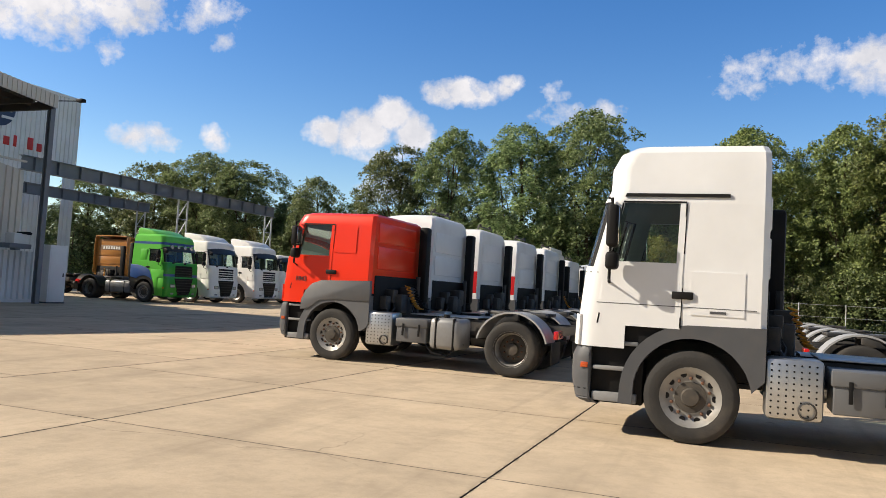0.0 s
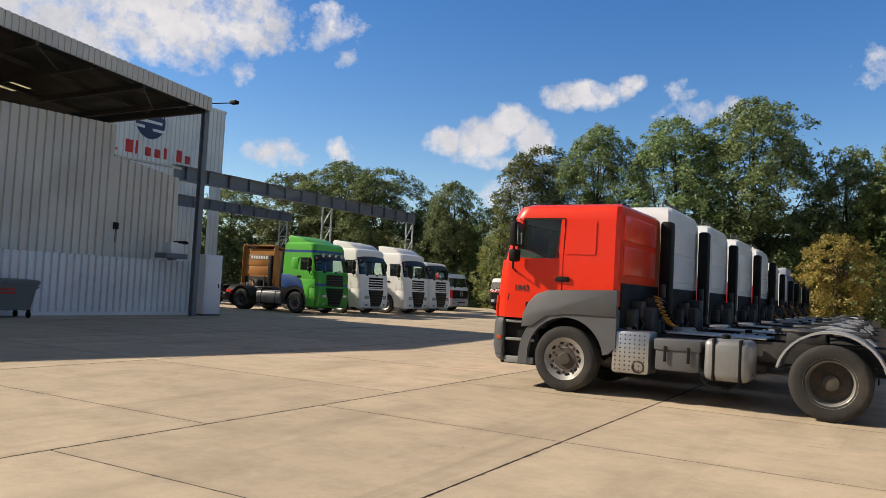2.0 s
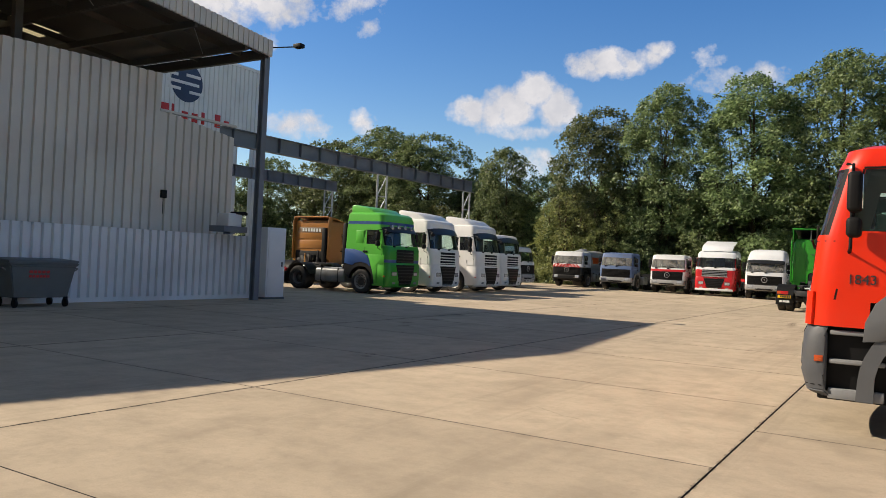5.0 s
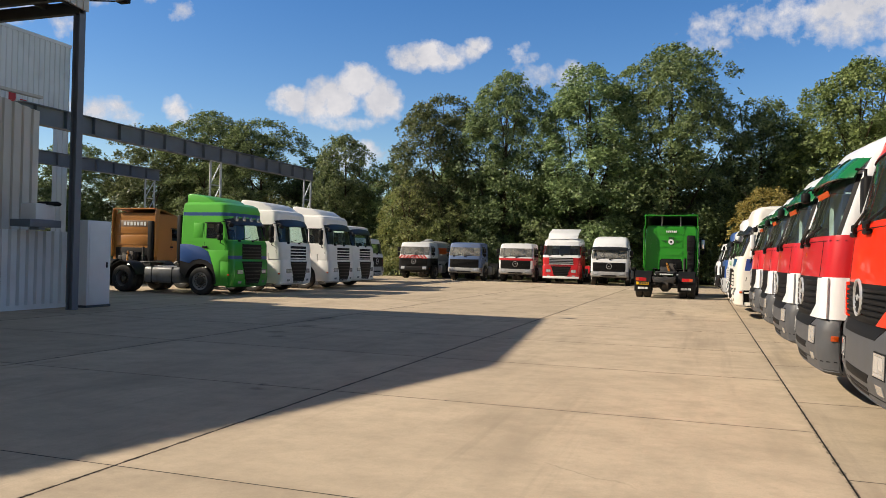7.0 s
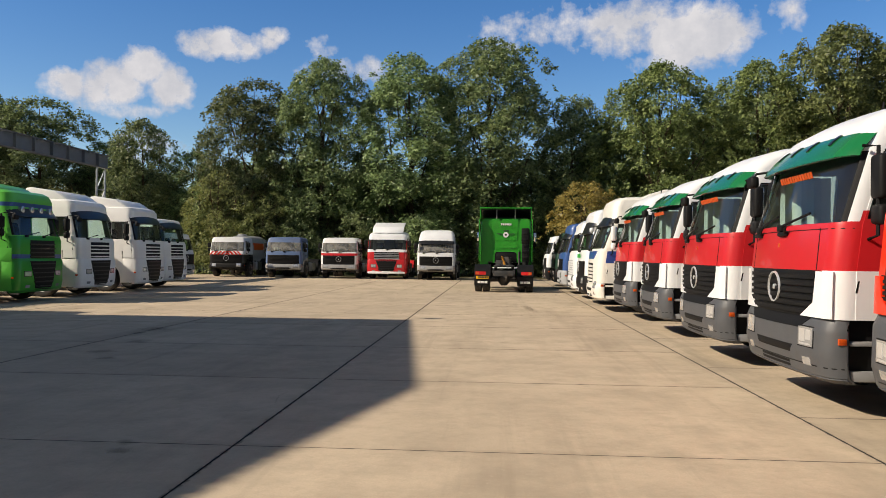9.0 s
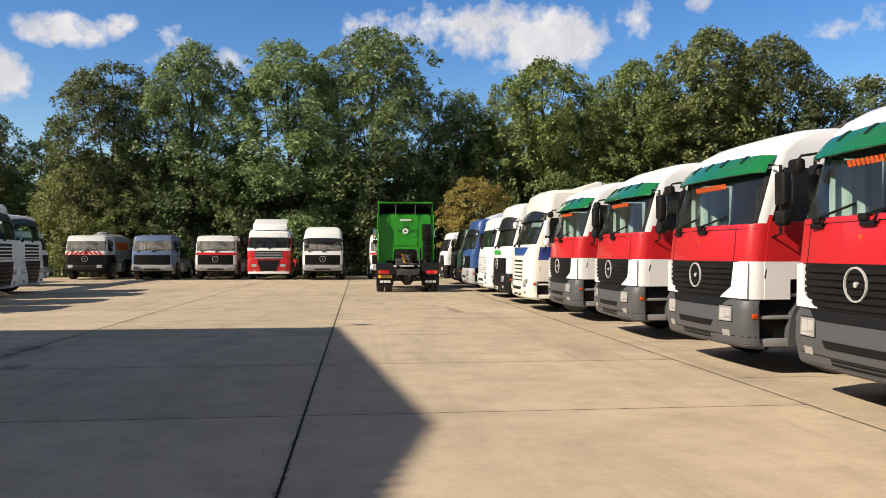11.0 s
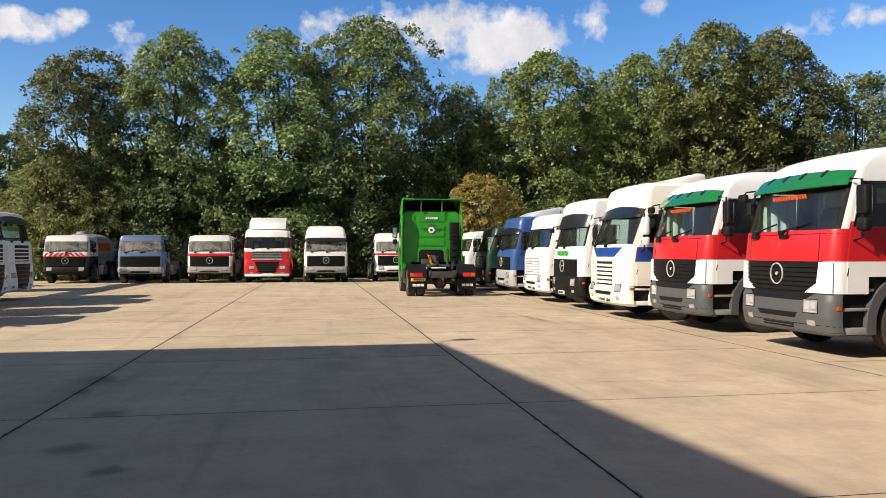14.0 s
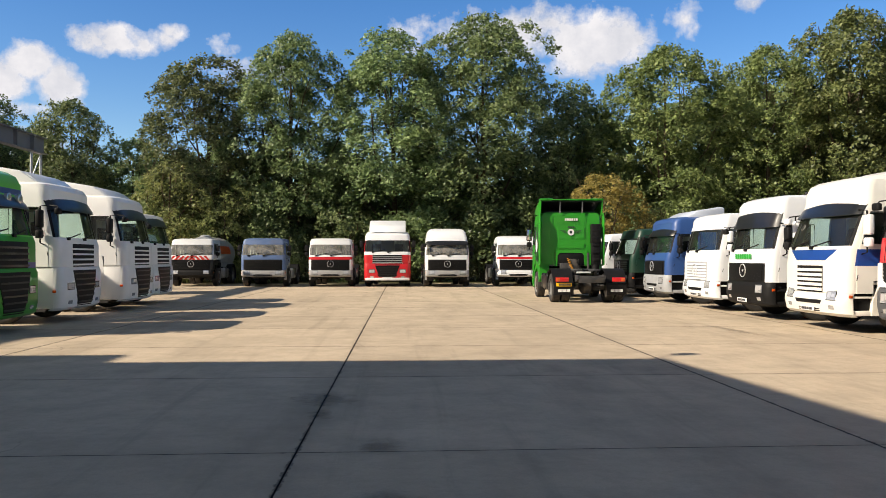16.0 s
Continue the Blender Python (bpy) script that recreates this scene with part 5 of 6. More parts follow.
def frame_rib(y0, y1, z0, z1, r=0.07, lift=0.011):
    """A pressed panel of the rear wall: a raised plate with a rounded rim."""
    bm = bmesh.new()
    pts = []
    for cy, cz, a0 in ((y1 - r, z1 - r, 0), (y0 + r, z1 - r, 90), (y0 + r, z0 + r, 180), (y1 - r, z0 + r, 270)):
        for k in range(5):
            a = radians(a0 + k * 22.5)
            pts.append((cy + r * math.cos(a), cz + r * math.sin(a)))
    prism(bm, pts, "x", XB - 0.002, XB - lift)
    inner_pts = [((y0 + y1) / 2 + (y - (y0 + y1) / 2) * (1 - 0.08 / (y1 - y0)), (z0 + z1) / 2 + (z - (z0 + z1) / 2) * (1 - 0.08 / (z1 - z0))) for y, z in pts]
    prism(bm, inner_pts, "x", XB - lift, XB - 2 * lift)
    part("pressed_panel", bm, GREEN, hero, smooth=25)


for q in ((-0.55, 0.55, 2.2, 2.72), (-0.55, 0.55, 1.83, 2.12), (0.62, 1.05, 1.83, 2.12), (0.62, 0.80, 2.2, 2.72), (0.88, 1.1, 2.2, 2.72), (-0.6, 0.6, 2.80, 3.12), (0.66, 0.8, 2.80, 3.12), (0.86, 1.08, 2.80, 3.12)):
    frame_rib(*q)
bm = bmesh.new()
prism(bm, [(-0.62, 1.2), (-0.52, 1.2), (-0.5, 1.6), (-0.42, 1.7), (0.42, 1.7), (0.5, 1.6), (0.52, 1.2), (0.62, 1.2), (0.62, 1.78), (-0.62, 1.78)], "x", XB - 0.03, XB)
part("engine_hatch_rim", bm, GREEN, hero)
bm = bmesh.new()
box(bm, XB - 0.012, XB + 0.02, -0.5, 0.5, 1.22, 1.69, 0.01)
part("engine_hatch", bm, BLACK, hero)
bm = bmesh.new()
lathe(bm, [(0.02, XB - 0.05), (0.125, XB - 0.05), (0.125, XB - 0.04), (0.02, XB - 0.04)], (0, 0.0, 2.48), "x", 28)
em = part("rear_emblem", bm, TEXT_WHITE, hero, "round dark and white emblem with thin wings")
bm = bmesh.new()
lathe(bm, [(0.01, XB - 0.054), (0.05, XB - 0.054), (0.05, XB - 0.05), (0.01, XB - 0.05)], (0, 0.0, 2.48), "x", 28)
part("emblem_centre", bm, TEXT_DARK, em)
for s in (-1, 1):
    for k in range(3):
        bm = bmesh.new()
        a, b = sorted((s * 0.17, s * (0.42 - 0.07 * k)))
        box(bm, XB - 0.052, XB - 0.045, a, b, 2.53 - 0.035 * k, 2.545 - 0.035 * k)
        part("emblem_wing", bm, TEXT_DARK, em, smooth=0)
writing_bar(hero, pose(XB - 0.05, 0.0, 2.96, 0, 0, 90), 0.5, 0.09, TEXT_WHITE, 6, 0.25)
writing_bar(hero, pose(XB - 0.05, 0.0, 2.67, 0, 0, 90), 0.26, 0.06, TEXT_DARK, 3, 0.25)
bm = bmesh.new()
box(bm, XB - 0.33, XB - 0.05, -1.08, -0.72, 2.05, 2.78, 0.04)
box(bm, XB - 0.31, XB - 0.06, -1.06, -0.74, 1.25, 2.1, 0.03)
for k in range(5):
    box(bm, XB - 0.34, XB - 0.3, -1.04, -0.76, 1.4 + 0.27 * k, 1.5 + 0.27 * k, 0.015)
lathe(bm, [(0.15, 0.85), (0.16, 0.95), (0.14, 1.0), (0.16, 1.05), (0.14, 1.1), (0.15, 1.28)], (XB - 0.18, -0.9, 0), "z", 16)
part("air_intake", bm, BLACK, hero, "tall black air intake stack")
bm = bmesh.new()
box(bm, -4.1, XB - 0.35, -0.55, 0.55, 0.98, 1.0, 0.006)
part("deck_plate", bm, TEXT_WHITE, hero, "pale deck plate behind the cab")
for s in (-1, 1):
    writing_bar(hero, pose(-5.752, s * 0.88, 0.42, 0, 0, 90), 0.42, 0.09, TEXT_WHITE, 3, 0.12)
    # the big side emblem: black pincers round a white disc
    bm = bmesh.new()
    y = s * 1.227
    n = 24
    ring = []
    for k in range(n + 1):
        a = radians(118 + 304 * k / n)
        ring.append((-1.78 + 0.42 * math.cos(a), 2.0 + 0.62 * math.sin(a)))
    for k in range(n, -1, -1):
        a = radians(118 + 304 * k / n)
        ring.append((-1.78 + 0.27 * math.cos(a), 1.98 + 0.43 * math.sin(a)))
    prism(bm, ring, "y", min(y, y + s * 0.004), max(y, y + s * 0.004))
    for x in (-1.62, -1.96):
        box(bm, x - 0.06, x + 0.06, min(y, y + s * 0.004), max(y, y + s * 0.004), 2.45, 2.78)
    side_em = part("side_emblem", bm, BLACKEMBLEM, hero, "large black pincer emblem round a white disc")
    bm = bmesh.new()
    lathe(bm, [(0.01, y), (0.24, y), (0.24, y + s * 0.004), (0.01, y + s * 0.004)], (-1.78, 0, 1.98), "y", 28)
    part("white_disc", bm, TEXT_WHITE, side_em)
bm = bmesh.new()
box(bm, -5.775, -5.76, 0.62, 1.14, 0.56, 0.68, 0.004)
pl = part("number_plate", bm, YELLOW, hero)
writing_bar(pl, pose(-5.778, 0.86, 0.62, 0, 0, 90), 0.40, 0.07, TEXT_DARK, 6, 0.3)
place(hero, 2.62, 40.4, 88)


# ---- the shed ----
def corrugated(bm, x, y0, y1, z0, z1a, z1b, pitch=0.25, depth=0.06, thick=0.02, m=0):
    """A trapezoidal sheet in the plane x from y0 to y1, its top running from z1a to z1b."""
    prof, y = [], y0
    while y < y1 - 1e-6:
        for dy, dx in ((0, depth), (pitch * 0.62, depth), (pitch * 0.70, 0), (pitch * 0.92, 0), (pitch, depth)):
            if y + dy <= y1 + 1e-6:
                prof.append((y + dy, dx))
        y += pitch
    prof = [p for i, p in enumerate(prof) if i == 0 or p != prof[i - 1]]
    cols = []
    for yy, dx in prof:
        zt = z1a + (z1b - z1a) * (yy - y0) / (y1 - y0)
        cols.append([bm.verts.new((x + dx + o, yy, z)) for o in (0, -thick) for z in (z0, zt)])
    for a, b in zip(cols, cols[1:]):
        if (a[0].co - b[0].co).length < 1e-6:
            continue
        for q in ((a[0], b[0], b[1], a[1]), (a[2], a[3], b[3], b[2]), (a[1], b[1], b[3], a[3]), (a[0], a[2], b[2], b[0])):
            bm.faces.new(q).material_index = m


shed = thing("shed", "grey corrugated metal shed with a wide open canopy", "shed", kind="structure")
bm = bmesh.new()
corrugated(bm, -13.0, -18, 14.0, 0, 5.7, 6.68, 0.30)
part("wall_upper", bm, SHEET, shed, smooth=0)
bm = bmesh.new()
corrugated(bm, -13.0, 14.0, 16.9, 0, 5.6, 5.2, 0.30)
box(bm, -13.05, -12.9, 13.96, 16.95, 5.55, 5.62)
part("wall_lean_to", bm, SHEET, shed, smooth=0)
bm = bmesh.new()
box(bm, -30, -13.1, 16.7, 16.9, 0, 5.1)
box(bm, -30, -13.1, 13.9, 14.0, 0, 6.6)
box(bm, -30, -13.1, -18, -17.9, 0, 7.6)
box(bm, -30, -29.9, -18, 16.9, 0, 7.6)
# two unseen higher blocks, added to cast shade on yard and lime truck
box(bm, -34, -21.2, 0.0, 16.4, 7.6, 9.6)
box(bm, -37, -30.5, 0.0, 16.6, 0, 14.4)
part("wall_back_and_shade_blocks", bm, SHEET, shed, smooth=0)
bm = bmesh.new()
corrugated(bm, -12.0, 8.95, 17.0, 0.12, 1.98, 1.98, 0.26, depth=0.085)
box(bm, -12.12, -11.91, 8.95, 17.0, 0.0, 0.12)
box(bm, -12.9, -12.0, 8.95, 17.0, 1.93, 1.97)
part("plinth_wall", bm, SHEET_WHITE, shed, "white corrugated low wall", smooth=0)
# flat dark grey panel put in for the dark opening beside the low wall
bm = bmesh.new()
box(bm, -12.6, -12.45, -18, 8.9, 0, 1.9, 0.01)
part("dark_opening_panel", bm, BEAM, shed, "dark grey panel in place of the dark opening beside the low wall")
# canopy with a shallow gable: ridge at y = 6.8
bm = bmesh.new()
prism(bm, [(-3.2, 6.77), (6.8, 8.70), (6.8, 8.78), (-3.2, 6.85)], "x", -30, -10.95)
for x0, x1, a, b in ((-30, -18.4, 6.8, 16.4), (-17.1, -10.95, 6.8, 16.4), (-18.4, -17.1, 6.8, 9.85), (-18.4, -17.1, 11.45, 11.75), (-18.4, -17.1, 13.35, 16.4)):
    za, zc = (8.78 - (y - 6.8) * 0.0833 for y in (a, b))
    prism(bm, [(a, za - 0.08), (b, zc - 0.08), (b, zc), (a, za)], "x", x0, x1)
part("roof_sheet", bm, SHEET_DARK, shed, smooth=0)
bm = bmesh.new()
for a, b, za, zb_ in ((-3.2, 6.8, 6.9, 8.84), (6.8, 16.4, 8.84, 8.04)):
    n = int((b - a) / 0.2)
    for k in range(n):
        y = a + (b - a) * k / n
        z = za + (zb_ - za) * k / n
        box(bm, -10.93, -10.88, y, y + 0.13, z - 0.5, z)
        box(bm, -10.95, -10.91, y, y + (b - a) / n, z - 0.5, z - 0.01)
part("fascia", bm, SHEET, shed, "pale corrugated fascia", smooth=0)
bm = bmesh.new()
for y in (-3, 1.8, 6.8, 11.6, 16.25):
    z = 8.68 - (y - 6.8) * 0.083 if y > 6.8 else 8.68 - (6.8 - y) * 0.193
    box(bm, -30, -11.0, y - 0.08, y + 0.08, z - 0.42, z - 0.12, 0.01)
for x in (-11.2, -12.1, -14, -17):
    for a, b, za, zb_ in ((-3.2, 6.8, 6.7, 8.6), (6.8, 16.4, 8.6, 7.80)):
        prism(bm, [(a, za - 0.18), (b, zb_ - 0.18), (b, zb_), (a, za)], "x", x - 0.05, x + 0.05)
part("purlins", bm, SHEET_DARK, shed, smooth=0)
for a, b in ((9.85, 11.45), (11.75, 13.35)):
    bm = bmesh.new()
    za, zc = (8.76 - (y - 6.8) * 0.0833 for y in (a, b))
    prism(bm, [(a, za - 0.03), (b, zc - 0.03), (b, zc), (a, za)], "x", -18.4, -17.1)
    part("skylight", bm, SKYLIGHT, shed, "pale translucent roof light")
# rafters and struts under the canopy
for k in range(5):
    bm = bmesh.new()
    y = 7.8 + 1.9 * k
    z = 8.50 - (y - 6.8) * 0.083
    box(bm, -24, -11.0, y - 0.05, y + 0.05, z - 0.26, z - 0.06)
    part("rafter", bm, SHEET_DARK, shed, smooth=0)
bm = bmesh.new()
box(bm, -14.1, -13.9, 10.1, 10.3, 6.0, 8.1)
part("roof_post", bm, SHEET_DARK, shed, smooth=0)
for a, b in (((-12.9, 11.7), (-11.2, 9.8)), ((-12.9, 15.4), (-11.2, 13.6))):
    bm = bmesh.new()
    tube(bm, [(*a, 7.95 - (a[1] - 11) * 0.083), (*b, 7.95 - (b[1] - 11) * 0.083)], 0.012, 5)
    part("tie_rod", bm, BEAM, shed)
for y in (16.3, 6.8, -3.0):
    bm = bmesh.new()
    box(bm, -11.2, -11.17, y - 0.1, y + 0.1, 0, 7.6)
    box(bm, -11.03, -11.0, y - 0.1, y + 0.1, 0, 7.6)
    box(bm, -11.17, -11.03, y - 0.012, y + 0.012, 0, 7.6)
    if y > 16:
        part("column", bm, BEAM, shed, "grey steel column", smooth=0)
    else:
        bm.free()
floodlight = thing("floodlight", "small dark floodlight on the canopy corner", "lamp")
bm = bmesh.new()
tube(bm, [(0, 0, 0), (0.25, 0.25, 0.05), (0.5, 0.5, 0.1)], 0.02, 6)
box(bm, 0.45, 0.75, 0.4, 0.62, 0.05, 0.18, 0.02)
part("lamp_body", bm, BLACK, floodlight)
floodlight.matrix_basis = pose(-10.9, 16.4, 7.85)

cabinet = thing("meter_cabinet", "tall white metal cabinet beside the steel column", "cabinet")
bm = bmesh.new()
box(bm, -0.3, 0.3, -0.42, 0.42, 0.06, 2.3, 0.02)
part("body", bm, SHEET_WHITE, cabinet)
bm = bmesh.new()
box(bm, -0.32, 0.32, -0.44, 0.44, 0.0, 0.06, 0.01)
part("base", bm, GREY, cabinet)
bm = bmesh.new()
box(bm, 0.3, 0.315, -0.36, 0.36, 0.15, 2.2, 0.008)
cd = part("door", bm, SHEET_WHITE, cabinet)
bm = bmesh.new()
box(bm, 0.315, 0.34, 0.24, 0.28, 1.05, 1.2, 0.006)
part("handle", bm, BLACK, cd)
cabinet.matrix_basis = pose(-11.6, 17.4, 0)
shelf = thing("canopy_shelf", "dark steel shelf on the low wall's end", "shelf")
bm = bmesh.new()
box(bm, -12.0, -11.35, 15.2, 16.15, 2.06, 2.24, 0.015)
box(bm, -11.7, -11.4, 15.5, 15.7, 1.99, 2.06, 0.01)
part("plate", bm, BEAM, shelf)

bin_box = thing("white_box", "white plastic box with a black lid flap on the shelf", "box")
bm = bmesh.new()
box(bm, -11.95, -11.45, 15.45, 16.0, 2.24, 2.64, 0.03)
part("box_body", bm, SHEET_WHITE, bin_box)
bm = bmesh.new()
prism(bm, [(15.75, 2.62), (15.8, 2.70), (16.1, 2.72), (16.2, 2.66), (16.15, 2.60)], "x", -11.75, -11.4, bevel=0.01)
part("lid_flap", bm, BLACK, bin_box)
skip = thing("waste_container", "dented grey wheeled waste container by the wall", "container")
bm = bmesh.new()
lo = [(-0.42, -0.78), (0.42, -0.78), (0.42, 0.78), (-0.42, 0.78)]
vs = [[bm.verts.new((x * k, y * k, z)) for x, y in lo] for k, z in ((0.82, 0.22), (1.0, 0.95), (1.08, 0.97), (1.08, 1.04), (0.97, 1.04), (0.80, 0.3))]
for p, q in zip(vs, vs[1:]):
    for i in range(4):
        bm.faces.new((p[i], p[(i + 1) % 4], q[(i + 1) % 4], q[i]))
bm.faces.new(vs[0][::-1])
bm.faces.new(vs[-1])
bmesh.ops.bevel(bm, geom=bm.edges[:], offset=0.02, segments=2, affect="EDGES")
part("tub", bm, CONTAINER, skip)
bm = bmesh.new()
prism(bm, [(-0.46, 1.04), (0.46, 1.04), (0.42, 1.09), (-0.42, 1.12)], "y", -0.84, 0.84, bevel=0.012)
part("lid", bm, CONTAINER, skip)
for x in (-0.32, 0.32):
    for y in (-0.6, 0.6):
        bm = bmesh.new()
        lathe(bm, [(0.02, -0.03), (0.1, -0.025), (0.1, 0.025), (0.02, 0.03)], (x, y, 0.1), "y", 16)
        box(bm, x - 0.03, x + 0.03, y - 0.045, y + 0.045, 0.1, 0.24)
        part("castor", bm, BLACK, skip)
bm = bmesh.new()
for y in (-0.85, 0.85):
    tube(bm, [(-0.3, y * 0.97, 0.85), (-0.3, y * 1.05, 0.9), (0.3, y * 1.05, 0.9), (0.3, y * 0.97, 0.85)], 0.018, 6)
part("lifting_bar", bm, CONTAINER, skip)
writing_bar(skip, pose(0.42, -0.1, 0.82, 0, 0, 90), 0.5, 0.06, TEXT_RED, 5)
writing_bar(skip, pose(0.41, -0.1, 0.72, 0, 0, 90), 0.5, 0.06, TEXT_RED, 6)
skip.matrix_basis = pose(-11.15, 9.35, 0)

# the hall with the sign, far behind
hall = thing("hall", "pale corrugated hall with a company sign", "building", kind="structure")
HX = -35.5
bm = bmesh.new()
corrugated(bm, HX, 26.0, 38.0, 0, 15.0, 14.7, 0.4)
corrugated(bm, HX, 39.2, 40.4, 0, 14.66, 14.6, 0.4)
corrugated(bm, HX, 38.0, 39.2, 9.2, 14.7, 14.66, 0.4)
box(bm, HX - 20, HX - 0.05, 26.0, 40.4, 14.4, 14.5)
box(bm, HX - 0.05, HX + 0.12, 26.0, 40.45, 14.6, 14.8)
part("wall", bm, SHEET_WHITE, hall, smooth=0)
bm = bmesh.new()
for k, (w, h) in enumerate(((0.5, 0.6), (0.16, 0.16), (0.62, 0.9), (0.2, 0.95), (0.5, 0.62), (0.5, 0.62), (0.28, 0.82), (0.5, 0.9), (0.46, 0.6))):
    y = 29.7 + 0.82 * k + (0.35 if k > 6 else 0)
    box(bm, HX + 0.062, HX + 0.075, y, y + w, 9.95, 9.95 + h, 0.004)
part("lettering", bm, TEXT_RED, hall)
bm = bmesh.new()
lathe(bm, [(0.02, HX + 0.062), (1.3, HX + 0.062), (1.3, HX + 0.08), (0.02, HX + 0.08)], (0, 33.3, 12.5), "x", 30)
part("emblem", bm, EMBLEM_BLUE, hall)
bm = bmesh.new()
for y, z, w in ((32.0, 12.9, 1.1), (33.8, 13.0, 1.2), (33.0, 12.45, 2.6), (34.1, 11.9, 1.2), (32.3, 12.0, 1.0)):
    box(bm, HX + 0.08, HX + 0.092, y - w / 2, y + w / 2, z - 0.1, z + 0.1, 0.004)
part("emblem_bars", bm, TEXT_WHITE, hall)

# ---- overhead beams on lattice posts ----
def gantry(x, y0, y1, z, posts):
    g = thing("gantry_beam", "grey steel runway beam on light lattice posts", "beam", "overhead beams", "structure")
    bm = bmesh.new()
    for a, b, c, d in ((-0.2, 0.2, -0.03, 0), (-0.2, 0.2, -0.75, -0.72), (-0.015, 0.015, -0.72, -0.03)):
        box(bm, x + a, x + b, y0, y1, z + c, z + d)
    for k in range(int((y1 - y0) / 1.5)):
        y = y0 + 0.7 + k * 1.5
        box(bm, x - 0.18, x + 0.18, y, y + 0.02, z - 0.72, z - 0.03)
    part("beam", bm, BEAM, g, smooth=0)
    for y in posts:
        bm = bmesh.new()
        h = z - 0.75
        for dy in (-0.45, 0.45):
            tube(bm, [(x, y + dy, 0), (x, y + dy, h)], 0.06, 6)
        n = 5
        for k in range(n):
            a, b = h * k / n, h * (k + 1) / n
            tube(bm, [(x, y - 0.45, a), (x, y + 0.45, b)], 0.03, 5)
            tube(bm, [(x, y - 0.45, b), (x, y + 0.45, b)], 0.03, 5)
        part("lattice_post", bm, POST, g)
    return g


gantry(-20.5, 23.0, 46.0, 7.06, (35.4, 45.3))
gantry(-31.6, 23.0, 44.6, 7.06, (43.7,))

# ---- small things on the shed wall ----
wall_box = thing("junction_box", "small dark junction box on the corrugated wall", "box")
bm = bmesh.new()
box(bm, -0.02, 0.09, -0.09, 0.09, -0.12, 0.12, 0.01)
part("box_body", bm, BLACK, wall_box)
bm = bmesh.new()
tube(bm, [(0.03, 0, -0.12), (0.03, 0, -0.6)], 0.012, 6)
part("cable", bm, BLACK, wall_box)
wall_box.matrix_basis = pose(-12.94, 14.2, 3.1)


# ---- trees ----
def leaf_material(name, dark, light):
    m = bpy.data.materials.new(name)
    m.use_nodes = True
    nt = m.node_tree
    b = nt.nodes["Principled BSDF"]
    b.inputs["Roughness"].default_value = 0.46
    b.inputs["Specular IOR Level"].default_value = 0.5
    geo = nt.nodes.new("ShaderNodeNewGeometry")
    oi = nt.nodes.new("ShaderNodeObjectInfo")
    mx = nt.nodes.new("ShaderNodeMix")
    mx.data_type = "RGBA"
    mx.inputs[6].default_value, mx.inputs[7].default_value = (*dark, 1), (*light, 1)
    nt.links.new(geo.outputs["Random Per Island"], mx.inputs[0])
    hs = nt.nodes.new("ShaderNodeHueSaturation")
    for sock, lo, hi in (("Value", 0.8, 1.5), ("Hue", 0.485, 0.528)):
        mr = nt.nodes.new("ShaderNodeMapRange")
        mr.inputs[3].default_value, mr.inputs[4].default_value = lo, hi
        nt.links.new(oi.outputs["Random"], mr.inputs[0])
        nt.links.new(mr.outputs[0], hs.inputs[sock])
    nt.links.new(mx.outputs[2], hs.inputs["Color"])
    nt.links.new(hs.outputs[0], b.inputs["Base Color"])
    tl = nt.nodes.new("ShaderNodeBsdfTranslucent")
    nt.links.new(hs.outputs[0], tl.inputs["Color"])
    ms = nt.nodes.new("ShaderNodeMixShader")
    ms.inputs[0].default_value = 0.4
    nt.links.new(b.outputs[0], ms.inputs[1])
    nt.links.new(tl.outputs[0], ms.inputs[2])
    nt.links.new(ms.outputs[0], nt.nodes["Material Output"].inputs["Surface"])
    return m


LEAF = leaf_material("leaf_green", (0.060, 0.092, 0.038), (0.285, 0.335, 0.142))
LEAF_FRESH = leaf_material("leaf_fresh_green", (0.08, 0.118, 0.040), (0.34, 0.40, 0.145))
LEAF_OLIVE = leaf_material("leaf_olive", (0.13, 0.15, 0.05), (0.34, 0.35, 0.13))
LEAF_YELLOW = leaf_material("leaf_yellow", (0.24, 0.195, 0.055), (0.50, 0.42, 0.13))


def leaf_cloud(rng, tufts, per, size):
    """Leaves strewn through flattened tufts (centre, radius, outward axis) as small single triangles."""
    c = np.array([q[0] for q in tufts])
    r = np.array([q[1] for q in tufts])
    out = np.array([q[2] for q in tufts])
    n = np.maximum(8, (per * r * r).astype(int))
    i = np.repeat(np.arange(len(tufts)), n)
    m = len(i)
    p = rng.normal(size=(m, 3))
    p /= np.linalg.norm(p, axis=1)[:, None]
    p *= (rng.random(m) ** 0.5)[:, None] * (1 + 0.4 * np.abs(rng.normal(size=m)) * (rng.random(m) < 0.2))[:, None]
    o = out[i]
    p -= o * (p * o).sum(1)[:, None] * 0.45
    p[:, 2] -= 0.35 * (p[:, 0] ** 2 + p[:, 1] ** 2)
    pos = c[i] + p * r[i][:, None]
    nrm = o * 0.7 + np.array([0, 0, 0.35]) + rng.normal(scale=0.6, size=(m, 3))
    nrm /= np.linalg.norm(nrm, axis=1)[:, None]
    u = np.cross(nrm, rng.normal(size=(m, 3)))
    u /= np.linalg.norm(u, axis=1)[:, None]
    w = np.cross(nrm, u)
    s = size * (0.55 + 0.9 * rng.random(m))[:, None]
    tri = np.stack([pos + s * u, pos + s * (-0.55 * u + 0.62 * w), pos + s * (-0.6 * u - 0.58 * w)], axis=1).reshape(-1, 3)
    return tri, np.arange(3 * m).reshape(-1, 3)


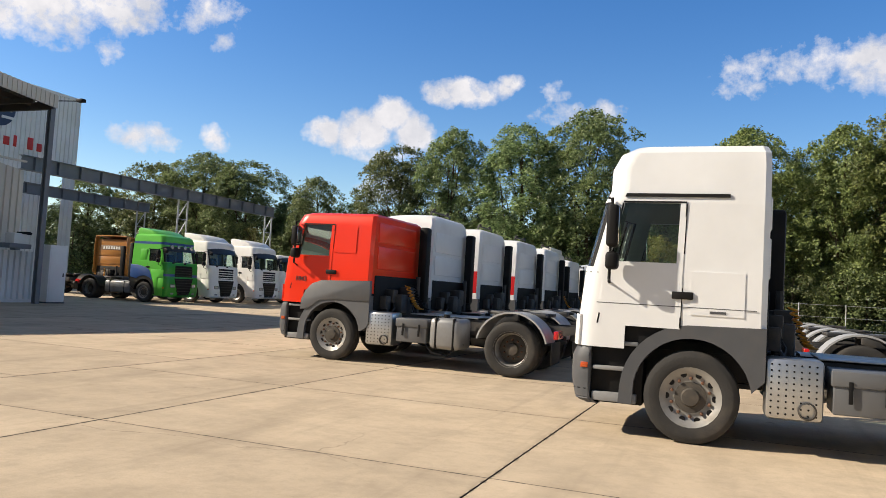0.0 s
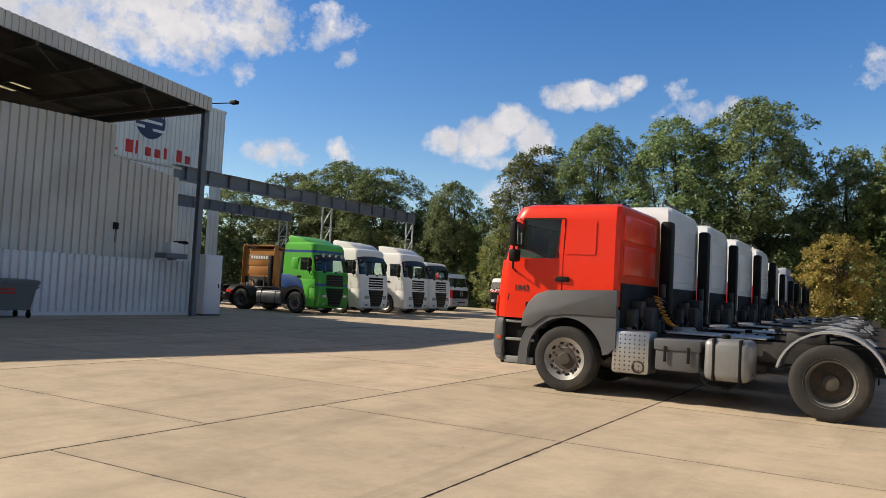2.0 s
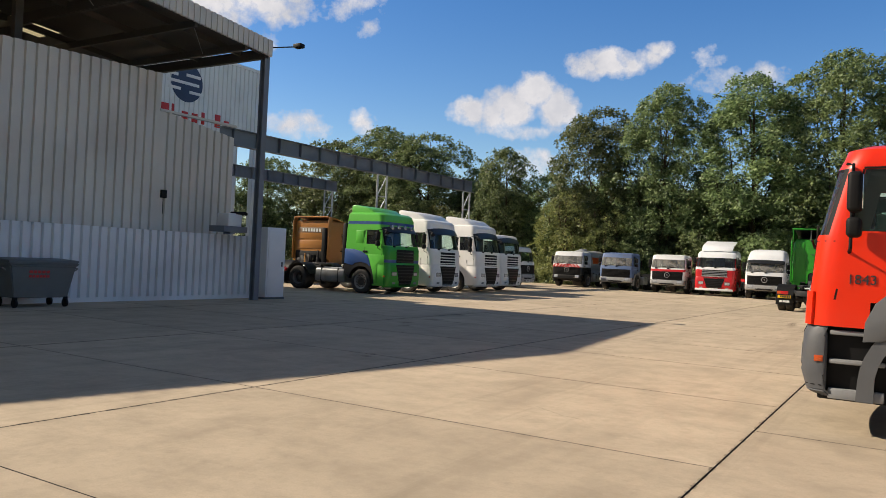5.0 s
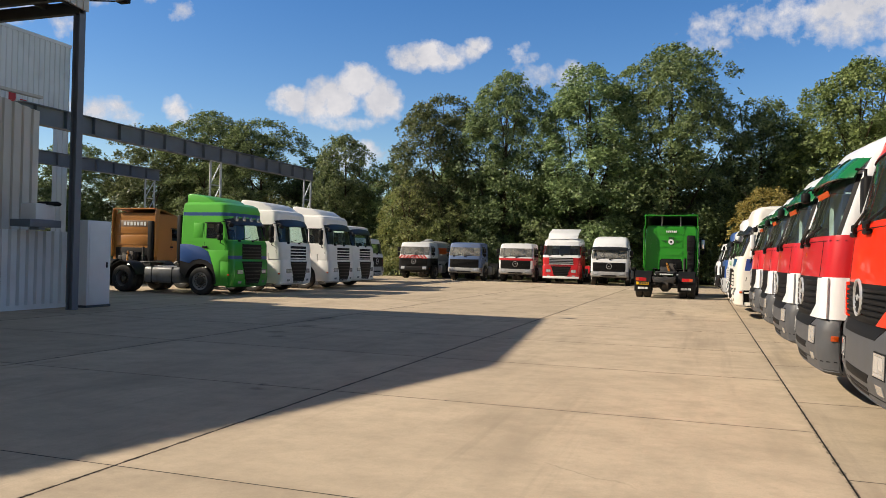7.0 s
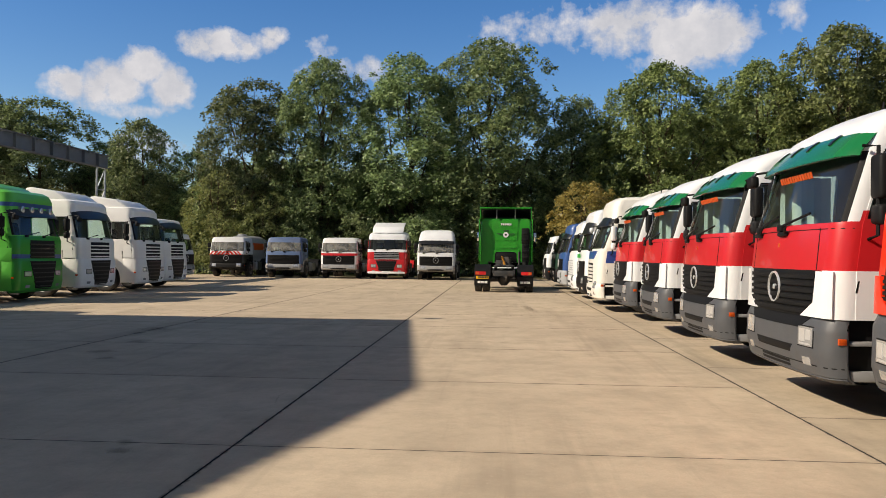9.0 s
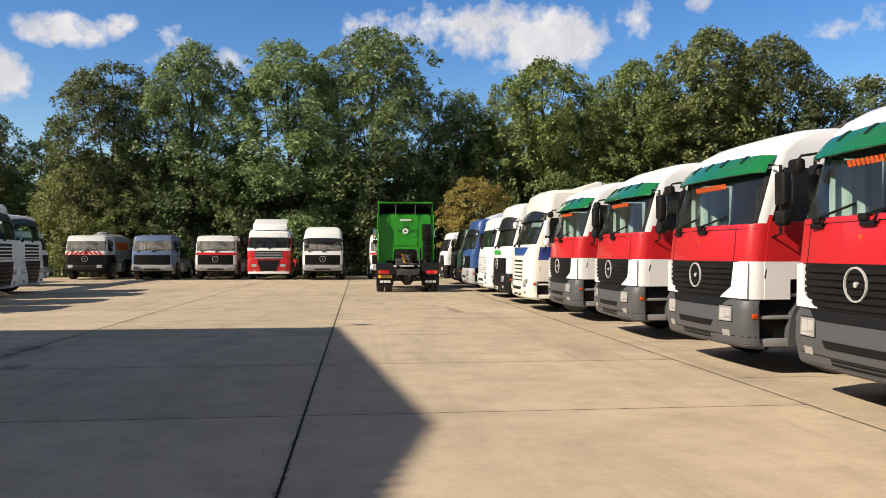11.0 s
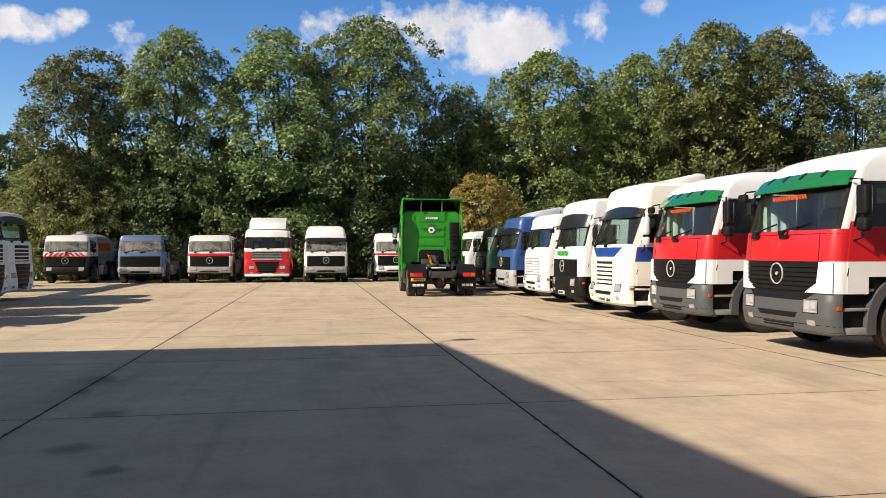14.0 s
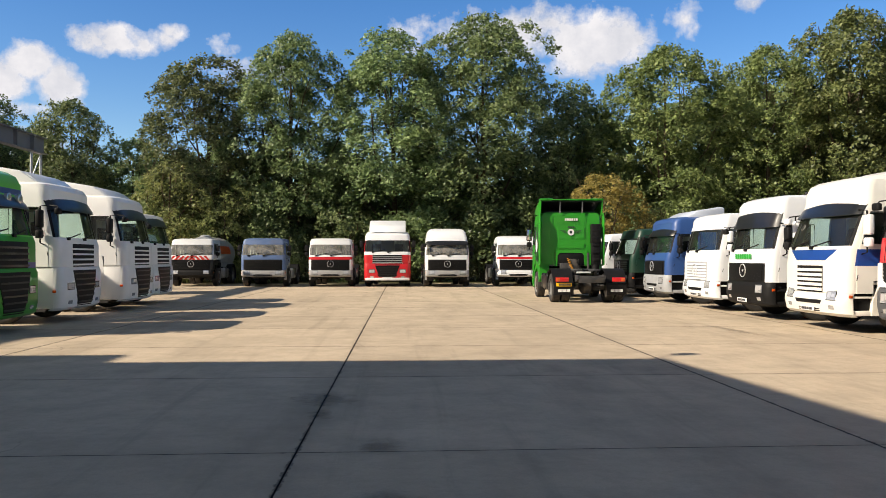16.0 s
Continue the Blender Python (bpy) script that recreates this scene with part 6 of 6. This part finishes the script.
def tree(seed, height, spread, leaf=LEAF, low=0.10, tufts=820, per=185, size=0.118, r_tuft=(0.42, 1.0), holes=0.0, label="tall broadleaf tree with dense green crown"):
    """Trunk with rising limbs; the crown is a lobed dome of many leaf tufts with holes between them."""
    rng = np.random.default_rng(seed)
    t = thing("tree", label, "tree", "trees round the yard")
    bm = bmesh.new()
    lean = rng.normal(scale=0.02 * height, size=2)

    def limb(pts, r0, r1, n=6):
        rings = []
        for k, c in enumerate(pts):
            r = r0 + (r1 - r0) * k / (len(pts) - 1)
            rings.append([bm.verts.new((c[0] + r * math.cos(2 * math.pi * i / n), c[1] + r * math.sin(2 * math.pi * i / n), c[2])) for i in range(n)])
        for p, q in zip(rings, rings[1:]):
            for i in range(n):
                bm.faces.new((p[i], p[(i + 1) % n], q[(i + 1) % n], q[i]))

    ph = rng.random(9) * 6.28

    def outline(a, u):
        """Reach of the crown at azimuth a and height share u."""
        base = 0.62 + 0.38 * min(1, u / 0.38) if u < 0.38 else math.sqrt(max(0, 1 - ((u - 0.38) / 0.62) ** 3.4))
        lobes = 1 + 0.17 * math.sin(2 * a + ph[0] + 3 * u) + 0.12 * math.sin(3 * a + ph[1] - 7 * u) + 0.09 * math.sin(5 * a + ph[2] + 11 * u)
        return spread * base * lobes

    def hole(p):
        x, y, z = (v * 4.4 / spread for v in p)
        return math.sin(1.15 * x + ph[3]) * math.cos(0.9 * z + ph[4]) + math.sin(1.05 * y + ph[5] + 0.8 * z) + 0.7 * math.sin(2.3 * z + ph[6] + 0.9 * x)

    trunk = [(lean[0] * f * f, lean[1] * f * f, height * 0.86 * f - 0.1) for f in (0, 0.15, 0.35, 0.6, 0.85, 1)]
    limb(trunk, 0.014 * height, 0.04, 8)
    arms = []
    for k in range(11):
        a, f0 = k * 2.4 + rng.normal(scale=0.3), 0.16 + 0.05 * k
        f1 = min(0.93, f0 + 0.28 + 0.1 * rng.random())
        reach = outline(a, (f1 - low) / (1 - low)) * (0.60 + 0.2 * rng.random())
        pts = []
        for j in range(6):
            g = j / 5
            pts.append((lean[0] * f0 + reach * math.cos(a + 0.3 * g) * g ** 0.8 + rng.normal(scale=0.10), lean[1] * f0 + reach * math.sin(a + 0.3 * g) * g ** 0.8 + rng.normal(scale=0.10), height * (f0 + (f1 - f0) * g ** 1.25)))
        limb(pts, 0.0062 * height * (1.2 - f0), 0.025, 5)
        arms.append(pts)
        for j in (2, 3, 4):
            e = [q + rng.normal(scale=0.09 * height * 0.6) for q in pts[j]]
            limb([pts[j], [(p + q) / 2 for p, q in zip(pts[j], e)], e], 0.03, 0.012, 4)
    cloud = []
    while len(cloud) < tufts:
        u = rng.random() ** 0.9
        a = rng.random() * 2 * math.pi
        lim = outline(a, u)
        if rng.random() > (lim / spread) + 0.12:
            continue
        rho = 0.22 + 0.78 * rng.random() ** 0.55
        p = np.array([lean[0] * u + lim * rho * math.cos(a), lean[1] * u + lim * rho * math.sin(a), height * (low + (0.965 - low) * u)])
        r = (r_tuft[0] + (r_tuft[1] - r_tuft[0]) * rng.random() ** 1.6) * (1.05 - 0.35 * rho * u)
        if hole(p) < -1.15 - holes:
            continue
        if rng.random() < 0.16:
            p[:2] *= 1.07
            p[2] += 0.25 * rng.random()
            r *= 0.55
        p[2] = max(p[2], 0.4 * r)
        o = np.array([math.cos(a) * (0.4 + 0.5 * rho), math.sin(a) * (0.4 + 0.5 * rho), 0.35 + 0.7 * u])
        cloud.append((p, r, o / np.linalg.norm(o)))
    part("trunk", bm, BARK, t)
    verts, faces = leaf_cloud(rng, cloud, per, size)
    me = bpy.data.meshes.new("crown")
    me.from_pydata(verts, [], faces)
    me.materials.append(leaf)
    crown = new("crown", me)
    crown.parent = t
    return t


OAK = [(tree(31, 17.0, 4.4, holes=-0.25), 17.0, 4.4), (tree(32, 17.0, 4.2, holes=-0.35), 17.0, 4.2), (tree(33, 16.0, 4.5, LEAF_FRESH, holes=-0.1, label="broadleaf tree with fresh green crown"), 16.0, 4.5),
       (tree(34, 13.0, 4.0, tufts=640), 13.0, 4.0), (tree(35, 14.0, 3.4, holes=-0.25, tufts=480, label="slender tree with thin airy crown"), 14.0, 3.4),
       (tree(36, 13.0, 4.4, tufts=420, per=70, size=0.20, r_tuft=(0.7, 1.3)), 13.0, 4.4)]
# kind, x, y, height, reach of the crown
SPOTS = [(1, -16.9, 61.5, 15.4, 4.2), (0, -11.3, 61, 17.0, 4.1), (1, -4.3, 61, 17.1, 4.9), (0, 1.6, 60.5, 18.3, 4.9), (4, 8.2, 63.5, 14.6, 3.4), (2, 14.2, 61, 16.5, 4.7),
         (2, 21.4, 61, 16.6, 4.2), (2, 27.0, 61, 19.1, 5.0), (0, 32.6, 61, 19.0, 4.6), (3, 39.0, 61, 15.6, 4.8), (3, 45.8, 60, 15.8, 4.8), (2, 53, 52, 15.5, 5),
         (3, -22.2, 62.5, 10.0, 3.0), (3, -25.6, 61.5, 12.2, 3.4), (4, -29.6, 63, 10.8, 3.2), (1, -34.0, 61, 13.9, 4.4), (0, -39.2, 61, 14.9, 4.6), (3, -46.0, 61, 13.9, 4.8), (3, -53, 59, 12.0, 4.8),
         (3, -59, 52, 13, 5), (2, -64, 43, 14, 5), (3, -67, 33, 13, 5),
         (5, -8.0, 67, 9.4, 4.0), (5, -14.0, 68, 9.8, 4.2), (5, -1.2, 68, 10.2, 4.2), (5, 5.2, 68, 10.0, 4.2), (5, 11.2, 68, 12.6, 4.4), (5, 17.8, 68, 14.0, 4.4), (5, 24.0, 68, 15.6, 4.6), (5, 30.0, 68, 15.5, 4.6), (5, 36, 68, 13.5, 4.6),
         (5, -20, 68, 9.5, 4.4), (5, -31, 68, 9.6, 4.4), (5, -43, 67, 11.5, 4.6)]
rng = np.random.default_rng(5)
used = set()
for k, x, y, h, reach in SPOTS:
    base, bh, br = OAK[k]
    ob = base if k not in used else copy_thing(base, Matrix())
    used.add(k)
    ob.matrix_basis = pose(x, y, -0.05, 0, 0, float(rng.random() * 360)) @ Matrix.Diagonal((reach / br, reach / br, h / bh, 1))

yt = tree(21, 6.4, 2.2, LEAF_YELLOW, 0.02, 300, 520, 0.075, (0.26, 0.55), 0.2, label="small tree with yellow autumn leaves")
yt.matrix_basis = pose(7.9, 53.6, 0) @ Matrix.Diagonal((1.22, 1.22, 1.03, 1))
bush = tree(22, 5.0, 2.6, LEAF, 0.02, 150, 190, 0.10, (0.35, 0.75), label="shaggy green bush in the tree belt")
olive = tree(23, 7.5, 2.6, LEAF_OLIVE, 0.02, 230, 260, 0.085, (0.3, 0.7), label="tall shrub with yellowish green leaves")
for i, (x, y, f) in enumerate(((-18.2, 57.5, 1.05), (-14.9, 58.0, 0.85), (11.2, 54.8, 0.62), (-30.5, 58, 0.9), (33.5, 57, 1.0), (40.0, 56.5, 1.25))):
    ob = olive if i == 0 else copy_thing(olive, Matrix())
    ob.matrix_basis = pose(x, y, -0.05, 0, 0, 70.0 * i) @ Matrix.Scale(f, 4)
first = True
for i in range(44):
    x = -62 + i * 2.75 + float(rng.normal(scale=0.6))
    y = 60.6 + float(rng.normal(scale=0.9)) - max(0, abs(x) - 45) * 0.9
    m = pose(x, y, -0.05, 0, 0, float(rng.random() * 360)) @ Matrix.Scale(0.75 + 0.6 * float(rng.random()), 4)
    if first:
        bush.matrix_basis, first = m, False
    else:
        copy_thing(bush, Matrix()).matrix_basis = m

for i in range(26):
    x = -48 + i * 3.6 + float(rng.normal(scale=0.8))
    copy_thing(bush, Matrix()).matrix_basis = pose(x, 64.5 + float(rng.normal(scale=1.0)), -0.05, 0, 0, float(rng.random() * 360)) @ Matrix.Scale(1.0 + 0.5 * float(rng.random()), 4)

# ---- wire fence before the trees ----
fence = thing("wire_fence", "low galvanised wire fence in front of the trees", "fence")
for k in range(18):
    bm = bmesh.new()
    tube(bm, [(12 + 3 * k, 0, -0.1), (12 + 3 * k, 0, 2.05)], 0.035, 6)
    part("post", bm, POST, fence)
for z in (0.3, 1.1, 1.95):
    bm = bmesh.new()
    tube(bm, [(12, 0, z), (63, 0, z)], 0.012, 5)
    part("wire", bm, POST, fence)
fence.matrix_basis = pose(0, 54.6, 0)

# ---- clouds: a far sheet of sky ----
def cloud_sheet():
    m = bpy.data.materials.new("cloud_sky")
    m.use_nodes = True
    nt = m.node_tree
    nt.nodes.remove(nt.nodes["Principled BSDF"])
    tc = nt.nodes.new("ShaderNodeTexCoord")
    sep = nt.nodes.new("ShaderNodeSeparateXYZ")
    nt.links.new(tc.outputs["UV"], sep.inputs[0])

    def math_node(op, a, b=None, clamp=False):
        n = nt.nodes.new("ShaderNodeMath")
        n.operation, n.use_clamp = op, clamp
        for sock, v in zip(n.inputs, (a, b)):
            if v is None:
                continue
            if isinstance(v, (int, float)):
                sock.default_value = v
            else:
                nt.links.new(v, sock)
        return n.outputs[0]

    def fbm(scale, detail, off):
        mp = nt.nodes.new("ShaderNodeMapping")
        mp.inputs["Location"].default_value = (off, off * 0.7, 0)
        nt.links.new(tc.outputs["UV"], mp.inputs[0])
        n = nt.nodes.new("ShaderNodeTexNoise")
        n.inputs["Scale"].default_value, n.inputs["Detail"].default_value, n.inputs["Roughness"].default_value = scale, detail, 0.62
        nt.links.new(mp.outputs[0], n.inputs["Vector"])
        return n.outputs["Fac"]

    rough = fbm(0.60, 9, 3.0)
    field = None
    for az, el, sx, sy, gain in CLOUDS:
        dx = math_node("DIVIDE", math_node("SUBTRACT", sep.outputs["X"], az), sx)
        dy = math_node("DIVIDE", math_node("SUBTRACT", sep.outputs["Y"], el), sy)
        d2 = math_node("ADD", math_node("MULTIPLY", dx, dx), math_node("MULTIPLY", dy, dy))
        g = math_node("MULTIPLY", math_node("SUBTRACT", 1.0, d2), gain)
        field = g if field is None else math_node("MAXIMUM", field, g)
    dens = math_node("ADD", math_node("MULTIPLY", field, 0.55), math_node("MULTIPLY", math_node("SUBTRACT", rough, 0.49), 2.3))
    alpha = math_node("MULTIPLY", math_node("SUBTRACT", dens, -0.03), 1.45, True)
    shade = fbm(0.24, 7, 9.0)
    mix = nt.nodes.new("ShaderNodeMix")
    mix.data_type = "RGBA"
    mix.inputs[6].default_value, mix.inputs[7].default_value = (0.52, 0.58, 0.72, 1), (0.86, 0.89, 0.99, 1)
    nt.links.new(math_node("ADD", math_node("MULTIPLY", shade, 2.6), -0.65, True), mix.inputs[0])
    em = nt.nodes.new("ShaderNodeEmission")
    em.inputs["Strength"].default_value = 0.78
    nt.links.new(mix.outputs[2], em.inputs["Color"])
    tr = nt.nodes.new("ShaderNodeBsdfTransparent")
    ms = nt.nodes.new("ShaderNodeMixShader")
    nt.links.new(alpha, ms.inputs[0])
    nt.links.new(tr.outputs[0], ms.inputs[1])
    nt.links.new(em.outputs[0], ms.inputs[2])
    nt.links.new(ms.outputs[0], nt.nodes["Material Output"].inputs["Surface"])
    # azimuth in degrees to the left of +y and elevation in degrees, as the sheet's own coordinates
    R = 2400
    az, el = np.linspace(-75, 100, 60), np.linspace(0.5, 38, 16)
    verts = [(-R * math.sin(radians(a)) * math.cos(radians(e)), R * math.cos(radians(a)) * math.cos(radians(e)), R * math.sin(radians(e))) for e in el for a in az]
    faces = [(i * 60 + j, i * 60 + j + 1, (i + 1) * 60 + j + 1, (i + 1) * 60 + j) for i in range(15) for j in range(59)]
    me = bpy.data.meshes.new("backdrop_clouds")
    me.from_pydata(verts, [], faces)
    uv = me.uv_layers.new(name="UVMap")
    for loop in me.loops:
        k = loop.vertex_index
        uv.data[loop.index].uv = (az[k % 60], el[k // 60])
    me.materials.append(m)
    tagged(new("backdrop_clouds", me), "scattered white cumulus clouds in a blue sky", "sky", kind="structure")


CLOUDS = [(30.2, 11.1, 1.6, 1.2, 1.4), (27.3, 11.3, 2.4, 1.75, 1.7), (25.2, 12.7, 1.8, 1.5, 1.7), (23.5, 11.5, 1.75, 1.8, 1.7), (26.5, 9.8, 3.0, 0.65, 0.7), (20.4, 14.6, 2.8, 1.15, 1.5), (18.1, 14.4, 1.5, 0.7, 1.1), (17.2, 15.0, 1.0, 0.6, 0.9), (16.3, 15.6, 1.1, 0.55, 0.9),
          (12.9, 14.9, 1.3, 0.65, 0.45), (9.6, 13.1, 1.4, 1.2, 0.6), (12.2, 13.4, 2.2, 0.8, 0.5), (25.0, 7.2, 2.8, 1.1, 0.85),
          (-14.2, 15.4, 4.4, 2.5, 1.9), (-9.8, 16.2, 4.4, 2.1, 1.2), (-4.6, 16.5, 3.8, 1.3, 0.7), (-0.4, 15.8, 2.0, 1.4, 0.55), (-12.0, 13.9, 2.6, 0.9, 0.8), (-20.4, 16.4, 1.1, 1.5, 0.45), (-24.8, 17.3, 1.0, 0.7, 0.45), (-33.4, 14.7, 1.6, 0.7, 0.5),
          (-37.6, 15.2, 2.8, 0.7, 0.45), (-34.8, 10.8, 2.2, 0.7, 0.5), (42.8, 9.3, 2.3, 1.1, 1.0), (38.0, 9.8, 1.1, 1.0, 0.85), (51.0, 17.8, 7.0, 3.4, 1.4), (58.5, 15.5, 6.5, 4.2, 1.4), (44.8, 18.4, 3.0, 2.6, 1.2), (39.2, 18.6, 2.2, 1.6, 0.7),
          (38.0, 16.6, 0.9, 0.7, 0.45), (45.4, 14.6, 0.9, 0.9, 0.5), (66, 12, 6, 4, 0.9)]
cloud_sheet()

# ---- yard slabs ----
def slabs():
    xs = [-45, -40, -35, -30, -25, -20, -15, -10, -4.66, 0, 5, 8.02, 12.03, 16, 20, 24, 32]
    ys = [-26, -22.6, -19.2, -15.8, -12.4, -8.0, -4.7, -1.35, 2.03, 5.43, 8.83, 12.12, 15.43, 19.2, 22.6, 26.0, 29.4, 32.8, 36.2, 39.6, 43.0, 46.4, 49.8, 55]
    made = {}
    for a, b in zip(xs, xs[1:]):
        for c, d in zip(ys, ys[1:]):
            w, h = round(b - a, 3), round(d - c, 3)
            if (w, h) not in made:
                bm = bmesh.new()
                g = 0.0045
                x, y, e = w / 2 - g, h / 2 - 0.003, 0.003
                lo = [bm.verts.new((sx * x, sy * y, -0.031)) for sx, sy in ((-1, -1), (1, -1), (1, 1), (-1, 1))]
                mid = [bm.verts.new((sx * x, sy * y, -e)) for sx, sy in ((-1, -1), (1, -1), (1, 1), (-1, 1))]
                up = [bm.verts.new((sx * (x - e), sy * (y - e), 0)) for sx, sy in ((-1, -1), (1, -1), (1, 1), (-1, 1))]
                for p, q in ((lo, mid), (mid, up)):
                    for i in range(4):
                        bm.faces.new((p[i], p[(i + 1) % 4], q[(i + 1) % 4], q[i])).material_index = 1
                bm.faces.new(up)
                me = bpy.data.meshes.new("slab")
                bm.to_mesh(me)
                bm.free()
                me.materials.append(CONCRETE)
                me.materials.append(JOINT)
                made[(w, h)] = me
            ob = new("slab", made[(w, h)])
            ob.parent = yard
            ob.location = ((a + b) / 2, (c + d) / 2 - (1.65 if a >= 5 else 0), 0)


def spills():
    """Old oil spills and drips, soaked into the yard."""
    m = bpy.data.materials.new("oil_stain")
    m.use_nodes = True
    nt = m.node_tree
    b = nt.nodes["Principled BSDF"]
    b.inputs["Base Color"].default_value, b.inputs["Roughness"].default_value = (0.075, 0.062, 0.048, 1), 0.7
    uv = nt.nodes.new("ShaderNodeTexCoord")
    far = nt.nodes.new("ShaderNodeVectorMath")
    far.operation = "LENGTH"
    nt.links.new(uv.outputs["UV"], far.inputs[0])
    geo = nt.nodes.new("ShaderNodeNewGeometry")
    n = nt.nodes.new("ShaderNodeTexNoise")
    n.inputs["Scale"].default_value, n.inputs["Detail"].default_value, n.inputs["Roughness"].default_value = 5.5, 7, 0.68
    nt.links.new(geo.outputs["Position"], n.inputs["Vector"])
    ragged = nt.nodes.new("ShaderNodeMath")
    ragged.operation = "MULTIPLY_ADD"
    ragged.inputs[1].default_value = 1.9
    nt.links.new(n.outputs["Fac"], ragged.inputs[0])
    nt.links.new(far.outputs["Value"], ragged.inputs[2])
    fade = nt.nodes.new("ShaderNodeMapRange")
    fade.inputs[1].default_value, fade.inputs[2].default_value, fade.inputs[3].default_value, fade.inputs[4].default_value = 1.75, 1.2, 0.0, 0.30
    nt.links.new(ragged.outputs[0], fade.inputs[0])
    inside = nt.nodes.new("ShaderNodeMapRange")
    inside.inputs[1].default_value, inside.inputs[2].default_value = 1.0, 0.8
    nt.links.new(far.outputs["Value"], inside.inputs[0])
    both_in = nt.nodes.new("ShaderNodeMath")
    both_in.operation = "MULTIPLY"
    nt.links.new(fade.outputs[0], both_in.inputs[0])
    nt.links.new(inside.outputs[0], both_in.inputs[1])
    nt.links.new(both_in.outputs[0], b.inputs["Alpha"])
    for x, y, rx, ry, turn in ((3.08, 25.1, 0.2, 1.7, 4), (-4.66, 17.7, 0.42, 0.6, 20), (-4.62, 16.85, 0.17, 0.35, 10), (-4.0, 15.6, 0.26, 0.35, 0), (-3.95, 14.2, 0.3, 0.3, 30), (-3.5, 13.5, 0.24, 0.24, 0), (-0.87, 8.82, 0.11, 0.16, 15), (-0.8, 8.55, 0.13, 0.15, 50)):
        bm = bmesh.new()
        layer = bm.loops.layers.uv.new("UVMap")
        c, q = math.cos(radians(turn)), math.sin(radians(turn))
        ring = [(math.cos(k * math.tau / 28), math.sin(k * math.tau / 28)) for k in range(28)]
        face = bm.faces.new([bm.verts.new((u * rx * c - v * ry * q, u * rx * q + v * ry * c, 0)) for u, v in ring])
        for loop, uvw in zip(face.loops, ring):
            loop[layer].uv = uvw
        me = bpy.data.meshes.new("oil_stain")
        bm.to_mesh(me)
        bm.free()
        me.materials.append(m)
        ob = new("oil_stain", me)
        ob.parent = yard
        ob.location = (x, y, 0.003)


slabs()
spills()
